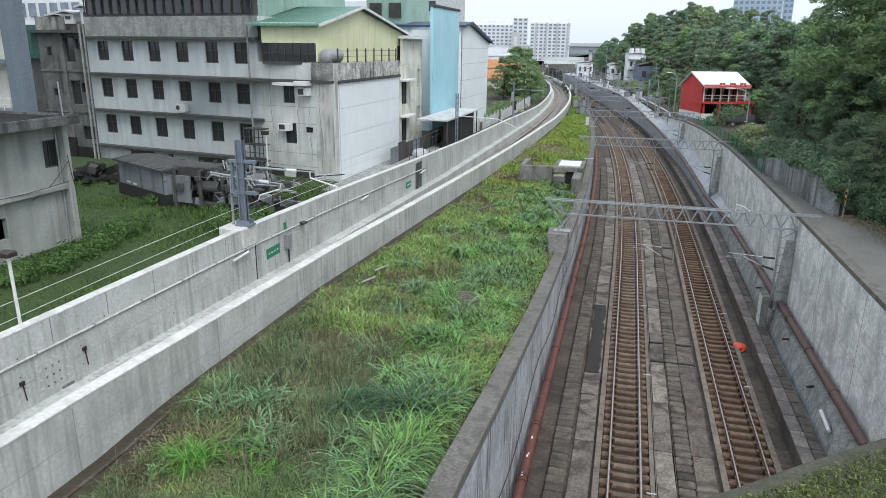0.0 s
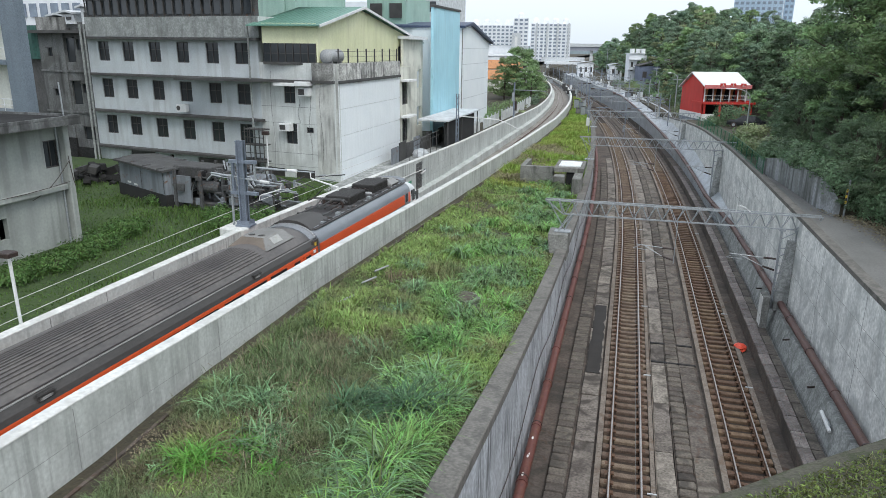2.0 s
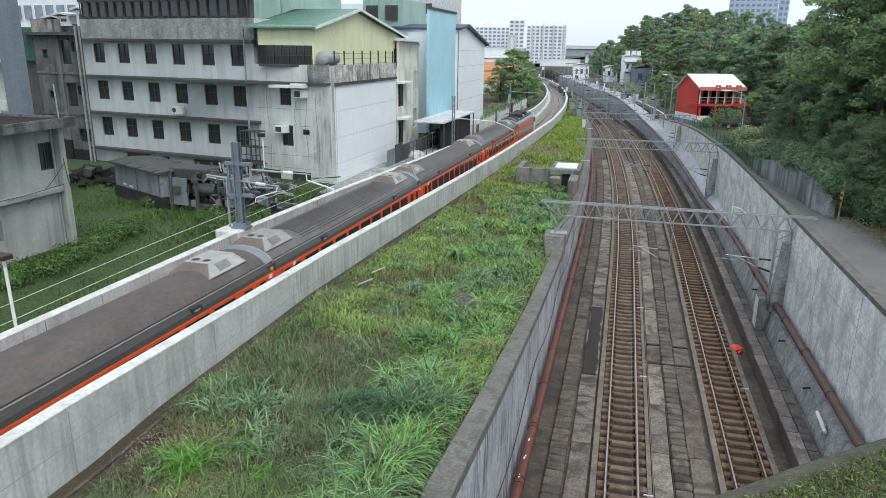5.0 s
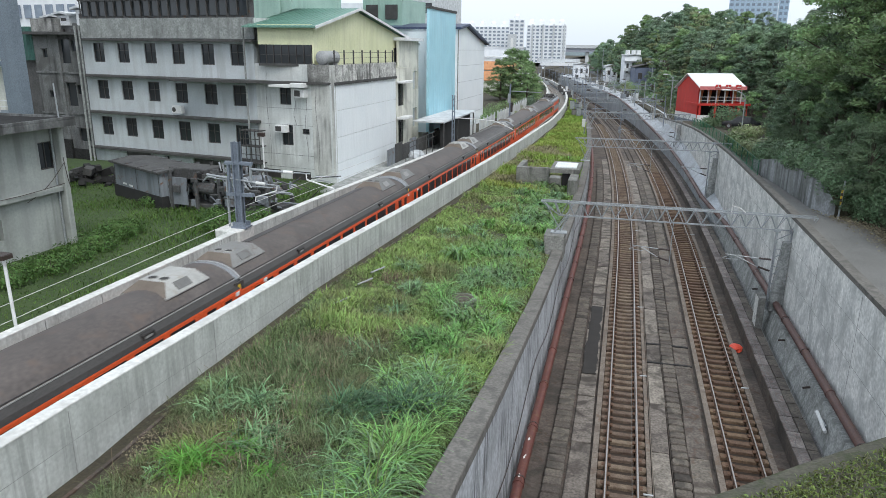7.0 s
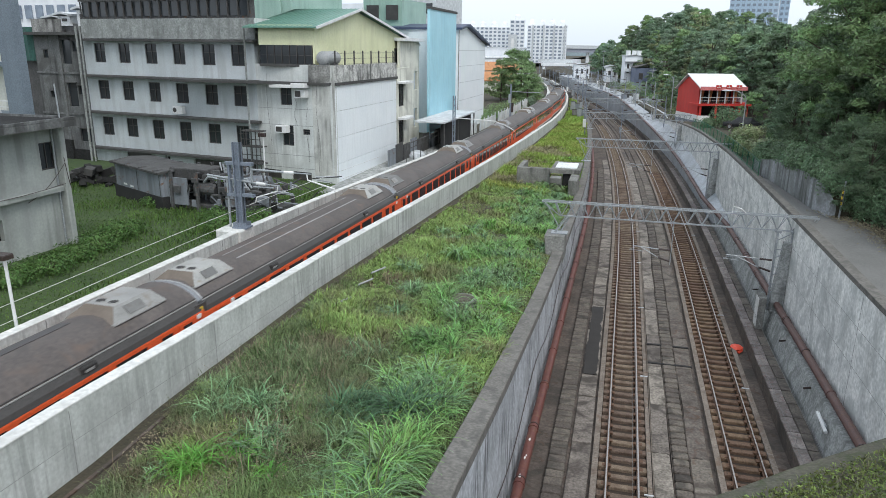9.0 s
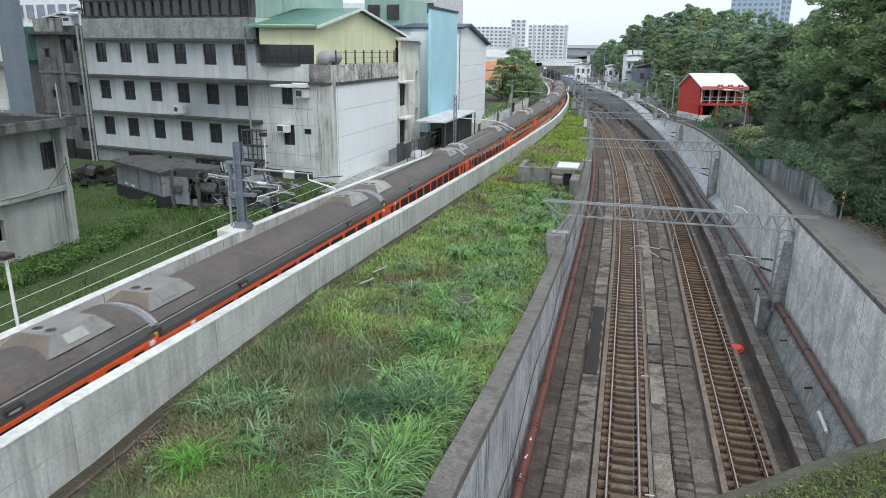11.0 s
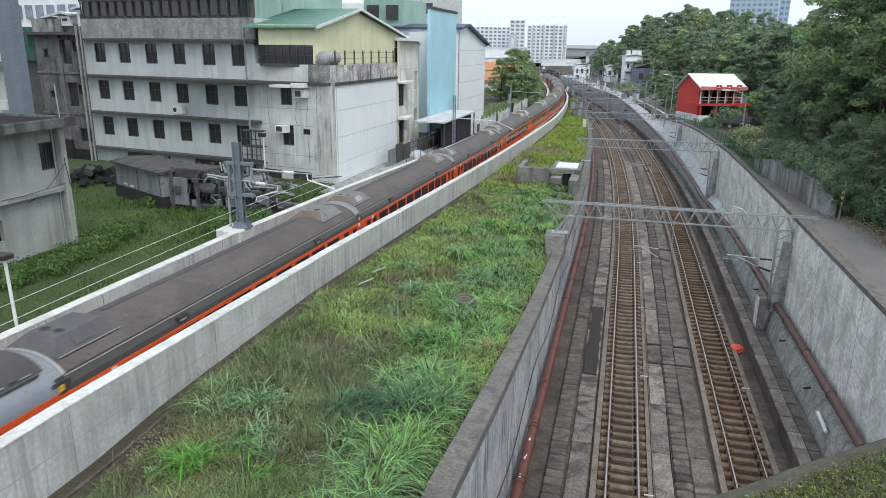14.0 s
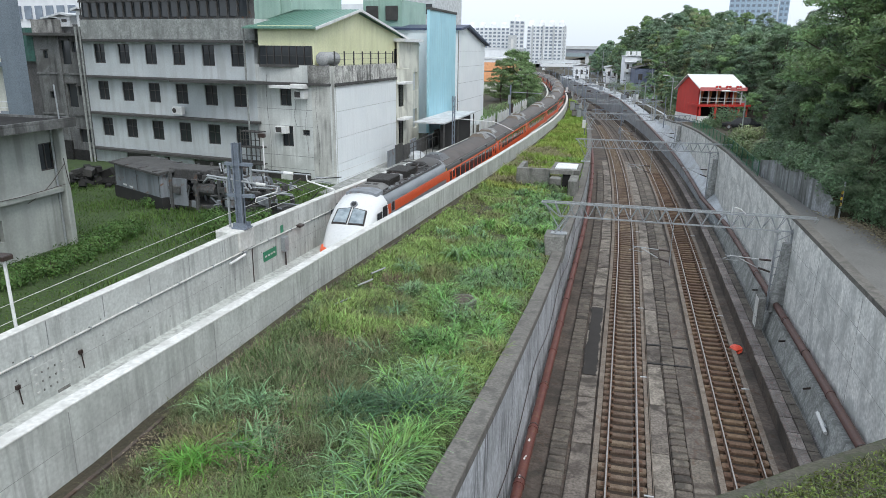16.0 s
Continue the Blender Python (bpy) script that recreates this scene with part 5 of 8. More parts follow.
def roof_unit(parent, y, paint="ac"):
    """A hipped air-conditioning cover on an added black plate, with two fans near one end."""
    a, b, w, t = y - 1.2, y + 1.2, .86, .5
    z0, z1 = 3.5, 3.97
    # black plate stands for the soot and dark shadow around the cover
    part("unit_kerb", Mesh().box(-w - .06, a - .05, 3.3, w + .06, b + .22, z0, bev=.03), M["blackbox"], parent, "added black plate for the soot and shadow around the unit")
    lo = [(-w, a, z0 + .03), (w, a, z0 + .03), (w, b, z0 + .03), (-w, b, z0 + .03)]
    mid = [(-w, a, z0 + .1), (w, a, z0 + .1), (w, b - .03, z0 + .1), (-w, b - .03, z0 + .1)]
    hi = [(-t, a + .5, z1), (t, a + .5, z1), (t, b - .3, z1), (-t, b - .3, z1)]
    u = part("air_conditioner", Mesh().loft([lo, mid, hi]), M[paint], parent, "dusty roof air-conditioning cover")
    # the sloping rear end, browner than the rest of the cover
    e = [(-w + .03, a + .02, z0 + .12), (w - .03, a + .02, z0 + .12), (t - .02, a + .49, z1 - .005), (-t + .02, a + .49, z1 - .005)]
    part("end_panel", Mesh().loft([[(x, q + .05, z - .03) for x, q, z in e], [(x, q - .012, z + .012) for x, q, z in e]]), M["ac_end" if paint == "ac" else "acdark"], u, "brown sloping end panel")
    for k in (-.22, .22):
        f = part("fan", Mesh().rod((k, a + .82, z1 - .02), (k, a + .82, z1 + .012), .15, 16), M["blackbox"], u, "black round fan opening")
        part("fan_rim", Mesh().path([(k + .16 * math.cos(q), a + .82 + .16 * math.sin(q), z1 + .008) for q in span(0, 6.2832, .4)], .016, 5), M[paint], f)
    for k in (-1, 1):
        part("louvre", Mesh().bar((k * (w + .015), a + .12, z0 + .02), (k * (w + .015), b - .1, z0 + .02), .05, .05), M["blackbox"], u)
        part("hinge_strip", Mesh().bar((k * (w + .02), a + .05, z0 + .085), (k * (w + .02), b - .06, z0 + .085), .03, .025), M["seam"], u, "pale hinge strip")
        # inspection hatch let into the sloping flank
        h = [(k * (w - .06), a + .75, z0 + .17), (k * (w - .06), a + 1.5, z0 + .17), (k * (t + .08), a + 1.5, z1 - .07), (k * (t + .08), a + .75, z1 - .07)]
        part("side_hatch", Mesh().loft([[(x - k * .03, q, z - .02) for x, q, z in h], [(x + k * .012, q, z + .012) for x, q, z in h]]), M[paint], u, "side hatch in the sloping flank")
    return u


def roof_strip(x0, x1, y0, y1, up):
    """A thin strip lying on the curved roof."""
    n = 3
    xs = [x0 + (x1 - x0) * i / n for i in range(n + 1)]
    ring = [(x, roof_z(x) + up) for x in xs] + [(x, roof_z(x) - .02) for x in reversed(xs)]
    return Mesh().loft([[(x, y, z) for x, z in ring] for y in (y0, y1)])


def arch(parent):
    """The grey shroud that covers the joint at a car's rear end, with its pale lip."""
    def hoop(a, b, lift):
        pts = HALF[:5]
        out = [(x * (1 + lift * .35), z + lift) for x, z in reversed(pts)] + [(-x * (1 + lift * .35), z + lift) for x, z in pts[1:]]
        inn = [(x * .97, z - .1) for x, z in reversed(pts)] + [(-x * .97, z - .1) for x, z in pts[1:]]
        ring = out + list(reversed(inn))
        return Mesh().loft([[(x, y, z) for x, z in ring] for y in (a, b)])
    r = part("end_shroud", hoop(-.38, .08, .05), M["traingrey"], parent, "grey arched shroud over the joint", smooth=True)
    part("lip", hoop(.08, .16, .085), M["rim"], r, "pale arched lip", smooth=True)
    for k in (-1, 1):
        part("corner_plate", Mesh().box(-.02, -.4, 2.75, .02, .2, 3.24, Matrix.Translation((k * 1.36, 0, 0))), M["trainblack"], r)
        part("end_panel", Mesh().box(-.02, -.4, 1.3, .012, .02, 2.9, Matrix.Translation((k * 1.43, 0, 0))), M["orange"], r, "orange end panel")
        part("side_marker", Mesh().box(-.012, -.22, 2.98, .012, -.04, 3.14, Matrix.Translation((k * 1.386, 0, 0))), M["marker"], r, "small yellow marker")


COACH_LOOKS = dict(ribbed="grey lengthwise-ribbed roof", lined="brown sooty roof with two pale seams", strip="brown sooty roof with a dark lengthwise strip", plain="plain brown sooty roof")


def coach(look_, front="ac", rear="ac"):
    ribbed = look_ == "ribbed"
    c = thing("passenger_coach", Matrix(), "orange coach, " + COACH_LOOKS[look_], "train car", "coaches of the train")
    y0, y1 = .12, 19.88
    arc = HALF[:5]
    ring = [(x, z) for x, z in reversed(arc)] + [(-x, z) for x, z in arc[1:]] + [(-1.15, 3.18), (1.15, 3.18)]
    part("roof", Mesh().loft([[(x, y, z) for x, z in ring] for y in span(y0, y1, 6)]), M["trainroof" if not ribbed else "ribroof"], c, COACH_LOOKS[look_], smooth=True)
    body = mirror([(0, 3.17)] + [(1.19, 3.17)] + [(x - .02, z) for x, z in HALF[5:]])
    part("body", Mesh().loft([[(x, y, z) for x, z in body] for y in (y0, y1)]), M["traingrey"], c)
    part("cantrail", skin(y0, y1, [(1.24, 3.25), (1.37, 3.06), (1.42, 2.91)], .004), M["trainblack"], c, "dark grey band above the windows")
    g, d = Mesh(), Mesh()
    for k in (1, -1):
        g.bar((k * 1.25, y0, 3.262), (k * 1.25, y1, 3.262), .03, .03)
        d.bar((k * 1.2, y0, 3.305), (k * 1.2, y1, 3.305), .035, .03)
    part("rain_gutter", g, M["seam"], c, "thin pale rain gutter")
    part("roof_edge_bead", d, M["trainblack"], c, "dark beads along the roof edge")
    part("window_band", skin(.02, 19.98, [(1.42, 2.91), (1.43, 2.86), (1.45, 2.0), (1.45, 1.3)], .004), M["orange"], c, "bright orange side band")
    part("stripe", skin(y0, y1, [(1.45, 1.3), (1.45, 1.08)], .004), M["white"], c)
    for k in (1, -1):
        at = Matrix.Translation((k * 1.452, 0, 0))
        for i in range(9):
            y = 2.75 + i * 1.63
            part("window", Mesh().box(-.012, y - .02, 1.9, .016, y + 1.25, 2.78, at), M["winglass"], c)
        for y in (1.75, 17.75):
            part("small_window", Mesh().box(-.012, y, 2.2, .016, y + .5, 2.76, at), M["winglass"], c)
        for y in (.6, 18.6):
            q = part("door", Mesh().box(-.012, y, 1.1, .008, y + .85, 2.84, at), M["orange"], c)
            part("door_window", Mesh().box(-.012, y + .2, 1.9, .018, y + .65, 2.75, at), M["winglass"], q)
            part("door_lamp", Mesh().box(-.012, y + .95, 2.72, .02, y + 1.15, 2.86, at), M["white"], q, "pale door lamp")
    arch(c)
    gang = mirror([(x * .9, z - .16) for x, z in HALF[:6]] + [(1.25, 1.0)])
    for ends in ((-.02, .3), (19.7, 20.02)):
        part("gangway", Mesh().loft([[(x, y, z) for x, z in gang] for y in ends]), M["blackbox"], c, "black folded gangway")
    if ribbed:
        for i in range(-8, 9):
            x = i * .125
            part("roof_rib", Mesh().bar((x, 3.4, roof_z(x) + .012), (x, 16.0, roof_z(x) + .012), .045, .04), M["ribroof"], c)
    if look_ == "lined":
        for x in (-.13, .47):
            part("roof_seam", roof_strip(x, x + .05, 3.6, 15.6, .012), M["seam"], c, "pale worn seam")
    if look_ == "strip":
        part("roof_walkway", roof_strip(-.62, -.16, 3.3, 16.0, .014), M["deck"], c, "dark grey lengthwise strip")
    roof_unit(c, 1.55, front)
    roof_unit(c, 17.7, rear)
    for y in (4.6, 14.6):
        k = part("roof_bracket", Mesh().box(1.2, y, 3.02, 1.42, y + .55, 3.2, bev=.03), M["blackbox"], c, "black vent box at the roof edge")
        part("vent_plate", Mesh().box(1.425, y + .08, 3.05, 1.435, y + .4, 3.12), M["seam"], k)
    part("underframe", Mesh().box(-1.2, 1, .5, 1.2, 19, .8), M["junk"], c)
    for y in (2.8, 17.2):
        bogie(c, y)
    return c


def locomotive():
    c = thing("locomotive", Matrix(), "streamlined electric locomotive, white nose, grey sides and an orange stripe", "locomotive", "power cars of the train")
    LOW = [(0, 3.55), (.6, 3.55), (1.0, 3.52), (1.2, 3.42), (1.34, 3.25), (1.42, 3.0), (1.45, 2.0), (1.45, 1.05), (1.36, .78)]
    full = mirror(LOW)
    part("body", Mesh().loft([[(x, y, z) for x, z in full] for y in (.25, 5, 9.5, 13.3)]), M["trainlight"], c, "pale blue-grey body side", smooth=True)
    part("roof_deck", Mesh().loft([[(x, y, z) for x, z in ((-1.05, 3.53), (1.05, 3.53), (.98, 3.6), (-.98, 3.6))] for y in (.4, 13.0)]), M["deck"], c, "sooty roof deck")
    part("stripe", skin(.25, 13.3, [(1.425, 2.98), (1.432, 2.86), (1.441, 2.4)], .012), M["orange"], c, "orange stripe")
    part("skirt_stripe", skin(.25, 13.3, [(1.45, 1.6), (1.45, 1.1)], .012), M["orange"], c)
    g = Mesh()
    for s in (1, -1):
        g.bar((s * 1.08, .5, 3.545), (s * 1.08, 13.2, 3.545), .07, .05)
    part("roof_conduit", g, M["deck"], c, "dark conduit along the roof edge")
    g = Mesh()
    rnd = random.Random(44)
    for s in (1, -1):
        for i in range(16):
            y = .6 + i * .78
            g.box(s * .97 - .05, y, 3.6, s * .97 + .05, y + rnd.uniform(.3, .7), 3.615)
    part("worn_edge", g, M["traingrey"], c, "pale worn edge of the roof deck")
    # barrel hood behind the pantograph
    rings = []
    for y, k, h in ((.25, 1.0, .22), (1.2, 1.0, .24), (2.0, .95, .16), (2.6, .85, .04)):
        rings.append([(x * .8 * k, y, 3.52 + (z - 3.26) * k * .75 + h * .3) for x, z in [(1.24, 3.2)] + list(reversed(HALF[:5])) + [(-x, z) for x, z in HALF[1:5]] + [(-1.24, 3.2)]])
    part("barrel_hood", Mesh().loft(rings), M["trainblack"], c, "dark rounded hood at the roof's end", smooth=True)
    # white nose
    rings = []
    for y, top, w, low in ((13.28, 3.7, 1.44, .78), (13.9, 3.66, 1.44, .72), (14.6, 3.42, 1.42, .66), (15.3, 2.98, 1.39, .6), (16.0, 2.35, 1.33, .55), (16.6, 1.75, 1.22, .5), (17.05, 1.25, 1.05, .5), (17.25, .85, .85, .52)):
        h = top - low
        p = [(0, top), (w * .45, top - .02 * h), (w * .78, top - .08 * h), (w * .95, top - .2 * h), (w, top - .4 * h), (w, low + .25 * h), (w * .94, low)]
        rings.append([(x, y, z) for x, z in mirror(p)])
    part("nose", Mesh().loft(rings), M["nosewhite"], c, "rounded white nose", smooth=True)
    part("chin", Mesh().loft([[(x, y, z) for x, z in ((-w, .42), (w, .42), (w, z1), (-w, z1))] for y, w, z1 in ((16.2, 1.3, 1.2), (16.75, 1.24, 1.25), (17.25, 1.1, 1.12), (17.6, .9, .98), (17.75, .7, .85))]), M["orange"], c, "orange bumper below the nose")
    for s in (1, -1):
        def on(y, k):
            z = float(np.interp(y, (14.6, 15.3, 16.0, 16.6), (3.42, 2.98, 2.35, 1.75)))
            return (s * k, y + .03, z + .035 - .12 * (k / 1.1) ** 2)
        q = [on(15.22, .09), on(15.3, .8), on(15.92, .88), on(15.98, .09)]
        fr = [on(15.16, .04), on(15.24, .88), on(15.98, .96), on(16.05, .04)]
        f = part("windscreen_frame", Mesh().loft([[(x, y - .03, z - .06) for x, y, z in fr], fr]), M["blackbox"], c)
        part("windscreen", Mesh().loft([[(x, y, z - .03) for x, y, z in q], [(x, y + .012, z + .014) for x, y, z in q]]), M["screen"], f, "windscreen pane with the sky's sheen in its colour")
        part("headlight", Mesh().blob((s * .55, 17.18, .98), .16, .14, .09, 6, 12), M["screen"], c, "oval headlight", smooth=True)
        d = part("cab_door", Mesh().box(-.015, 12.2, 1.1, .018, 12.85, 3.0, Matrix.Translation((s * 1.445, 0, 0))), M["trainlight"], c)
        part("door_window", Mesh().box(-.02, 12.3, 2.5, .026, 12.75, 3.0, Matrix.Translation((s * 1.445, 0, 0))), M["winglass"], d)
        part("cab_window", Mesh().box(-.05, 13.55, 2.35, .016, 14.2, 3.02, Matrix.Translation((s * 1.43, 0, 0)), bev=.02), M["winglass"], c)
        part("cab_window", Mesh().box(-.06, 14.4, 2.15, .014, 15.05, 2.8, Matrix.Translation((s * 1.41, 0, 0)), bev=.02), M["winglass"], c)
    e = part("roof_emblem", Mesh().rod((0, 14.93, 3.17), (0, 15.03, 3.26), .2, 20), M["traingrey"], c, "round dark lamp above the windscreen")
    part("lamp_glass", Mesh().rod((0, 15.03, 3.26), (0, 15.04, 3.272), .14, 20), M["winglass"], e)
    # roof gear
    hood = [(x, z) for x, z in ((-1.0, 3.5), (-.95, 3.72), (-.5, 3.84), (.5, 3.84), (.95, 3.72), (1.0, 3.5))]
    part("roof_hood", Mesh().loft([[(x, 12.9, z) for x, z in hood], [(x * .97, 13.9, z - .06) for x, z in hood]]), M["junkgrey"], c, "dull grey roof hood")
    u = part("air_conditioner", Mesh().loft([[(-.85, 11.45, 3.58), (.85, 11.45, 3.58), (.85, 12.8, 3.58), (-.85, 12.8, 3.58)], [(-.85, 11.45, 3.7), (.85, 11.45, 3.7), (.85, 12.8, 3.7), (-.85, 12.8, 3.7)], [(-.5, 11.6, 3.92), (.5, 11.6, 3.92), (.5, 12.65, 3.92), (-.5, 12.65, 3.92)]]), M["ac"], c, "grey cab air conditioner")
    part("louvre", Mesh().bar((.87, 11.6, 3.64), (.87, 12.6, 3.64), .05, .09).bar((-.87, 11.6, 3.64), (-.87, 12.6, 3.64), .05, .09), M["blackbox"], u)
    for s in (-.35, .35):
        part("fan", Mesh().rod((s * .7, 12.2, 3.9), (s * .7, 12.2, 3.935), .18, 16), M["blackbox"], u)
    for y in (5.5, 9.05):
        b = part("resistor_box", Mesh().box(-.72, y, 3.62, .66, y + 2.3, 4.06, bev=.05), M["blackbox"], c, "black ribbed brake-resistor box")
        g = Mesh()
        for i in range(14):
            g.box(-.735, y + .15 + i * .15, 3.7, .675, y + .18 + i * .15, 4.0)
        part("box_rib", g, M["blackbox"], b)
    part("junction_box", Mesh().box(-.55, 7.95, 3.6, .3, 8.5, 3.9, bev=.05).rod((.3, 8.2, 3.75), (.75, 8.45, 3.7), .09, 8), M["rim"], c, "pale silver junction box")
    part("insulator", Mesh().rod((.5, 4.9, 3.6), (.5, 4.9, 3.98), .09), M["insul"], c)
    part("insulator", Mesh().rod((-.5, 4.9, 3.6), (-.5, 4.9, 3.98), .09), M["insul"], c)
    p = part("pantograph", Mesh().bar((-.6, 2.4, 3.75), (-.6, 4.6, 3.75), .08).bar((.6, 2.4, 3.75), (.6, 4.6, 3.75), .08).bar((-.6, 2.6, 3.75), (.6, 2.6, 3.75), .08).bar((-.6, 4.4, 3.75), (.6, 4.4, 3.75), .08), M["junk"], c, "folded pantograph")
    part("arm", Mesh().bar((-.35, 4.3, 3.8), (-.1, 2.9, 3.98), .06).bar((.35, 4.3, 3.8), (.1, 2.9, 3.98), .06).bar((-.1, 2.9, 3.98), (-.3, 4.2, 4.14), .05).bar((.1, 2.9, 3.98), (.3, 4.2, 4.14), .05), M["junk"], p)
    part("collector", Mesh().path([(-1.0, 4.15, 4.02), (-.8, 4.15, 4.16), (.8, 4.15, 4.16), (1.0, 4.15, 4.02)], .035, 6).path([(-1.0, 4.4, 4.02), (-.8, 4.4, 4.16), (.8, 4.4, 4.16), (1.0, 4.4, 4.02)], .035, 6), M["junk"], p)
    rnd = random.Random(3)
    for i in range(26):
        y, sx = 1.0 + i * .46, rnd.choice((-1, 1))
        part("roof_fitting", Mesh().box(sx * .92 - .09, y, 3.58, sx * .92 + .09, y + rnd.uniform(.1, .3), 3.66 + rnd.random() * .1), M[rnd.choice(("steel", "junk", "deck"))], c)
    for x in (-.3, .0, .35):
        part("cable", Mesh().path([(x, 3.9, 3.72), (x + .1, 4.7, 3.86), (x - .05, 5.5, 3.72)], .035, 6).path([(x, 7.6, 3.8), (x + .1, 8.2, 4.02), (x, 9.0, 3.8)], .03, 6), M["insul"], c)
    part("coupler_end", Mesh().box(-.9, -.02, .9, .9, .26, 3.2), M["blackbox"], c)
    part("underframe", Mesh().box(-1.2, 1, .5, 1.2, 15, .8), M["junk"], c)
    for y in (3.2, 13.0):
        bogie(c, y)
    return c


MAKE_UP = ("strip", "strip", "strip", "plain", "strip", "lined", "plain", "strip", "plain", "ribbed", "plain", "ribbed")
built = {}
for k, kind_ in enumerate(MAKE_UP):
    if k == 0:
        car_ = coach("strip", "acdark")
    elif kind_ in built:
        car_ = copy_thing(built[kind_], Matrix())
    else:
        car_ = built[kind_] = coach(kind_)
    TRAIN.append((car_, 20.0 * k, False))
head_loco = locomotive()
TRAIN.append((copy_thing(head_loco, Matrix()), 0.0, True))
arch(head_loco)
TRAIN.append((head_loco, 240.0, False))

# ---- railway equipment ----
def pipe_run(name, off, z, ys, r, material, label, step):
    c = thing(name, Matrix(), label, "pipe")
    pts = [(cut_dx(y) + off(y), y, z(y)) for y in ys]
    part("tube", Mesh().path(pts, r, 12), material, c, smooth=True)
    for y in span(ys[0] + 1, min(ys[-1], 90), step):
        p = (cut_dx(y) + off(y), y, z(y))
        part("collar", Mesh().rod((p[0], y - .06, p[2]), (p[0], y + .06, p[2]), r * 1.14, 12), material, c)
    for y in span(ys[0] + 1.5, 60, step):
        p = (cut_dx(y) + off(y), y, z(y))
        part("strap", Mesh().rod((p[0], y - .03, p[2]), (p[0], y + .03, p[2]), r * 1.1, 12), M["insul"], c, "black clamp")
    rnd = random.Random(len(ys))
    for i in range(9):
        y, a0, w = rnd.uniform(14, 24), rnd.uniform(.6, 2.2), rnd.uniform(.25, .6)
        g = Mesh()
        rings = []
        for k in range(4):
            h = (.25, 1, .8, .1)[k] * w / 2
            rings.append([(cut_dx(y) + off(y) + r * f * math.cos(a0 + e * h), y + k * w * .16, z(y) + r * f * math.sin(a0 + e * h)) for f, e in ((1.0, -1), (1.025, -1), (1.025, 1), (1.0, 1))])
        part("paint_chip", g.loft(rings), M["white"], c, "patch of old white paint")
    return c


pipe_run("water_pipe", lambda y: -2.42, lambda y: .85, span(8, 200, 4), .18, M["pipe"], "red oxide painted pipe along the wall's foot", 3.7)
pipe_run("water_pipe", lambda y: ramp(y, (10, 8.72), (40, 8.66), (58, 8.55), (68, 8.0), (95, 7.9), (128, 7.4), (172, 6.9), (300, 6.9)), lambda y: ramp(y, (10, 1.95), (31, 1.9), (43, 1.75), (58, 1.6), (69, 1.45), (95, 1.95), (128, 2.65), (172, 4.05), (300, 3.9)), span(10, 200, 4), .175, M["pipe_dark"], "dull red-brown pipe on the plinth", 4.2)
cab = thing("cable", Matrix(), "thin black cable sagging along the grey wall", "cable")
part("wire", Mesh().path([(-2.7, y, 2.2 + .35 * math.sin(y * .55)) for y in span(12, 60, 1.2)], .018, 5), M["insul"], cab)


def truss(a, b, depth, width):
    """A light box girder from a to b along x: chords and zig-zag webs."""
    g = Mesh()
    n = 19
    for dy in (-width / 2, width / 2):
        g.bar((a[0], a[1] + dy, a[2]), (b[0], b[1] + dy, b[2]), .065)
    lo = lambda k: (a[0] + (b[0] - a[0]) * k, a[1], a[2] - depth + (b[2] - a[2]) * k)
    g.bar(lo(.07), lo(.98), .07)
    for i in range(n):
        k0, k1, k2 = (i) / n, (i + .5) / n, (i + 1) / n
        up = lambda k, dy: (a[0] + (b[0] - a[0]) * k, a[1] + dy, a[2])
        for dy in (-width / 2, width / 2):
            q = lo(min(.98, max(.07, k1)))
            g.bar(up(k0, dy), q, .035).bar(q, up(k2, dy), .035)
        g.bar(up(k0, -width / 2), up(k0, width / 2), .03)
    return g


def cantilever(parent, x, y, z, side, reach):
    """Bracket arm with two dark insulators and pale tubes; side is the way it points."""
    c = part("bracket_arm", Mesh().rod((x + side * .55, y, z), (x + side * reach, y, z + .1), .028, 6).rod((x + side * .55, y, z - .5), (x + side * reach * .78, y, z + .06), .028, 6)
             .path([(x + side * reach * .9, y, z + .05), (x + side * (reach + .15), y, z - .12), (x + side * (reach * .7), y, z - .18)], .018, 6), M["steel"], parent, "pale steel registration arm")
    part("insulator", Mesh().rod((x, y, z - .02), (x + side * .6, y, z), .055, 8), M["insul"], c, "dark ribbed insulator")
    part("insulator", Mesh().rod((x, y, z - .65), (x + side * .6, y, z - .47), .055, 8), M["insul"], c, "dark ribbed insulator")


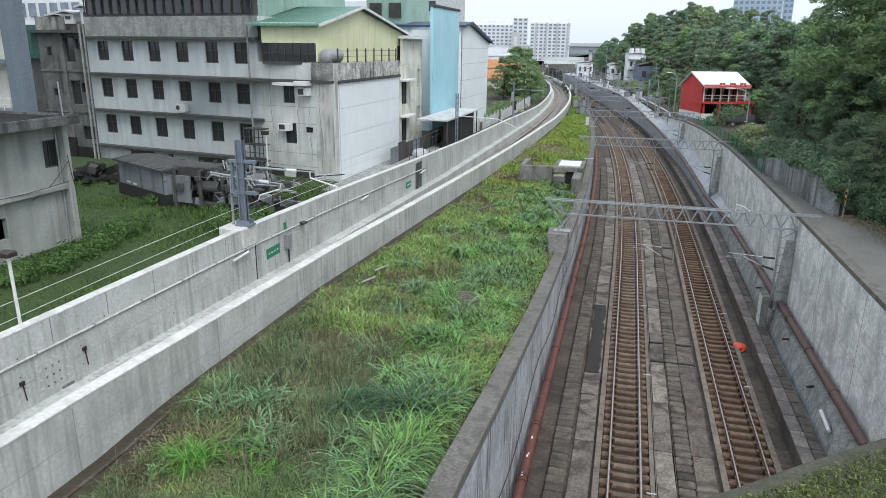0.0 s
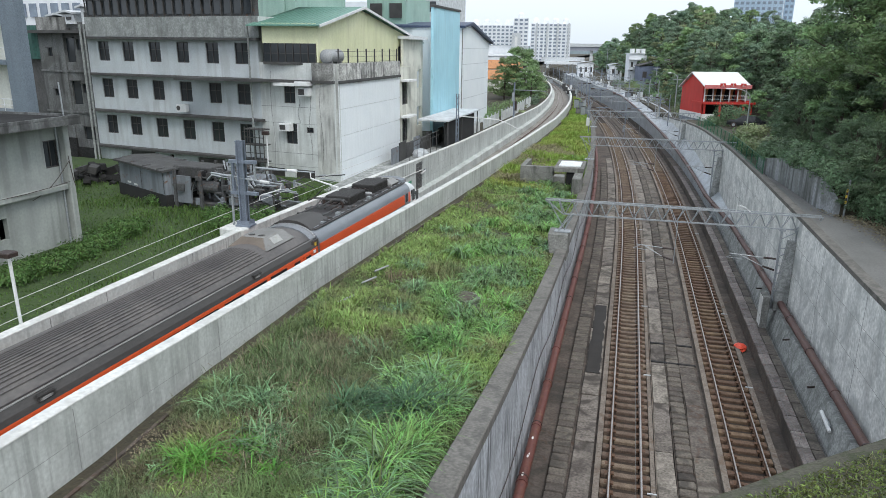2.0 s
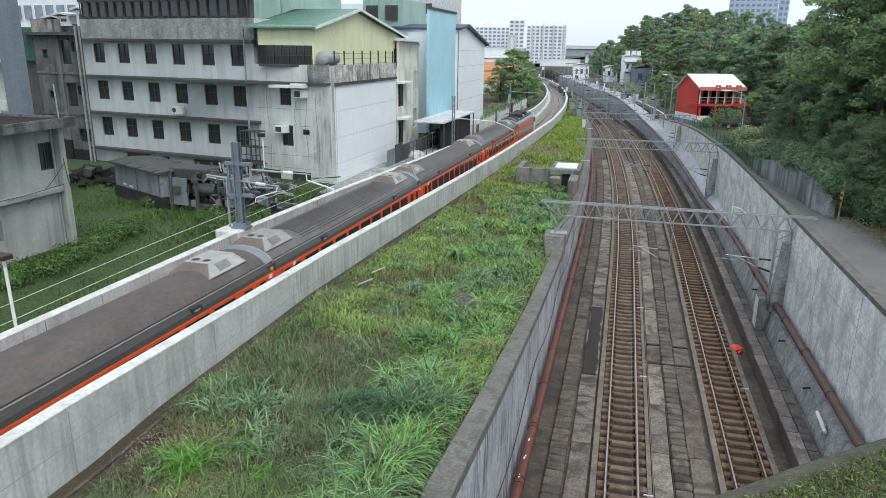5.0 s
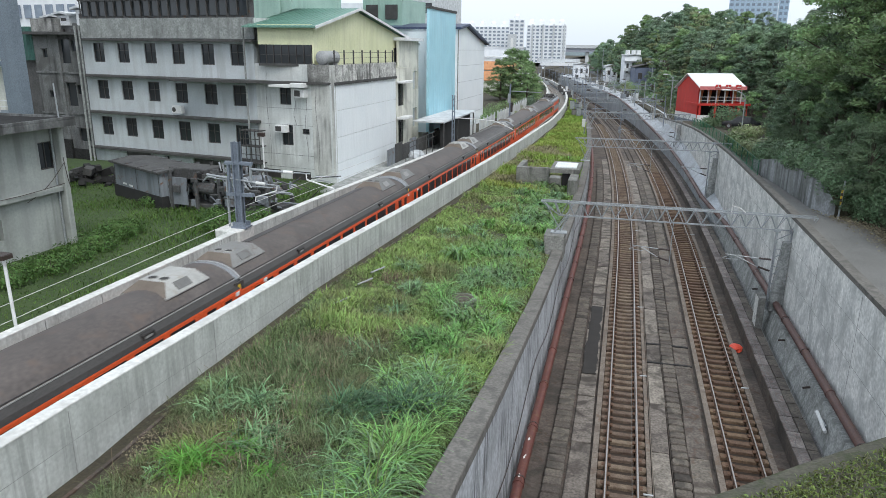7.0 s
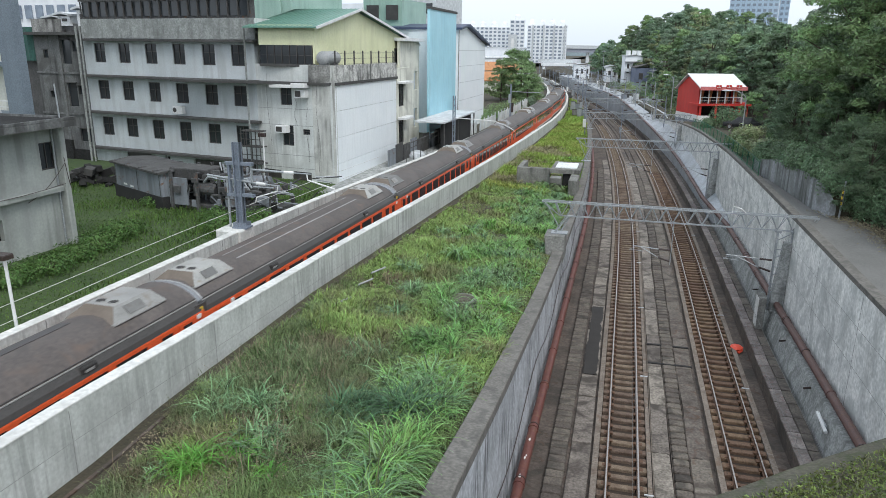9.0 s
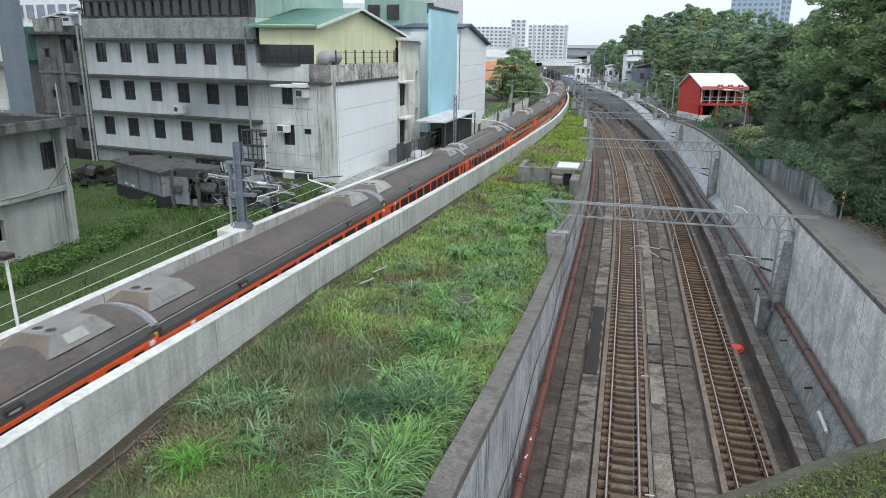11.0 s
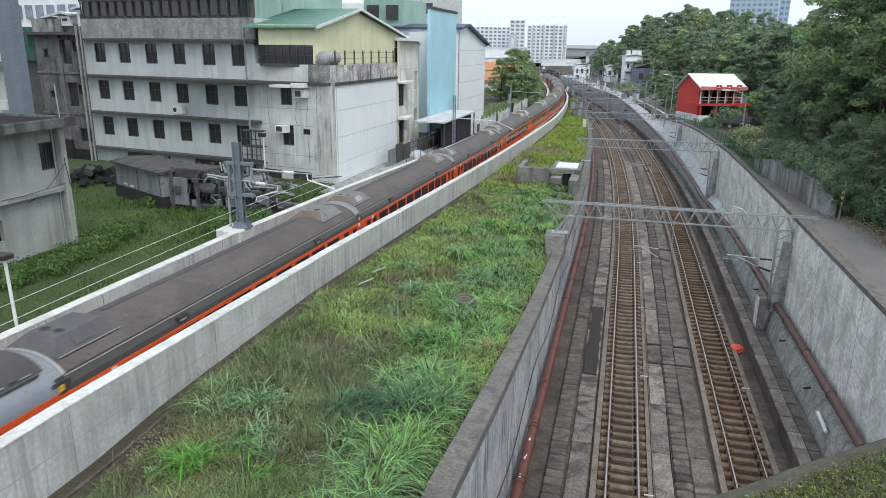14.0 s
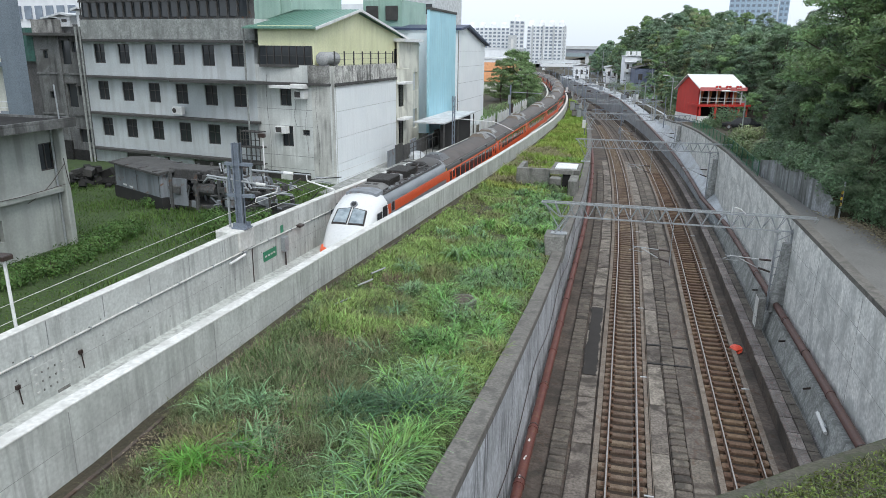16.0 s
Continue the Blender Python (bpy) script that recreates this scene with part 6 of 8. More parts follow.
def gantry(y, detailed):
    c = cut_dx(y)
    m = Matrix.Translation((c, y, 0)) @ Matrix.Rotation(-math.atan(cut_dx(y + .5) - cut_dx(y - .5)), 4, "Z")
    s = thing("portal_gantry", m, "galvanised lattice gantry spanning both tracks", "gantry", "overhead-line gantries")
    part("girder", truss((-4.1, 0, 6.6), (10.05, 0, 6.6), .78, .42), M["steel"], s, "zig-zag lattice girder")
    top = cut_top(y) + .85
    part("left_post", Mesh().bar((-3.3, -.2, top), (-2.6, -.1, 5.85), .06).bar((-3.0, .2, top), (-2.5, .1, 5.85), .06).bar((-3.9, 0, 6.5), (-3.0, 0, top + .2), .05).bar((-3.35, 0, top), (-2.3, 0, 6.5), .05).box(-3.5, -.3, top, -2.6, .3, top + .05), M["steel"], s, "short splayed lattice foot")
    for x in (8.25, 8.98):
        part("right_post", Mesh().bar((x, 0, 1.4), (x, 0, 5.85), .1).box(x - .15, -.15, 5.72, x + .15, .15, 5.84), M["steel"], s)
    g = Mesh()
    for i in range(8):
        z = 1.9 + i * .48
        g.bar((8.25, 0, z), (8.98, 0, z + (.45 if i % 2 else -.0)), .04)
    part("lacing", g, M["steel"], s)
    part("concrete_pier", Mesh().loft([[(8.3, -.3, 1.4), (8.98, -.3, 1.4), (8.98, .35, 1.4), (8.3, .35, 1.4)], [(8.62, -.18, 5.2), (8.98, -.18, 5.2), (8.98, .2, 5.2), (8.62, .2, 5.2)]]), M["plinth"], s, "grey concrete buttress behind the post")
    cantilever(s, 8.15, 0, 4.2, -1, 2.3)
    part("dropper", Mesh().rod((3.05, 0, 5.85), (3.05, 0, 3.45), .02, 6), M["steel"], s, "thin hanging steel dropper")
    cantilever(s, 3.0, 0, 4.3, -1, 2.0)
    if detailed:
        part("flood_lamp", Mesh().box(9.7, -.2, 5.35, 10.25, .15, 5.5, bev=.03).bar((9.6, 0, 5.75), (10.3, -.1, 5.4), .05), M["white"], s, "small white lamp bracket")
        part("bird_hook", Mesh().path([(5.9, 0, 6.6), (5.9, 0, 6.95), (6.3, 0, 6.85), (6.6, 0, 6.62)], .025, 6), M["white"], s)
        part("cable_coil", Mesh().path([(9.1, -.1, 5.7), (9.25, -.15, 4.4), (9.12, -.15, 3.2), (9.2, -.15, 2.0)], .03, 6), M["insul"], s, "black cable down the wall")


for i, y in enumerate((38.5, 68.5, 98.5, 128.5, 159, 190, 222)):
    gantry(y, i == 0)


def overhead_wires():
    for o in (.96, 5.46):
        w = thing("overhead_line", Matrix(), "thin catenary and contact wire above the track", "overhead wire", "overhead lines")
        ys = (8, 38.5, 68.5, 98.5, 128.5, 159, 190, 222)
        for a, b in zip(ys, ys[1:]):
            n = 8
            cat = [(cut_dx(a) + o + (cut_dx(b) - cut_dx(a)) * k / n, a + (b - a) * k / n, 5.6 - .55 * 4 * (k / n) * (1 - k / n)) for k in range(n + 1)]
            con = [(p[0], p[1], 4.05) for p in cat]
            part("messenger_wire", Mesh().path(cat, .006, 4), M["wire"], w)
            part("contact_wire", Mesh().path(con, .006, 4), M["wire"], w)
            for p, q in list(zip(cat, con))[1:-1:2]:
                part("hanger", Mesh().rod(p, q, .004, 4), M["wire"], w)


overhead_wires()


def trough_mast():
    m = pose(-16.85, 28.1, 6.6)
    s = thing("catenary_mast", m, "blue-grey steel catenary mast on a white footing at the trough wall", "mast")
    part("footing", Mesh().box(-.95, -.75, -.9, .32, .6, .02, bev=.06), M["coping"], s, "white concrete footing")
    part("column", Mesh().box(-.17, -.04, 0, .17, .04, 3.98).box(-.17, -.16, 0, -.12, .16, 3.98).box(.12, -.16, 0, .17, .16, 3.98), M["steel_blue"], s, "blue-grey steel column")
    part("base_plate", Mesh().box(-.35, -.3, .02, .4, .3, .1).box(-.3, -.25, .1, .35, -.2, .3).box(-.3, .2, .1, .35, .25, .3), M["steel_blue"], s)
    part("side_post", Mesh().box(-.62, -.05, 0.02, -.55, .05, 2.3), M["steel"], s)
    part("side_post", Mesh().box(-.5, -.08, 1.5, -.4, .08, 3.0), M["steel_blue"], s)
    for z in (1.5, 2.95):
        part("crossbar", Mesh().box(-.6, -.1, z, .75, .1, z + .14), M["steel_blue"], s)
    part("upright", Mesh().box(.62, -.05, 2.2, .7, .05, 3.0), M["steel"], s)
    a = part("arm", Mesh().rod((.65, 0, 2.78), (2.4, 0, 2.74), .05, 8).rod((2.4, 0, 2.74), (3.6, 0, 2.72), .03, 8), M["steel"], s, "horizontal pale steel arm")
    part("insulator", Mesh().rod((2.3, 0, 2.74), (2.75, 0, 2.73), .075, 10), M["white"], a, "white insulator")
    part("steady_arm", Mesh().path([(3.4, 0, 2.72), (3.42, 0, 2.45), (4.7, 0, 2.12), (4.72, 0, 1.98)], .035, 6), M["white"], a, "white steady arm")
    b = part("arm", Mesh().rod((-1.6, 0, 2.42), (1.0, 0, 2.15), .05, 8).rod((1.0, 0, 2.15), (2.05, 0, 2.1), .03, 8), M["steel"], s, "lower pale steel arm")
    part("insulator", Mesh().rod((.9, 0, 2.16), (1.35, 0, 2.13), .075, 10), M["white"], b, "white insulator")
    part("steady_arm", Mesh().path([(1.95, 0, 2.1), (1.9, 0, 1.85), (.85, 0, 1.5), (.8, 0, 1.3)], .03, 6), M["white"], b)
    m = pose(-16.75, 69.5, 5.2)
    s = thing("catenary_mast", m, "dark blue-grey mast at the trough wall", "mast")
    part("column", Mesh().box(-.16, -.06, 0, -.06, .06, 5.0).box(.06, -.06, 0, .16, .06, 5.0), M["steel_blue"], s)
    for i in range(8):
        part("lacing", Mesh().bar((-.1, 0, .2 + i * .6), (.1, 0, .6 + i * .6), .05), M["steel_blue"], s)
    part("arm", Mesh().rod((0, 0, 2.8), (4.2, 0, 2.6), .05, 6).path([(4.2, 0, 2.6), (5.3, 0, 2.2), (6.2, -.2, 1.8)], .04, 6), M["white"], s)
    m = pose(trough_x(100) - 2.45, 100, 5.0)
    s = thing("catenary_mast", m, "dark mast with a box at the trough wall", "mast")
    part("column", Mesh().bar((0, 0, -.5), (0, 0, 5.0), .2), M["steel_blue"], s)
    part("box", Mesh().box(-.3, -.2, 2.4, .1, .2, 3.6, bev=.03), M["steel"], s)
    part("arm", Mesh().rod((0, 0, 4.0), (4.5, 0, 3.9), .05, 6), M["steel"], s)


trough_mast()


def yard_masts():
    """The thicket of masts, signals and relay boxes where the line runs out of the cutting."""
    rnd = random.Random(31)
    for o, y0, step, h in ((-3.7, 100, 21, 6.6), (3.2, 128, 27, 6.4), (8.2, 112, 15, 6.2), (11.4, 150, 25, 6.6)):
        y = y0
        while y < 330:
            z = 3.4 if o < -3 else (-.3 if o < 6 else apron_z(y) - .1)
            m = pose(cut_dx(y) + o, y, z)
            hh = h + rnd.uniform(-1, .8) - max(z, 0) * .4
            p = thing("catenary_mast", m, "slim grey steel mast with bracket arms beside the line", "mast", "line-side masts")
            part("column", Mesh().bar((0, 0, -.3), (0, 0, hh), .13, .13), M["steel_blue" if rnd.random() < .75 else "steel"], p)
            side = 1 if o < 4 else -1
            part("arm", Mesh().bar((0, 0, hh - .8), (side * 2.6, 0, hh - .7), .09).bar((0, 0, hh - 1.9), (side * 2.2, 0, hh - .75), .07), M["steel_blue"], p)
            part("insulator", Mesh().rod((side * .2, 0, hh - .8), (side * .8, 0, hh - .78), .12, 6), M["insul"], p)
            if rnd.random() < .6:
                part("box", Mesh().box(-.35, -.3, 1.0, .1, -.1, 2.1, bev=.03), M[rnd.choice(("steel", "junkgrey", "white"))], p, "small equipment box")
            y += step * rnd.uniform(.75, 1.2)
    for i in range(26):
        y = rnd.uniform(120, 300)
        o = rnd.choice((rnd.uniform(7.4, 12.5), rnd.uniform(-5.5, -3.6)))
        z = 3.3 if o < 0 else apron_z(y) - .05
        w, d, hh = rnd.uniform(.5, 1.4), rnd.uniform(.4, .9), rnd.uniform(.8, 1.9)
        b = thing("relay_box", pose(cut_dx(y) + o, y, z, 0, 0, 9), "weathered grey line-side relay box", "box", "line-side boxes")
        part("case", Mesh().box(-w / 2, 0, 0, w / 2, d, hh, bev=.05), M[rnd.choice(("junkgrey", "ledge", "steel", "haze_grey", "old_concrete"))], b)
        part("lid", Mesh().box(-w / 2 - .06, -.06, hh, w / 2 + .06, d + .06, hh + .08), M["ledge"], b)


yard_masts()


def side_wires():
    w = thing("side_wire", Matrix(), "two pale wires strung beside the trough wall", "wire")
    for z in (7.2, 6.66):
        pts = [(-17.75 + .0133 * y, y, z + .12 * math.cos((y - 28) * .14)) for y in span(-6, 48, 3)]
        part("strand", Mesh().path(pts, .011, 5), M["coping"], w)
    p = thing("lamp_post", pose(-17.4, 15.85, 6.2), "slim white post with a dark floodlight", "lamp post")
    part("pole", Mesh().rod((0, 0, -1.5), (-.06, 0, 2.4), .05, 8), M["white"], p)
    part("head", Mesh().box(-.35, -.2, 2.4, .12, .2, 2.55, bev=.03), M["insul"], p)
    p = thing("lamp_post", pose(-22.6, 41.0, 4.6), "slim white post with a dark lamp head", "lamp post")
    part("pole", Mesh().rod((0, 0, 0), (0, 0, 4.6), .045, 8), M["white"], p)
    part("head", Mesh().box(-.3, -.15, 4.5, .15, .15, 4.75, bev=.03), M["insul"], p)


side_wires()


def wall_fittings():
    X = lambda y: trough_x(y) - 2.25
    c = thing("conduit", Matrix(), "pale conduit pipe clipped along the trough wall", "pipe")
    part("tube", Mesh().path([(X(y) + .05, y, far_top(y) - .96) for y in span(4, 55, 3)], .035, 6), M["coping"], c)
    for y in span(6, 54, 2.4):
        part("clip", Mesh().box(X(y), y - .03, far_top(y) - 1.02, X(y) + .09, y + .03, far_top(y) - .9), M["steel"], c)
    for y in (26.9, 42.0, 55.0):
        l = thing("tube_lamp", pose(X(y), y, far_top(y) - 1.15), "white fluorescent tube lamp on the trough wall", "lamp", "wall lamps")
        part("bracket", Mesh().box(.0, .7, .02, .16, .95, .16), M["steel"], l)
        part("tube", Mesh().rod((.16, -.55, -.02), (.16, .75, .04), .06, 8), M["white"], l)
    for y, k in ((29.5, 1.32), (51.2, 1.2)):
        s = thing("exit_sign", pose(X(y), y, far_top(y) - 2.0), "small green direction sign on the trough wall", "sign", "green signs")
        part("plate", Mesh().box(0, 0, 0, .03, k, .5), M["green_sign"], s)
        for i in range(4):
            part("mark", Mesh().box(.03, .14 + i * .28, .2, .034, .32 + i * .28, .29), M["coping"], s)
    b = thing("junction_box", pose(X(31.3), 31.3, far_top(31) - 1.9), "grey electrical box on the trough wall", "box")
    part("case", Mesh().box(0, 0, 0, .25, .42, .75, bev=.02), M["steel"], b)
    part("conduit", Mesh().rod((.1, .3, 0), (.1, .3, -1.2), .04, 6), M["insul"], b)
    part("tag", Mesh().box(0, .05, .95, .03, .32, 1.35), M["green_sign"], b)
    b = thing("black_lamp", pose(X(33), 33.0, far_top(33) - 1.0), "small black lamp on the trough wall", "lamp")
    part("head", Mesh().box(0, 0, 0, .3, .5, .12, bev=.03), M["insul"], b)
    p = thing("wiring_board", pose(X(15.5), 15.5, 4.2), "pale panel with rows of small fittings on the trough wall", "panel")
    part("plate", Mesh().box(0, 0, 0, .02, 1.35, 1.05, bev=.006), M["concrete"], p)
    for i in range(3):
        for j in range(5):
            part("fitting", Mesh().box(.02, .1 + j * .26, .2 + i * .3, .05, (.2 if j in (0, 4) else .14) + j * .26, .26 + i * .3), M["coping" if j in (0, 4) else "old_concrete"], p)
    part("small_plate", Mesh().box(0, .9, -.75, .03, 1.4, -.05), M["old_concrete"], p)
    for y, z in ((14.9, 4.9), (17.4, 4.95)):
        q = thing("wall_socket", pose(X(y), y, z), "dark socket with a short cable", "socket")
        part("case", Mesh().box(0, 0, 0, .08, .14, .12), M["insul"], q)
        part("cable", Mesh().rod((.03, .1, 0), (.03, .16, -.55), .02, 5), M["insul"], q)
    # grilles and vents on the older stretch
    v = thing("wall_grille", pose(X(53.6), 53.6, 3.1), "tall dark wire grille against the wall", "grille")
    for i in range(8):
        part("bar", Mesh().box(.02, i * .22, 0, .06, .04 + i * .22, 2.5), M["junk"], v)
    for i in range(6):
        part("cross_bar", Mesh().box(.03, 0, .1 + i * .45, .07, 1.6, .14 + i * .45), M["junk"], v)
    d = thing("downpipe", pose(trough_x(25.5) - 2.2, 25.5, 3.4), "dark rubber downpipe on the trough wall", "pipe")
    part("tube", Mesh().rod((0, 3.0, 0), (0, 3.0, 3.0), .03, 6), M["insul"], d)


wall_fittings()


def cutting_fittings():
    t = thing("cabinet", pose(7.72, 37.9, .46), "narrow grey-white cabinet beside the walkway", "cabinet")
    part("case", Mesh().box(0, 0, 0, .35, .9, 1.75, bev=.02), M["old_concrete"], t)
    part("door", Mesh().box(-.02, .05, .1, -.002, .85, 1.7), M["coping"], t, "pale metal door")
    l = thing("tube_lamp", pose(8.24, 26.0, .85), "white tube lamp fixed on the plinth", "lamp")
    part("tube", Mesh().rod((0, 0, .25), (0, 1.3, .4), .07, 8), M["white"], l)
    part("bracket", Mesh().box(.02, .3, .1, .1, .9, .35), M["steel"], l)
    v = thing("plastic_cover", pose(6.62, 36.4, -.28), "crumpled orange-red plastic cover lying on the bed", "cover")
    part("sheet", Mesh().blob((0, 0, .12), .33, .5, .16, 6, 10, .25, 3), M["vest"], v)
    for i, y in enumerate((34.6, 29.5, 42.4)):
        k = thing("cable_stub", pose(8.4, y, 1.25), "short black hanging bracket on the plinth", "bracket", "plinth brackets")
        part("arm", Mesh().rod((.1, 0, 0), (-.25, -.25, .05), .05, 6), M["insul"], k)
    c = thing("track_crossing", pose(0, 34.5, 0), "pair of dark cable trenches between the tracks", "trench")
    # solid black strips give the two gaps their dark depth
    for y in (-1.2, 1.15):
        part("trench", Mesh().box(2.06, y - .07, -.2, 4.2, y + .07, -.125), M["void"], c)
    for tr_o in (.96, 5.46):
        for y in span(22, 60, 9.4):
            b = thing("rail_bond", pose(tr_o + .8, y, -.15), "small pale bond plate beside the rail", "plate", "bond plates")
            part("strip", Mesh().box(-.05, -.03, .04, .28, .03, .08), M["haze_grey"], b)
    # white guard strip beside the first track
    s = thing("guard_strip", Matrix(), "thin pale strip along the slab edge", "strip")
    part("strip", Mesh().loft(sweep([(2.01, -.2), (2.04, -.2), (2.04, -.1), (2.01, -.1)], cut_dx, span(10, 60, 3))), M["old_concrete"], s)
    # dark sump beside the first track
    p = thing("sump", pose(-.62, 36, -.17), "long dark wet sump in the bed", "sump")
    rnd = random.Random(8)
    part("water", Mesh().loft([[(-.4 + rnd.uniform(0, .18), y, z) for z in (0, .012)][::1] + [(.36 - rnd.uniform(0, .2), y, z) for z in (.012, 0)] for y in span(-4.8, 4.6, .55)]), mat("wet_grime", (.014, .012, .011), (.035, .03, .027), .75, 1.5, 9, .1), p)


cutting_fittings()


def inlet_block():
    b = thing("concrete_inlet", pose(0, 0, 0), "concrete inlet chamber on the verge with a white lid", "chamber")
    part("wall", Mesh().box(-8.5, 58.4, 2.4, -5.7, 58.85, 5.15, bev=.03), M["old_concrete"], b, "stained concrete wall")
    part("side_wall", Mesh().box(-8.5, 58.85, 2.4, -8.1, 62.5, 5.15), M["old_concrete"], b)
    part("roof", Mesh().box(-5.65, 58.0, 4.85, -3.2, 62.4, 5.2, bev=.04), M["old_concrete"], b)
    part("lid", Mesh().box(-5.3, 58.6, 5.21, -3.5, 61.2, 5.3, bev=.03), M["roofwhite"], b, "white sheet lid")
    part("pier", Mesh().box(-5.5, 56.2, 2.2, -4.6, 57.4, 4.75, bev=.05), M["old_concrete"], b)
    part("pier", Mesh().box(-3.9, 55.0, 2.2, -3.2, 58.0, 4.85, bev=.05), M["old_concrete"], b)
    # black plate stands for the shade in the chamber's opening
    part("opening", Mesh().box(-4.6, 58.2, 2.6, -3.9, 58.3, 4.8), M["void"], b)
    m = thing("manhole_cover", pose(-5.95, 26.7, 4.62), "round dark concrete manhole sunk in the grass", "manhole")
    part("ring", Mesh().rod((0, 0, -.2), (0, 0, .12), .62, 20), M["old_concrete"], m)
    part("lid", Mesh().rod((0, 0, .12), (0, 0, .17), .5, 20, .4), M["dark_concrete"], m)
    q = thing("gantry_block", pose(-3.05, 38.5, 0), "flared concrete block on the wall top under the gantry", "block")
    part("block", Mesh().loft([[(-.55, -1.1, 3.4), (.36, -1.1, 3.4), (.36, .9, 3.4), (-.55, .9, 3.4)], [(-.75, -.8, cut_top(38.5) + .83), (.36, -.8, cut_top(38.5) + .83), (.36, .8, cut_top(38.5) + .83), (-.75, .8, cut_top(38.5) + .83)]]), M["old_concrete"], q)
    for y0, n in ((24.0, 1), (26.6, 2)):
        for k in range(n):
            d = thing("fallen_pipe", pose(-10.2 - .02 * k, y0 + k * 1.7, verge_left(y0) + .14, 0, 0, -18), "short white pipe lying in the grass", "pipe", "fallen pipes")
            part("tube", Mesh().rod((0, -.5, 0), (0, .5, 0), .04, 8), M["rim"], d)


inlet_block()

# ---- distance ----
def far_block(name, m, w, d, h, rows, cols, wall, glass_, label, roofs=0, inset=.1):
    b = thing(name, m, label, "building")
    part("wall", Mesh().box(-w / 2, 0, 0, w / 2, d, h), wall, b)
    fw, fh = w / cols, h / rows
    for r in range(rows):
        for c in range(cols):
            x, z = -w / 2 + c * fw, r * fh
            part("window", Mesh().box(x + fw * .2, -.25, z + fh * .3, x + fw * .8, -.05, z + fh * .8), glass_, b)
    for i in range(roofs):
        x = -w / 2 + (i + .5) * w / roofs
        part("roof_house", Mesh().loft([[(x - 2.6, 1, h), (x + 2.6, 1, h), (x + 2.6, 6, h), (x - 2.6, 6, h)], [(x - 2.2, 1.5, h + 3), (x + 2.2, 1.5, h + 3), (x + 2.2, 5.5, h + 3), (x - 2.2, 5.5, h + 3)], [(x - .8, 2.5, h + 4.6), (x + .8, 2.5, h + 4.6), (x + .8, 4.5, h + 4.6), (x - .8, 4.5, h + 4.6)]]), wall, b)
    return b


def turned(x, y, z, a):
    return pose(x, y, z, 0, 0, a)


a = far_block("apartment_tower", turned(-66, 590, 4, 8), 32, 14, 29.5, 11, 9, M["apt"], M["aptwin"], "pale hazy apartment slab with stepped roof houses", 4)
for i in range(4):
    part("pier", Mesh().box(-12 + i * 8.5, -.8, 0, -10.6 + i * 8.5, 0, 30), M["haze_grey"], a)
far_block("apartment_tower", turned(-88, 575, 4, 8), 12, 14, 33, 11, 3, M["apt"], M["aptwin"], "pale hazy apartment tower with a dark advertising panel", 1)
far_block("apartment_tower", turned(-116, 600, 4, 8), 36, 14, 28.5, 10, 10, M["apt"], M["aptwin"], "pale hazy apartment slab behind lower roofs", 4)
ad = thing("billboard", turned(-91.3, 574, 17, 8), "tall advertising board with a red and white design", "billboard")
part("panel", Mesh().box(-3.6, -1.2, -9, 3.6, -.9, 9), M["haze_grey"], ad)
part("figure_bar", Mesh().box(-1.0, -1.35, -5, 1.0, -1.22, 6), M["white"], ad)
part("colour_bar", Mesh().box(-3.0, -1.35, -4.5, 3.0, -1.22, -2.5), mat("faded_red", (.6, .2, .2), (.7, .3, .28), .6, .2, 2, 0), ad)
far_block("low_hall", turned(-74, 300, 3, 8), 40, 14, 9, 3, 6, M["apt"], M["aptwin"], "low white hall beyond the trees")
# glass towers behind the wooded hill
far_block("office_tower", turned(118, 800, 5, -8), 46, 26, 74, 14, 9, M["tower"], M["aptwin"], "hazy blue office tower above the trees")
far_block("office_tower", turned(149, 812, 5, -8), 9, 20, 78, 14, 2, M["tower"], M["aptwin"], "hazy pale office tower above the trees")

o = thing("road_overpass", turned(-40, 440, 0, 7), "pale concrete footbridge across the railway", "bridge")
part("deck", Mesh().box(-12, 0, 5.2, 9, 3, 6.8), M["apt"], o, "white bridge girder")
part("parapet", Mesh().box(-14, 3, 7.2, 12, 3.3, 9.4), M["haze_grey"], o)
for x in (-11, 7):
    part("pier", Mesh().box(x, .5, -1, x + 1.6, 2.5, 5.2), M["apt"], o)
o = thing("highway_viaduct", turned(-10, 700, 0, 7), "long pale highway viaduct in the haze", "bridge")
part("deck", Mesh().box(-50, 0, 16, 60, 9, 19), M["haze_grey"], o)
# the beam's darker grey is the shade under the deck
part("beam", Mesh().box(-50, 1, 12.5, 60, 8, 16), mat("viaduct_shade", (.26, .28, .34), (.33, .35, .4), .8, .1, 2, 0), o)
for x in (-30, 5, 40):
    part("pier", Mesh().box(x, 3, 0, x + 3, 6, 12.5), M["haze_grey"], o)
rnd = random.Random(17)
crest = [(-420 + i * 7, 20 + 2.2 * math.sin(i * .11) + 1.4 * math.sin(i * .37) + rnd.uniform(-.7, .7)) for i in range(150)]
hill = Mesh().loft([[(x, 1500, 2) for x, z in crest], [(x, 1540, z) for x, z in crest], [(x, 1700, 2) for x, z in crest]], closed=False, caps=False)
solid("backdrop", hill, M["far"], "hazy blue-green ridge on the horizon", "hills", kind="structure")


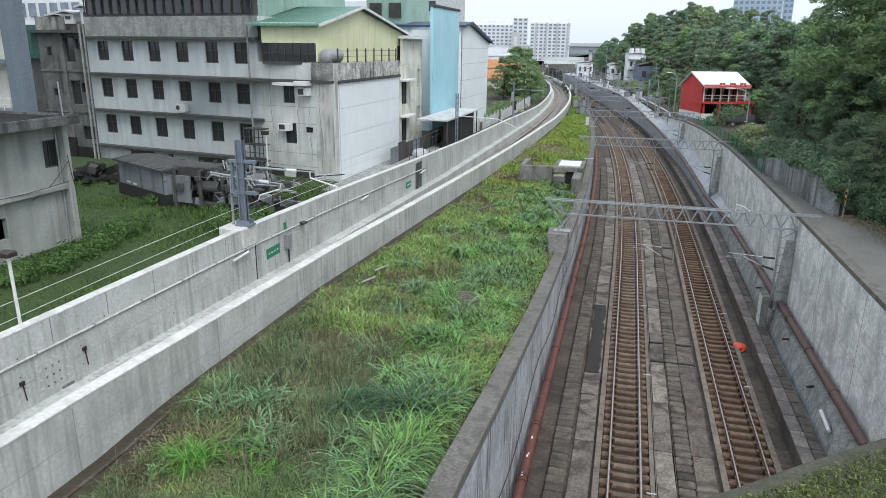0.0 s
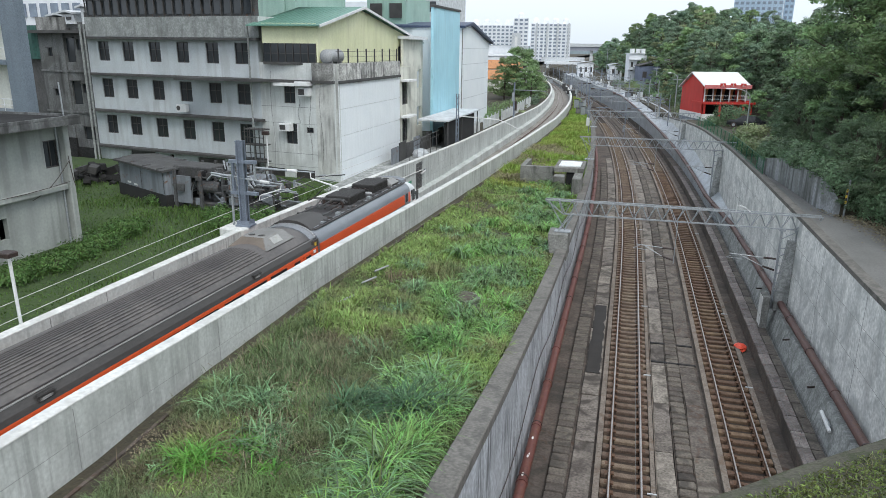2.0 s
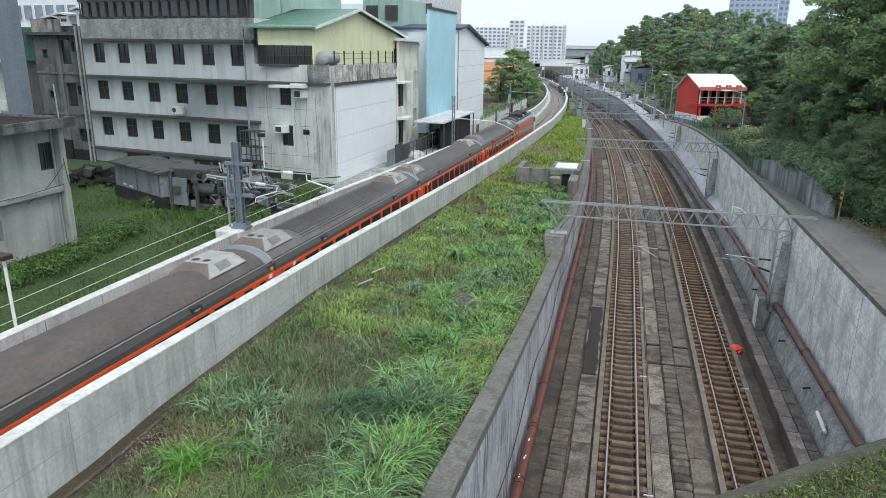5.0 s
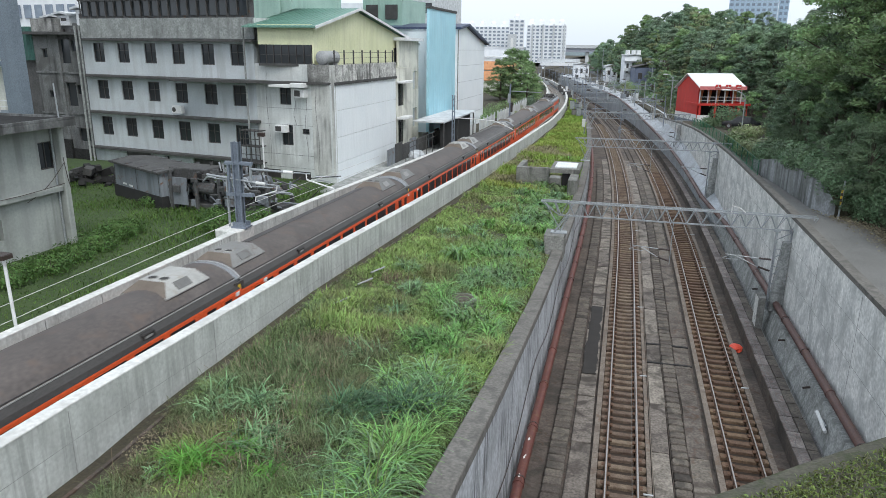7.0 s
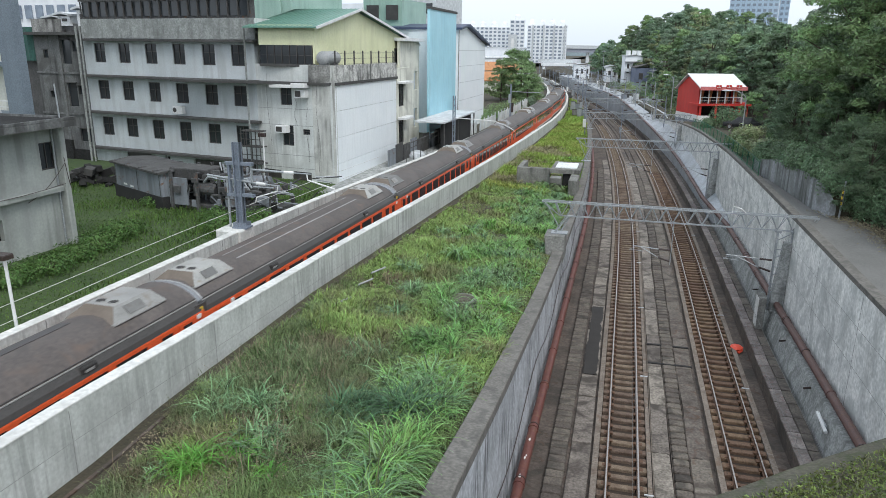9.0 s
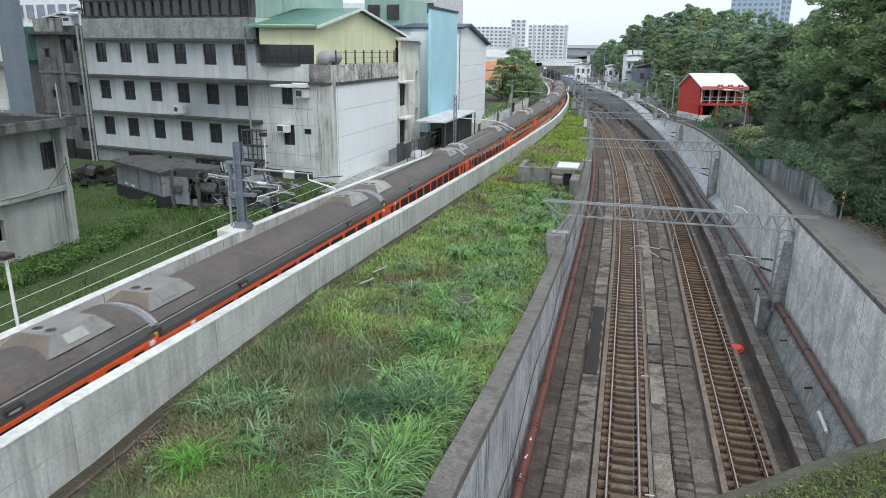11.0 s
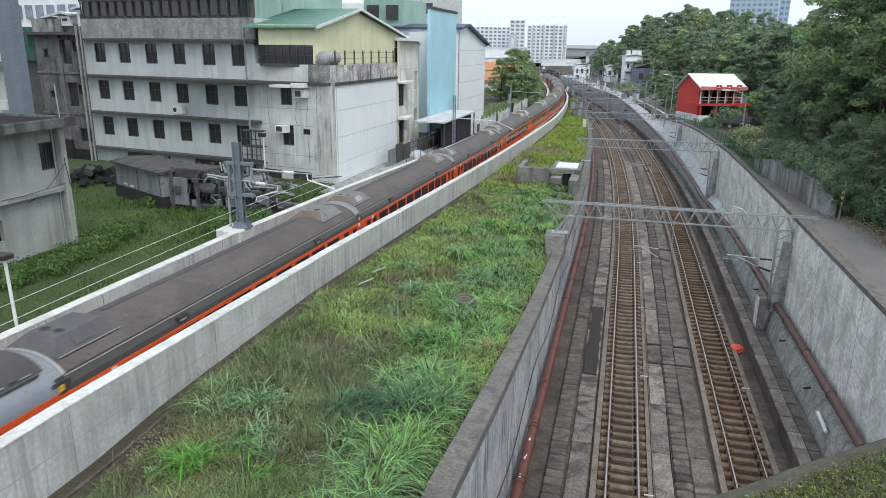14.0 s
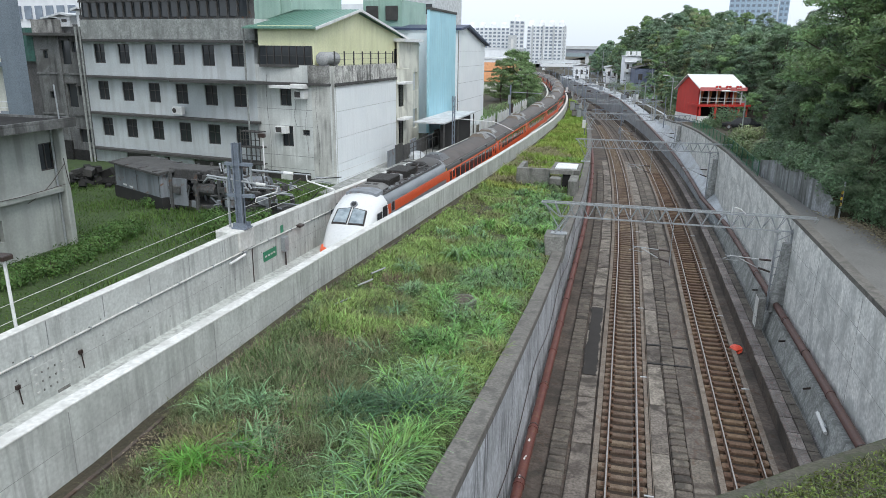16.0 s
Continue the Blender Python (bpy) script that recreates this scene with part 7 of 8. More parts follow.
def small_house(x, y, z, a, w, d, h, wall, roof, label, rise=1.2, windows=2):
    b = thing("small_house", turned(x, y, z, a), label, "house")
    part("wall", Mesh().box(-w / 2, 0, 0, w / 2, d, h), wall, b)
    part("roof", Mesh().loft([[(-w / 2 - .3, q, h), (0, q, h + rise), (w / 2 + .3, q, h), (w / 2 + .3, q, h + .18), (0, q, h + rise + .18), (-w / 2 - .3, q, h + .18)] for q in (-.4, d + .4)]), roof, b)
    for i in range(windows):
        x0 = -w / 2 + (i + .35) * w / windows
        part("window", Mesh().box(x0, -.06, h * .45, x0 + w / windows * .4, -.005, h * .75), M["frame"], b)
    return b


# houses beyond the cutting, at the foot of the hill
wh = small_house(1.4, 232, 3.8, 8, 5.2, 8, 9.4, M["apt"], M["haze_grey"], "white house with water tanks on its roof", .2, 3)
for x in (-1.6, .2, 1.7):
    part("water_tank", Mesh().rod((x, 2, 9.5), (x, 2, 11.0), .7, 12), M["roofwhite"], wh, "pale water tank")
part("awning", Mesh().box(-2.6, -1.4, 4.6, 2.6, -.01, 4.75).box(-2.8, -1.0, 7.6, 1.6, -.01, 7.75), M["steel"], wh)
part("balcony", Mesh().box(-2.6, -1.0, 4.75, 2.6, -.9, 5.6), M["haze_grey"], wh)
small_house(5.0, 222, 3.8, 8, 6.0, 9, 6.0, mat("slate_blue_sheet", (.1, .13, .2), (.16, .19, .27), .6, .4, 6, .05), M["ledge"], "slate-blue sheet house with pale windows", .9, 2)
small_house(8.8, 240, 5, 8, 5, 8, 7.6, M["haze_grey"], M["greenroof"], "grey house with a green awning roof", .3, 3)
small_house(-5.6, 264, 3.8, 8, 4.2, 8, 5.2, M["apt"], M["haze_grey"], "small white house near the tracks", .6, 2)
small_house(-18, 292, 3, 8, 6, 8, 6, M["apt"], M["haze_grey"], "distant white house near the bridge", .6, 3)
# orange-roofed sheds beyond the white house
for (x, y, w, h) in ((-32.6, 178, 7.5, 3.6), (-33.5, 190, 8, 5.8)):
    small_house(x - 4.2, y, 3.5, -82, w, 9, h, M["cream"], M["rooftile"], "low shed with a rusty orange sheet roof", 2.0, 2)
small_house(-38.5, 206, 3.5, 8, 15, 10, 8.6, M["apt"], M["roofwhite"], "white low building with a flat roof", .4, 6)
small_house(-40.5, 222, 3.5, 8, 18, 10, 11.4, M["apt"], M["haze_grey"], "white low building with a dark roof edge", .4, 6)

# buildings seen over the long facade
far_block("green_building", turned(-38.2, 72, 3, -9.5), 6.2, 10, 21, 1, 1, M["greenwall"], M["greenwall"], "sea-green sheet-metal building rising behind")
far_block("green_building", turned(-30.7, 88, 3, -6), 5.4, 8, 17.6, 5, 2, M["greenwall"], M["frame"], "narrow sea-green building behind the gable roof")
far_block("office_building", turned(-36.5, 117, 3, -5), 10, 14, 26, 8, 4, M["haze_grey"], M["pane"], "grey office block with dark ribbon windows")
far_block("office_building", turned(-80, 84, 3, -9), 17, 14, 21, 6, 8, M["apt"], M["aptwin"], "pale office block behind the annex")
far_block("rear_building", turned(-53.5, 59, 3, -9), 7.5, 8, 13.6, 5, 3, M["shade_grime"], M["frame"], "weathered rear building with rooftop sheds")
far_block("white_building", turned(-39, 96, 3, -6), 5.5, 8, 17.6, 5, 3, M["apt"], M["aptwin"], "white building peeping over the green roof")
for x, y, w, h in ((-52.6, 58.6, 1.6, .9), (-50.4, 58.4, 1.2, 1.4), (-55, 60, 2.2, .7)):
    small_house(x, y, 16.4, -9, w, 1.5, h, M["roofwhite"], M["haze_grey"], "small rooftop shed of pale sheets", .2, 1)

# utility poles along the hill foot
for i, (x, y, h) in enumerate(((5.6, 176, 7), (7.6, 128, 6.5), (-9, 265, 11))):
    p = thing("utility_pole", turned(x, y, 4, 0), "slim grey concrete utility pole", "pole", "utility poles")
    part("shaft", Mesh().rod((0, 0, 0), (0, 0, h), .1, 8, .07), M["steel"], p)
    part("crossarm", Mesh().box(-.8, -.05, h - .7, .8, .05, h - .6), M["steel"], p)

# ---- plants ----
RNG = np.random.default_rng(7)


def fast_mesh(name, verts, quads, material):
    me = bpy.data.meshes.new(name)
    me.vertices.add(len(verts))
    me.vertices.foreach_set("co", np.ascontiguousarray(verts, dtype=np.float32).ravel())
    n = len(quads)
    me.loops.add(n * 4)
    me.loops.foreach_set("vertex_index", np.ascontiguousarray(quads, dtype=np.int32).ravel())
    me.polygons.add(n)
    me.polygons.foreach_set("loop_start", np.arange(0, n * 4, 4, dtype=np.int32))
    me.update(calc_edges=True)
    me.materials.append(material)
    return me


def blades(base, length, width, bend, segs, rng):
    """Arching blades, one island each: base Nx3 and length, width, bend per blade."""
    n = len(base)
    a = rng.uniform(0, 2 * np.pi, n)
    out = np.stack([np.cos(a), np.sin(a), np.zeros(n)], 1)
    side = np.stack([-np.sin(a), np.cos(a), np.zeros(n)], 1)
    lean = rng.uniform(.05, .35, n)
    vs = []
    for k in range(segs + 1):
        s = k / segs
        reach = length * (lean * s + bend * s * s * .62)
        rise = length * (s * .95 - bend * s * s * s * .6)
        c = base + out * reach[:, None]
        c[:, 2] += rise
        w = width * (.55 + 1.6 * s * (1 - s)) * (1 - s ** 3) * .5 + .002
        vs.append(c - side * w[:, None])
        vs.append(c + side * w[:, None])
    v = np.stack(vs, 1)
    m = 2 * (segs + 1)
    idx = np.arange(n)[:, None] * m
    q = np.concatenate([np.concatenate([idx + 2 * k, idx + 2 * k + 1, idx + 2 * k + 3, idx + 2 * k + 2], 1) for k in range(segs)])
    return v.reshape(-1, 3), q


def leaves(cent, size, rng, flat=.5, out=None):
    """Loose single leaves, each a small quad; out: the way that each leaf's face looks, more or less."""
    n = len(cent)
    d = rng.normal(size=(n, 3))
    d[:, 2] *= flat
    face = rng.normal(size=(n, 3)) if out is None else out + rng.normal(size=(n, 3)) * .42
    if out is not None:
        d -= face * (np.sum(d * face, 1) / np.sum(face * face, 1))[:, None]
    d /= np.linalg.norm(d, axis=1)[:, None]
    u = np.cross(d, face)
    u /= np.linalg.norm(u, axis=1)[:, None]
    L, W = size[:, None], size[:, None] * .38
    v = np.stack([cent - d * L * .5, cent + u * W * .5, cent + d * L * .5, cent - u * W * .5], 1)
    return v.reshape(-1, 3), np.arange(n * 4).reshape(-1, 4)


def verge_z(x, y):
    t, c = np.vectorize(trough_x)(y) + 2.5, np.vectorize(cut_dx)(y) - 3.3
    vl, vr = np.vectorize(verge_left)(y), np.vectorize(cut_top)(y) - .35
    k = np.clip((x - t) / np.maximum(c - t, .5), 0, 1)
    return vl + (vr - vl) * k


def scatter(n, y0, y1, power, k0=0.0, k1=1.0, rng=RNG):
    """Points over the verge, denser near by; k runs from the trough wall to the cutting wall."""
    r = rng.uniform(0, 1, n)
    p = 1 - power
    y = (y0 ** p + r * (y1 ** p - y0 ** p)) ** (1 / p)
    t, c = np.vectorize(trough_x)(y) + 3.1, np.vectorize(cut_dx)(y) - 3.35
    k = rng.uniform(k0, k1, n)
    x = t + (c - t) * k
    return np.stack([x, y, verge_z(x, y)], 1), k


def clumpy(p, scale, seed):
    return np.array([noise.noise(Vector((x * scale + seed, y * scale, seed * 1.7))) for x, y, _ in p])


def stuff(name, verts, quads, material, label, category):
    return tagged(new(name, fast_mesh(name, verts, quads, material)), label, category, kind="stuff")


def verge():
    """Rough brownish sward by the trough wall, a lush belt of tall silver-grass along the cutting."""
    def spot(c0, x, y, r):
        return np.exp(-(((c0[:, 0] - x) ** 2 + (c0[:, 1] - y) ** 2) / r ** 2))

    p, k = scatter(46000, 9, 36, 1.5)
    c = clumpy(p, .5, 3)
    keep = (c + .3 * RNG.random(len(p)) > -.2) & ((k > .08) | (p[:, 1] > 14.5))
    p, c = p[keep], c[keep]
    L = (.1 + .22 * RNG.random(len(p))) * (1 + .9 * np.clip(c * 2, -.6, 1)) * (1 + p[:, 1] / 90)
    v, q = blades(p, L, .016 + p[:, 1] * .0006, RNG.uniform(.2, .9, len(p)), 2, RNG)
    stuff("grass", v, q, M["grass"], "rough dull brownish-green verge grass between the walls", "grass")
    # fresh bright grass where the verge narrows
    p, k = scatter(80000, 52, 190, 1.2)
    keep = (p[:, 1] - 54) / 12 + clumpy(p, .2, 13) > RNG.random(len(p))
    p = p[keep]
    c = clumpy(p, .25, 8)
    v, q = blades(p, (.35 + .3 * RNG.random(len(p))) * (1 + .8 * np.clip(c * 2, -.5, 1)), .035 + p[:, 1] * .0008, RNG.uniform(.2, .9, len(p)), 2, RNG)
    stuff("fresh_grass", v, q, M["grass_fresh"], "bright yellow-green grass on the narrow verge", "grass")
    p, k = scatter(110000, 9.5, 72, 1.3)
    c = clumpy(p, .35, 27)
    keep = (p[:, 1] - 19) / 9 + c * .9 + (k - .5) * .5 + 1.9 * spot(p, -9.0, 12.4, 2.2) > RNG.random(len(p)) * .8
    p, c = p[keep], c[keep]
    L = (.2 + .26 * RNG.random(len(p))) * (1 + 1.1 * np.clip(c * 2.4, -.6, 1.1))
    v, q = blades(p, L, .022 + p[:, 1] * .0008, RNG.uniform(.3, 1.1, len(p)), 3, RNG)
    stuff("meadow_grass", v, q, M["grass_mid"], "lush mid-green grass on the verge", "grass")

    def cushions(name, n, y0, y1, want, tall, leaf, material, label):
        """Leafy weeds heaped into low cushions, their leaves facing up and out."""
        c0, k = scatter(n, y0, y1, 1.5, 0, .97)
        c0 = c0[want(c0, k) > 0]
        m = 70
        p = np.repeat(c0, m, 0)
        d = RNG.normal(size=p.shape)
        d /= np.linalg.norm(d, axis=1)[:, None]
        d[:, 2] = np.abs(d[:, 2])
        r = np.repeat(RNG.uniform(.16, .42, len(c0)), m)[:, None]
        p = p + d * r * RNG.uniform(.6, 1.05, (len(p), 1)) * np.array([1, 1, tall])
        v, q = leaves(p, (leaf + p[:, 1] * .0012) * RNG.uniform(.6, 1.4, len(p)), RNG, .5, d + np.array([0, 0, .4]))
        stuff(name, v, q, M[material], label, "weeds")

    cushions("weeds", 3600, 9, 34, lambda c, k: clumpy(c, .5, 9) + (.45 - k) * .35 + .12 - 2 * ((k < .09) & (c[:, 1] < 14)), .9, .034, "weed", "low leafy weeds among the grass")
    cushions("leafy_weeds", 1300, 15, 60, lambda c, k: clumpy(c, .4, 19) - .05, .9, .07, "herb", "bright leafy weeds in the grass")
    cushions("dead_weeds", 300, 12, 32, lambda c, k: clumpy(c, .45, 29) - .02 + (.5 - k) * .4, .7, .05, "dry", "brown withered weeds")

    def tussocks(name, n, y0, y1, k0, k1, want, nb, spread, height, width, material, label, lean=1.0):
        c0, k = scatter(n, y0, y1, 1.35, k0, k1)
        c0 = c0[want(c0, k) > 0]
        p = np.repeat(c0, nb, 0)
        p[:, :2] += RNG.normal(0, spread, (len(p), 2))
        vary = np.repeat(.6 + .75 * RNG.random(len(c0)) ** 1.3, nb)
        L = height * vary * RNG.uniform(.5, 1.15, len(p))
        t, c = np.vectorize(trough_x)(p[:, 1]) + 3.1, np.vectorize(cut_dx)(p[:, 1]) - 3.45
        ok = (p[:, 0] > t) & (p[:, 0] + .45 * L < c)
        p, L = p[ok], L[ok]
        v, q = blades(p, L, width + p[:, 1] * .0008, RNG.uniform(.55, 1.45, len(p)) * lean, 5, RNG)
        stuff(name, v, q, M[material], label, "grass")

    # the belt along the cutting wall, broad near by and reaching right across further on
    belt = lambda c0, k: clumpy(c0, .55, 21) * 1.1 + (k - .72) * 1.9 + .55 * np.clip((c0[:, 1] - 24) / 14, 0, 1) * (k > .25) - .45 * np.clip((c0[:, 1] - 52) / 10, 0, 1) - .4 * spot(c0, -7.5, 20.5, 2.2) - 1.8 * spot(c0, -6.5, 12.4, 1.7)
    tussocks("silver_grass", 640, 10, 75, .3, .98, belt, 66, .21, 1.1, .02, "reed", "arching bright green silver-grass tussocks")
    tussocks("tall_silver_grass", 260, 10, 60, .4, .98, lambda c0, k: belt(c0, k) + clumpy(c0, .9, 91) * .8 - .15, 58, .19, 1.2, .021, "reed_blue", "taller blue-green silver-grass with pale arching blades")
    # fine feathery weeds heaped against the trough wall and over the middle
    feather = lambda c0, k: clumpy(c0, .5, 71) * .8 - 2 * ((k < .1) & (c0[:, 1] < 14.3)) + .42 - k * .75 - .5 * np.clip((c0[:, 1] - 18.5) / 4, 0, 1) - 1.2 * spot(c0, -9.2, 12.6, 1.7)
    tussocks("feathery_weeds", 800, 9.5, 28, .02, .8, feather, 60, .24, .62, .002, "wisp", "fine feathery olive and brown weeds", .55)
    cushions("seeding_weeds", 3000, 9.5, 27, lambda c0, k: feather(c0, k) + .12, 1.5, .016, "wisp", "greyish-olive weeds gone to seed")
    # single clumps: dark ones in the middle, lime ones nearer the trough wall
    dark = lambda c0, k: 1.4 * spot(c0, -6.3, 15.3, .6) + 1.0 * spot(c0, -5.0, 15.9, .6) - .6 + clumpy(c0, .8, 77) * .4
    tussocks("dark_tuft", 620, 12, 24, .1, .95, dark, 70, .2, 1.25, .022, "tuft", "dark bluish-green grass tufts")
    lime = lambda c0, k: 1.1 * spot(c0, -9.2, 12.4, .4) + 1.1 * spot(c0, -8.2, 13.2, .45) + .9 * spot(c0, -7.2, 12.5, .35) - .6 + clumpy(c0, .9, 51) * .4
    tussocks("lime_clump", 700, 10, 20, .05, .8, lime, 56, .16, .85, .021, "reed_lime", "fresh lime-green grass clumps")
    lone = lambda c0, k: clumpy(c0, .8, 63) - .34 - .5 * (k < .12) + .9 * spot(c0, -9.7, 14.9, .5) + .9 * spot(c0, -8.6, 15.6, .45) + .8 * spot(c0, -6.0, 14.1, .4)
    tussocks("reed_clump", 420, 12, 40, .1, .75, lone, 52, .18, .85, .02, "reed_blue", "separate grey-green grass clumps on the verge")
    tussocks("plume_grass", 420, 56, 92, 0, .85, lambda c0, k: clumpy(c0, .25, 41) + .1 - .5 * np.abs((c0[:, 1] - 70) / 18) ** 2 + .25 * (.5 - k), 44, .3, 1.0, .01, "plume", "soft brownish plume grass")
    # dry stalks
    p, k = scatter(13000, 10, 90, 1.3, 0, .9)
    w = clumpy(p, .3, 33) + .25 * np.exp(-((p[:, 1] - 20) / 7) ** 2) + .45 * np.exp(-((p[:, 1] - 62) / 8) ** 2) - .5 * k - .3 * np.clip((p[:, 1] - 26) / 8, 0, 1)
    p = p[w > .05]
    L = RNG.uniform(.3, .85, len(p))
    v, q = blades(p, L, .008 + p[:, 1] * .0005, RNG.uniform(.1, .9, len(p)), 2, RNG)
    stuff("dry_grass", v, q, M["dry"], "brown dry grass stalks", "grass")


verge()


def lawn():
    n = 60000
    x = RNG.uniform(-46, -17.3, n)
    y = RNG.uniform(14, 49, n)
    z = np.interp(y, (0, 60), (4.9, 4.6))
    keep = ~((x < -27.2) & (y < 30)) & (y < 49.5 - (x + 27.9) * .17)
    p = np.stack([x, y, z], 1)[keep]
    c = clumpy(p, .3, 5)
    L = (.12 + .2 * RNG.random(len(p))) * (1 + np.clip(c * 2, -.4, 1.2))
    v, q = blades(p, L, .035 + 0 * L, RNG.uniform(.2, .8, len(p)), 2, RNG)
    stuff("lawn_grass", v, q, M["lawnblade"], "green overgrown lawn beside the factory", "grass")
    g = Mesh().loft([[(-60, y, np.interp(y, (0, 60), (4.9, 4.6)) + .03), (-17.2 + .0133 * (y - 15), y, np.interp(y, (0, 60), (4.9, 4.6)) + .03)] for y in span(-10, 60, 5)], closed=False, caps=False)
    solid("lawn", g, M["lawn"], "dark green lawn soil", "lawn", kind="structure")


lawn()
g = Mesh().loft([[(-20.75, y, 4.7), (-17.15, y, 4.7), (-17.15, y, 4.78), (-20.75, y, 4.78)] for y in span(45, 80, 5)])
solid("pavement", g, M["plinth"], "stained concrete yard strip between factory and trough wall", "pavement", kind="structure")


def bush(x, y, z, r, h, material, label, seed, n=1100, leaf=.2):
    rng = np.random.default_rng(seed)
    b = thing("bush", pose(x, y, z), label, "bush", "bushes")
    d = rng.normal(size=(n, 3))
    d /= np.linalg.norm(d, axis=1)[:, None]
    rad = rng.uniform(.55, 1.05, n) * (1 + .25 * np.sin(d[:, 0] * 5 + seed) * np.cos(d[:, 1] * 4))
    p = d * rad[:, None] * np.array([r, r, h * .55]) + np.array([0, 0, h * .45])
    ok = p[:, 2] > 0
    p, d = p[ok], d[ok]
    v, q = leaves(p, leaf * rng.uniform(.6, 1.3, len(p)), rng, .6, d + np.array([0, 0, .3]))
    part("foliage", fast_mesh("foliage", v, q, material), None, b)
    for i in range(3):
        part("stem", Mesh().rod((0, 0, -.1), (.3 * math.cos(i * 2.1), .3 * math.sin(i * 2.1), h * .6), .04, 5, .015), M["trunk"], b)
    return b


for i, (x, y, r, h) in enumerate(((-25.6, 30.2, 1.1, 1.1), (-25.2, 28.2, 1.2, 1.0), (-24.9, 26.4, 1.1, .9), (-24.6, 24.6, 1.2, .9), (-24.9, 22.6, 1.3, 1.0), (-25.8, 31.6, .9, .8), (-30.5, 40.0, 1.0, .7), (-29, 38.0, .9, .7), (-21.5, 33.6, 1.3, 1.0), (-20.0, 35.0, 1.2, 1.1), (-19.6, 32.6, 1.0, .8), (-22.8, 35.3, 1.0, .9))):
    bush(x, y, 4.75, r, h, M["lawnleaf"], "leafy green bush on the lawn", 40 + i, 1700, .15)


def tree_kind(seed, material, R, Hc, n_clump, n_leaf, leaf):
    """Trunk, limbs and a crown of leaf clumps with gaps; returns the meshes of trunk and crown."""
    rng = np.random.default_rng(seed)
    rnd = random.Random(seed)
    g = Mesh().rod((0, 0, -1.5), (.15, .1, Hc * .45), .2, 8, .13).rod((.15, .1, Hc * .45), (.0, .2, Hc * .8), .13, 7, .05)
    cents = []
    for i in range(n_clump):
        a, u = rnd.uniform(0, 2 * math.pi), rnd.random()
        z = Hc * (.12 + .85 * u)
        rr = R * (math.sin(math.pi * min(1, .22 + .75 * u)) ** .7) * rnd.uniform(.55, 1.0)
        cents.append((rr * math.cos(a), rr * math.sin(a), z))
    for c in cents[:12]:
        g.rod((.1, .1, c[2] * .7), c, .06, 5, .015)
    cl = np.array(cents)
    p = np.repeat(cl, n_leaf, 0)
    spread = np.repeat(rng.uniform(.55, 1.25, len(cl)), n_leaf)[:, None] * R * .25
    off = rng.normal(size=p.shape)
    off /= np.linalg.norm(off, axis=1)[:, None]
    off[:, 2] = np.where(off[:, 2] < -.35, -off[:, 2] * .4, off[:, 2])
    p = p + off * spread * (.62 + .42 * rng.random((len(p), 1))) * np.array([1, 1, .68])
    face = off + np.array([0, 0, .35])
    v, q = leaves(p, leaf * rng.uniform(.6, 1.35, len(p)), rng, .5, face)
    return g.data("trunk", M["trunk"]), fast_mesh("crown", v, q, material)


def make_tree(x, y, z, s, turn, kind, label, group):
    t = thing("tree", pose(x, y, z, 0, 0, turn), label, "tree", group)
    t.scale = (s, s, s * kind[2])
    part("trunk", kind[0], None, t)
    part("crown", kind[1], None, t, "leafy crown with gaps")
    return t


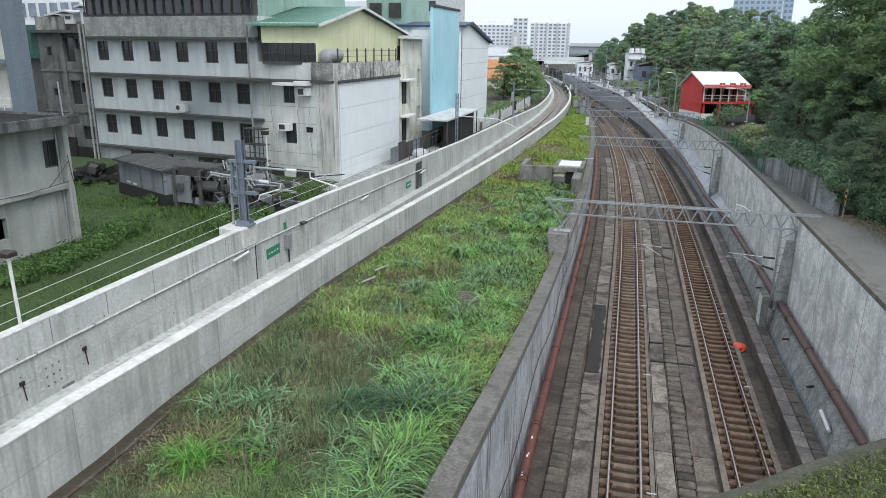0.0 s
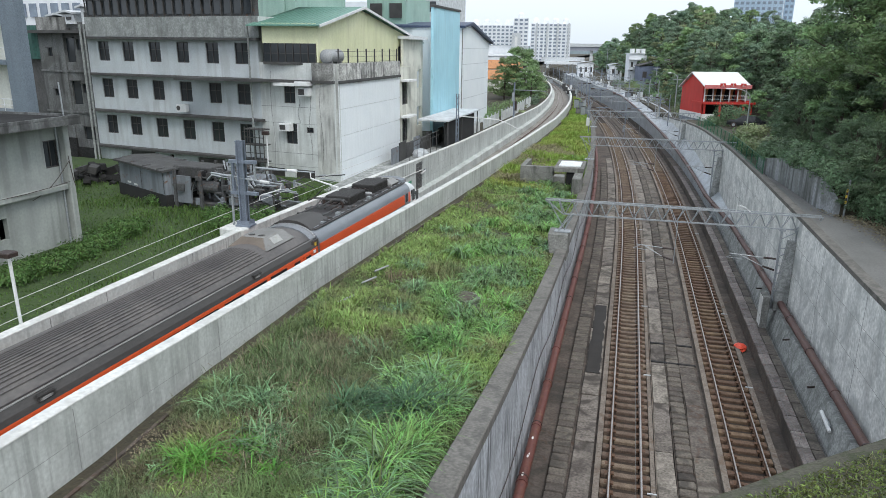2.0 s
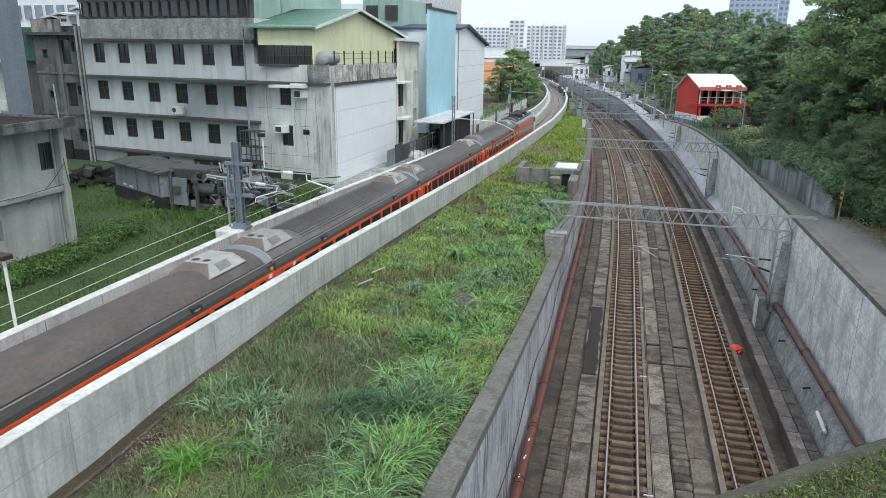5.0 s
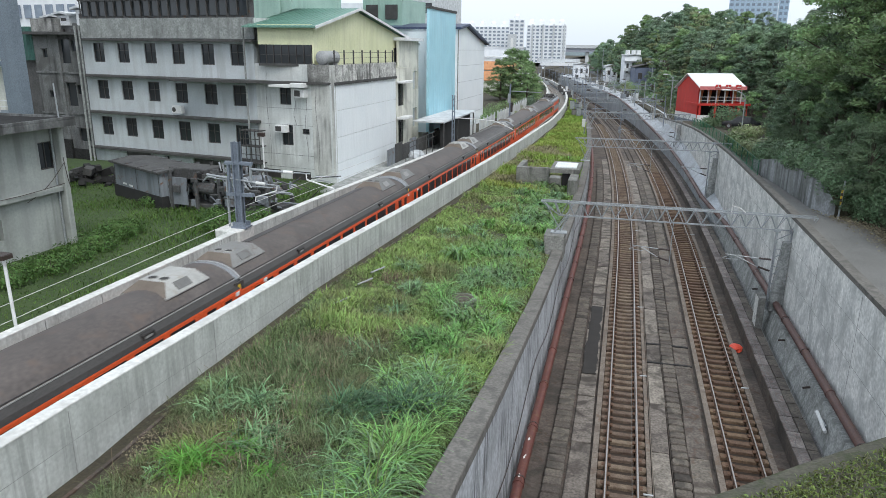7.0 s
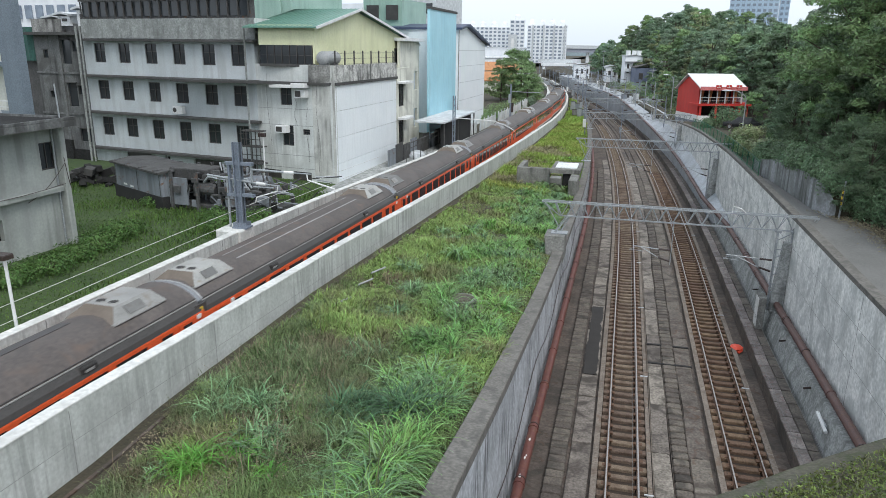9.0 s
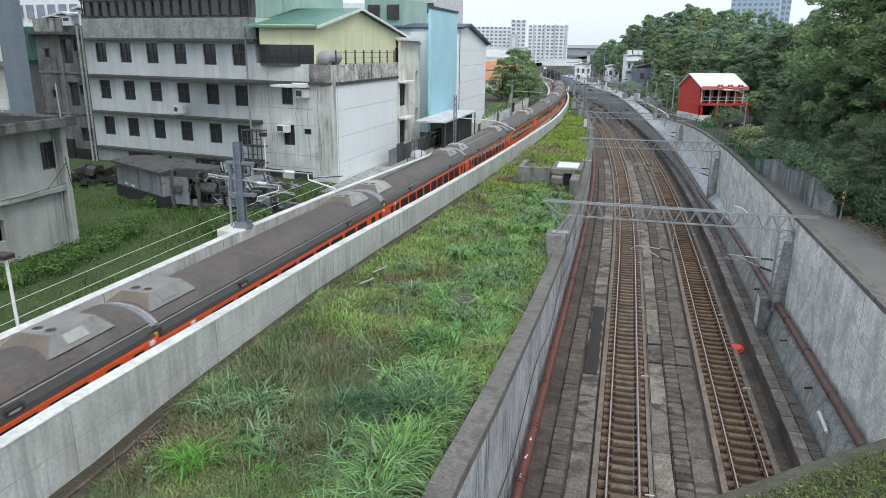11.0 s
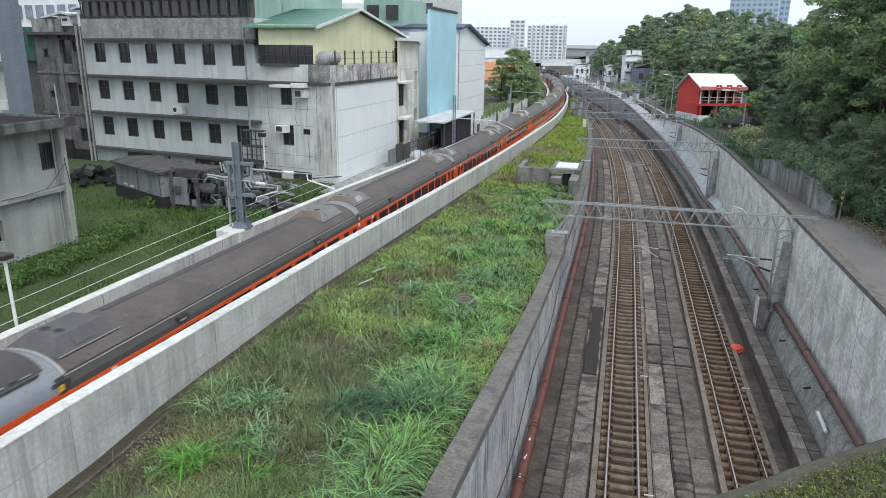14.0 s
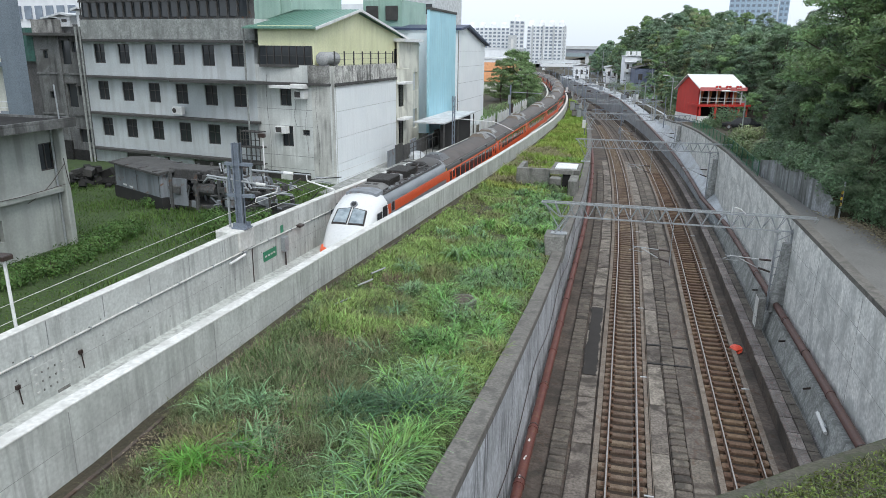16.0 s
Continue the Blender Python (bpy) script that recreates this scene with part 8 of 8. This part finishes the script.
def woods():
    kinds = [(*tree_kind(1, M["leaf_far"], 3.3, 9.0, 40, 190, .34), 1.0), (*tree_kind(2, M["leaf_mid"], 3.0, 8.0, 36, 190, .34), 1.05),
             (*tree_kind(3, M["leaf_dark"], 3.6, 8.5, 42, 190, .35), .95), (*tree_kind(4, M["leaf_olive"], 2.8, 7.5, 36, 190, .32), 1.0)]
    near = [(*tree_kind(11, M["leaf_mid"], 2.9, 8.0, 70, 330, .16), 1.0), (*tree_kind(12, M["leaf_dark"], 3.0, 8.5, 70, 330, .165), 1.05), (*tree_kind(13, M["leaf_olive"], 2.6, 7.0, 62, 330, .155), 1.0)]
    round_tree = (*tree_kind(21, M["leaf_mid"], 3.4, 8.0, 60, 220, .27), 1.0)
    rnd = random.Random(5)
    labels = ["dense dark green tree on the wooded bank", "leafy mid-green tree on the wooded bank", "broad dark green tree on the wooded bank", "olive-green tree on the wooded bank"]
    y = 30.0
    while y < 400:
        step = 3.1 + y * .017
        e = .6 if 62 < y < 300 else 2.2
        while e < (22 if y < 120 else 34 if y < 220 else 60):
            yy, xx = y + rnd.uniform(-.45, .45) * step, hill_edge(y) + e + rnd.uniform(-.3, .3) * step
            if y < 36 and e > 8:
                break
            s = rnd.uniform(.75, 1.2) * (1 + y * .0012) * (.62 if e < 3 and y < 210 else 1.3 if y < 80 else .72 if 150 < y < 270 and e > 14 else 1)
            if yy < 75 and e < 12:
                i = rnd.choice((0, 0, 1, 2)) if e > 4 else 1
                make_tree(xx, yy, hill_z(xx, yy) - .5, s, rnd.uniform(0, 360), near[i], labels[(1, 0, 3)[i]], "trees of the bank")
            else:
                i = rnd.choice((0, 0, 1, 2, 2, 3))
                make_tree(xx, yy, hill_z(xx, yy) - .6, s, rnd.uniform(0, 360), kinds[i], labels[i], "trees of the bank")
            e += step * 1.15
        y += step
    for i in range(11):
        yy = 44 + i * 1.9
        xx = hill_edge(yy) + 4.5 + 3.5 * (i % 3)
        make_tree(xx, yy, hill_z(xx, yy) - .5, 1.25 + .15 * (i % 4), i * 77, near[i % 3], labels[(1, 0, 3)[i % 3]], "trees of the bank")
    for xx, yy, s in ((21.0, 58, 1.75), (24.5, 62, 1.8), (27.5, 60, 1.7), (19.5, 52, 1.4), (30, 66, 1.9)):
        make_tree(xx, yy, hill_z(xx, yy) - .5, s, xx * 31, near[int(yy) % 3], labels[(1, 0, 3)[int(yy) % 3]], "trees of the bank")
    for x, yy, s in ((-21.6, 150, 1.2), (-24.2, 157, 1.25), (-19.8, 146, .85), (-26.0, 150, 1.0)):
        make_tree(x, yy, 3.8, s * 1.1, x * 40, round_tree, "rounded green tree beside the trough wall", "trees by the trough")
    for i, (x, yy, r, h) in enumerate(((-20.8, 106, 1.6, 2.0), (-19.4, 110, 1.3, 1.5), (-22.0, 109, 1.6, 2.0), (-20.0, 101, 1.3, 1.4), (-5.0, 55.6, .7, 1.1), (-6.4, 57.6, .7, .8), (11.9, 94, 1.9, 3.0), (13.6, 96, 1.6, 2.4), (10.3, 93.5, 1.0, 1.4))):
        bush(x, yy, 3.3 if x > -8 and x < 0 else 4.0 if x < 0 else 5.5, r, h, M["leaf_mid" if x < 0 else "leaf_dark"], "rounded green bush by the railway", 80 + i, 1600, .26)
    for i in range(46):
        yy = rnd.uniform(112, 330)
        xx = trough_x(yy) - rnd.uniform(3.6, 9.5)
        bush(xx, yy, 3.9, rnd.uniform(.8, 2.0), rnd.uniform(.8, 2.4), M[rnd.choice(("leaf_mid", "leaf_far", "leaf_olive"))], "leafy shrub behind the trough wall", 600 + i, 600, .3)
    # shrubs between the lane and the pavilion
    for i in range(46):
        yy = rnd.uniform(60, 103)
        x0, x1 = cut_dx(yy) + 10.4, hill_edge(yy) + 1
        xx = x0 + (x1 - x0) * rnd.random()
        if yy > 82 and 9.5 < xx < 17:
            continue
        bush(xx, yy, hill_z(xx, yy) - .1, rnd.uniform(1.0, 1.9), rnd.uniform(.9, 1.9), M[rnd.choice(("leaf_mid", "leaf_dark", "leaf_olive"))], "leafy shrub on the waste ground", 200 + i, 700, .3)
    for i in range(44):
        k = rnd.random()
        yy = 40.5 + 17 * k
        xx = float(np.interp(yy, (39.8, 45, 53, 58), (10.85, 10.35, 9.8, 9.75))) + rnd.uniform(.4, 1.4)
        bush(xx, yy, float(np.interp(yy, (40, 42, 50, 57), (7.2, 7.8, 7.8, 6.8))), rnd.uniform(.7, 1.1), rnd.uniform(.9, 1.7), M["leaf_dark"], "dark leafy shrub overhanging the bank wall", 300 + i, 1300, .17)
    for i in range(16):
        yy = rnd.uniform(31, 40.5)
        xx = float(np.interp(yy, (31, 37, 40.5), (13.6, 13.3, 12.2))) + rnd.uniform(0, 1.2)
        bush(xx, yy, hill_z(xx, yy) - .05, rnd.uniform(.8, 1.3), rnd.uniform(1.2, 2.6), M["leaf_dark"], "dark leafy shrub at the edge of the lane", 400 + i, 1400, .16)
    for i in range(22):
        yy = rnd.uniform(40.3, 47)
        xx = float(np.interp(yy, (40, 41, 47), (12.3, 12.0, 11.9))) + rnd.uniform(0, 2.0)
        bush(xx, yy, hill_z(xx, yy) - .1, rnd.uniform(.9, 1.4), rnd.uniform(2.2, 3.6), M["leaf_dark"], "tall dark shrub behind the banded post", 700 + i, 1500, .18)
    for i in range(14):
        yy = rnd.uniform(36.5, 40.5)
        xx = float(np.interp(yy, (36.5, 40.5), (13.4, 12.2))) + rnd.uniform(0, 1.6)
        bush(xx, yy, 6.4, rnd.uniform(.8, 1.2), rnd.uniform(1.8, 3.0), M["leaf_dark"], "tall dark shrub at the lane's edge", 760 + i, 1500, .17)
    n = 5000
    yl = RNG.uniform(30, 41, n)
    xl = np.interp(yl, (30, 37, 41), (12.6, 12.2, 11.0)) + RNG.normal(0, .45, n)
    v, q = leaves(np.stack([xl, yl, np.full(n, 6.47) + RNG.uniform(0, .05, n)], 1), RNG.uniform(.05, .13, n), RNG, .15)
    stuff("leaf_litter", v, q, M["dry"], "brown fallen leaves along the lane's edge", "leaves")
    for i in range(60):
        yy = rnd.uniform(118, 225)
        xx = cut_dx(yy) + rnd.uniform(12.2, 17.5)
        bush(xx, yy, hill_z(xx, yy) - .1, rnd.uniform(1.2, 2.4), rnd.uniform(1.2, 2.8), M[rnd.choice(("leaf_mid", "leaf_far", "leaf_olive"))], "leafy shrub along the line-side path", 500 + i, 700, .3)
    # far woods beyond
    pts = []
    for i in range(900):
        yy = rnd.uniform(180, 420)
        e = rnd.uniform(30, 95)
        xx = hill_edge(yy) + e
        pts.append((xx, yy, hill_z(xx, yy)))
    rng = np.random.default_rng(77)
    cl = np.repeat(np.array(pts), 90, 0)
    off = rng.normal(size=cl.shape) * np.array([2.2, 2.2, 2.0])
    v, q = leaves(cl + off + np.array([0, 0, 4.5]), rng.uniform(.5, 1.0, len(cl)), rng, .4)
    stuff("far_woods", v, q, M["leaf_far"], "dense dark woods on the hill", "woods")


woods()


def ledge_moss():
    n = 42000
    k = RNG.random(n)
    i = np.minimum((k * 5).astype(int), 4)
    L = np.array(LEDGE)
    f = k * 5 - i
    base = L[i] * (1 - f[:, None]) + L[i + 1] * f[:, None]
    back_ = RNG.random(n) ** .8
    x, y = base[:, 0] + .25 + 2.3 * back_, base[:, 1] - .35 - 2.9 * back_
    z = 6.6 + RNG.uniform(0, .14, n)
    v, q = leaves(np.stack([x, y, z], 1), RNG.uniform(.03, .12, n), RNG, .7)
    stuff("ledge_moss", v, q, M["mossleaf"], "moss and small weeds on the portal ledge", "moss")
    p = np.stack([x[:9000], y[:9000], z[:9000] - .05], 1)
    v, q = blades(p, RNG.uniform(.08, .26, 9000), np.full(9000, .014), RNG.uniform(.3, 1.0, 9000), 2, RNG)
    stuff("ledge_grass", v, q, M["grass"], "short grass on the portal ledge", "grass")


ledge_moss()

# ---- laid pieces: sleepers, slabs, covers ----
def shared(name, mesh, material):
    return mesh.data(name, material)


def along(centre, o, y):
    d = centre(y + .5) - centre(y - .5)
    a = -math.atan(d)
    return Matrix.Translation((centre(y) + o, y, 0)) @ Matrix.Rotation(a, 4, "Z")


def sleeper_shape():
    """A short sleeper with a raised block at each end, outside the rails."""
    g = Mesh().box(-.46, -.13, -.34, .46, .13, -.155, bev=.025)
    for k in (-1, 1):
        a, b = sorted((k * .5, k * .88))
        g.box(a, -.15, -.34, b, .15, -.115, bev=.03)
    return g


sl = shared("sleeper", sleeper_shape(), M["sleeper"])
sl2 = shared("sleeper", sleeper_shape(), M["sleeper_rust"])
for tr, o in ((track_l, .96), (track_r, 5.46)):
    rest, n = Mesh(), 0
    for y in span(17, 150, .6):
        m = along(cut_dx, o, y)
        if y < 92:
            part("sleeper", sl if o < 3 else sl2, None, tr, at=m)
        else:
            rest.box(-.8, -.13, -.34, .8, .13, -.16, m)
    part("sleeper_row", rest, M["sleeper"], tr, "row of far rusty sleepers")["kind"] = "stuff"
    clips = Mesh()
    for y in span(17, 60, .6):
        for k in (-.566, .566):
            m = along(cut_dx, o + k, y)
            clips.box(-.17, -.09, -.16, -.05, .09, -.1, m).box(.05, -.09, -.16, .17, .09, -.1, m)
    part("rail_clip", clips, M["rail"], tr, "small rusty rail fastenings")["kind"] = "stuff"
    # dark brown makes the shallow gaps between the sleepers look deep
    part("track_bed", Mesh().loft(sweep([(o - .84, -.33), (o + .84, -.33), (o + .84, -.272), (o - .84, -.272)], cut_dx, YR)), M["trackbed"], tr, "dark brown bed that deepens the gaps between the sleepers")
    for k, w in ((-1.0, .11), (1.0, .11)):
        s = Mesh().loft(sweep([(o + k - w, -.4), (o + k + w, -.4), (o + k + w, -.1), (o + k - w, -.1)], cut_dx, YR))
        part("kerb", s, M["kerb"], tr, "brown-stained concrete edge strip")


def row_of(name, holder, mesh_data, o, y0, y1, step, loose=.012):
    """Lays pieces along the line, each a little out of true."""
    rnd = random.Random(int(o * 100) + 900)
    for y in span(y0, y1, step):
        m = along(cut_dx, o + rnd.uniform(-loose, loose), y + rnd.uniform(-loose, loose))
        tilt = Euler((rnd.uniform(-loose, loose), rnd.uniform(-1.5, 1.5) * loose, rnd.uniform(-2, 2) * loose)).to_matrix().to_4x4()
        part(name, mesh_data, None, holder, at=m @ tilt)


gutter = thing("drain", Matrix(), "central drain with small concrete cover slabs between the tracks", "drain", kind="structure")
cover = shared("cover_slab", Mesh().box(-.3, -.205, -.3, .3, .205, -.12, bev=.045), M["cover"])
row_of("cover_slab", gutter, cover, 3.1, 17.5, 92, .5)
g = Mesh().loft(sweep([(2.765, -.3), (2.785, -.3), (2.785, -.15), (2.765, -.15)], cut_dx, YR)).loft(sweep([(3.415, -.3), (3.435, -.3), (3.435, -.15), (3.415, -.15)], cut_dx, YR))
part("drain_edge", g, M["dark_concrete"], gutter)
for o, w in ((2.42, .33), (3.8, .36)):
    sd = shared("bed_slab", Mesh().box(-w, -1.985, -.32, w, 1.985, -.17, bev=.02), M["slab_pale" if o < 3 else "slab"])
    row_of("bed_slab", gutter, sd, o, 19, 99, 4.0)
side = thing("side_drain", Matrix(), "side drain covered with square concrete slabs along the wall", "drain", kind="structure")
cover2 = shared("cover_slab", Mesh().box(-.33, -.225, -.3, .33, .225, -.1, bev=.035), M["cover"])
row_of("cover_slab", side, cover2, -1.45, 17.5, 92, .5)
bed = thing("bed_slabs", Matrix(), "brown-stained concrete bed slabs beside the rails", "paving", kind="structure")
sd = shared("bed_slab", Mesh().box(-.38, -1.985, -.32, .38, 1.985, -.2, bev=.02), M["slab_pale"])
row_of("bed_slab", bed, sd, -.62, 19, 99, 4.0)
bench = thing("bench_walkway", Matrix(), "raised cable-duct walkway with worn concrete covers", "walkway", kind="structure")
part("duct", Mesh().loft(sweep([(7.14, -.4), (8.06, -.4), (8.06, .4), (7.14, .4)], cut_dx, YR)), M["dark_concrete"], bench)
cov = shared("duct_cover", Mesh().box(-.24, -.6, .4, .24, .6, .47, bev=.015), M["brick_walk"])
cov2 = shared("duct_cover", Mesh().box(-.2, -.6, .4, .2, .6, .46, bev=.015), M["cover"])
row_of("duct_cover", bench, cov, 7.38, 17.6, 92, 1.24)
row_of("duct_cover", bench, cov2, 7.85, 17.6, 92, 1.24)


# ---- all that moves ----
SPEED, CAR = 18.8, 20.0


def along_trough(y):
    x, z = trough_x(y), trough_rail(y)
    a = -math.atan((trough_x(y + 4) - trough_x(y - 4)) / 8)
    g = math.atan((trough_rail(y + 6) - trough_rail(y - 6)) / 12)
    return Matrix.Translation((x, y, z)) @ Matrix.Rotation(a, 4, "Z") @ Matrix.Rotation(g, 4, "X")


def motions():
    for car, lag, turned in TRAIN:
        rows = []
        for t in span(0, 16, .5):
            m = along_trough(TAIL_SEAM + SPEED * (t - 14) + lag)
            rows.append((t, m @ Matrix.Rotation(math.pi, 4, "Z") if turned else m))
        walk(car, rows)


motions()
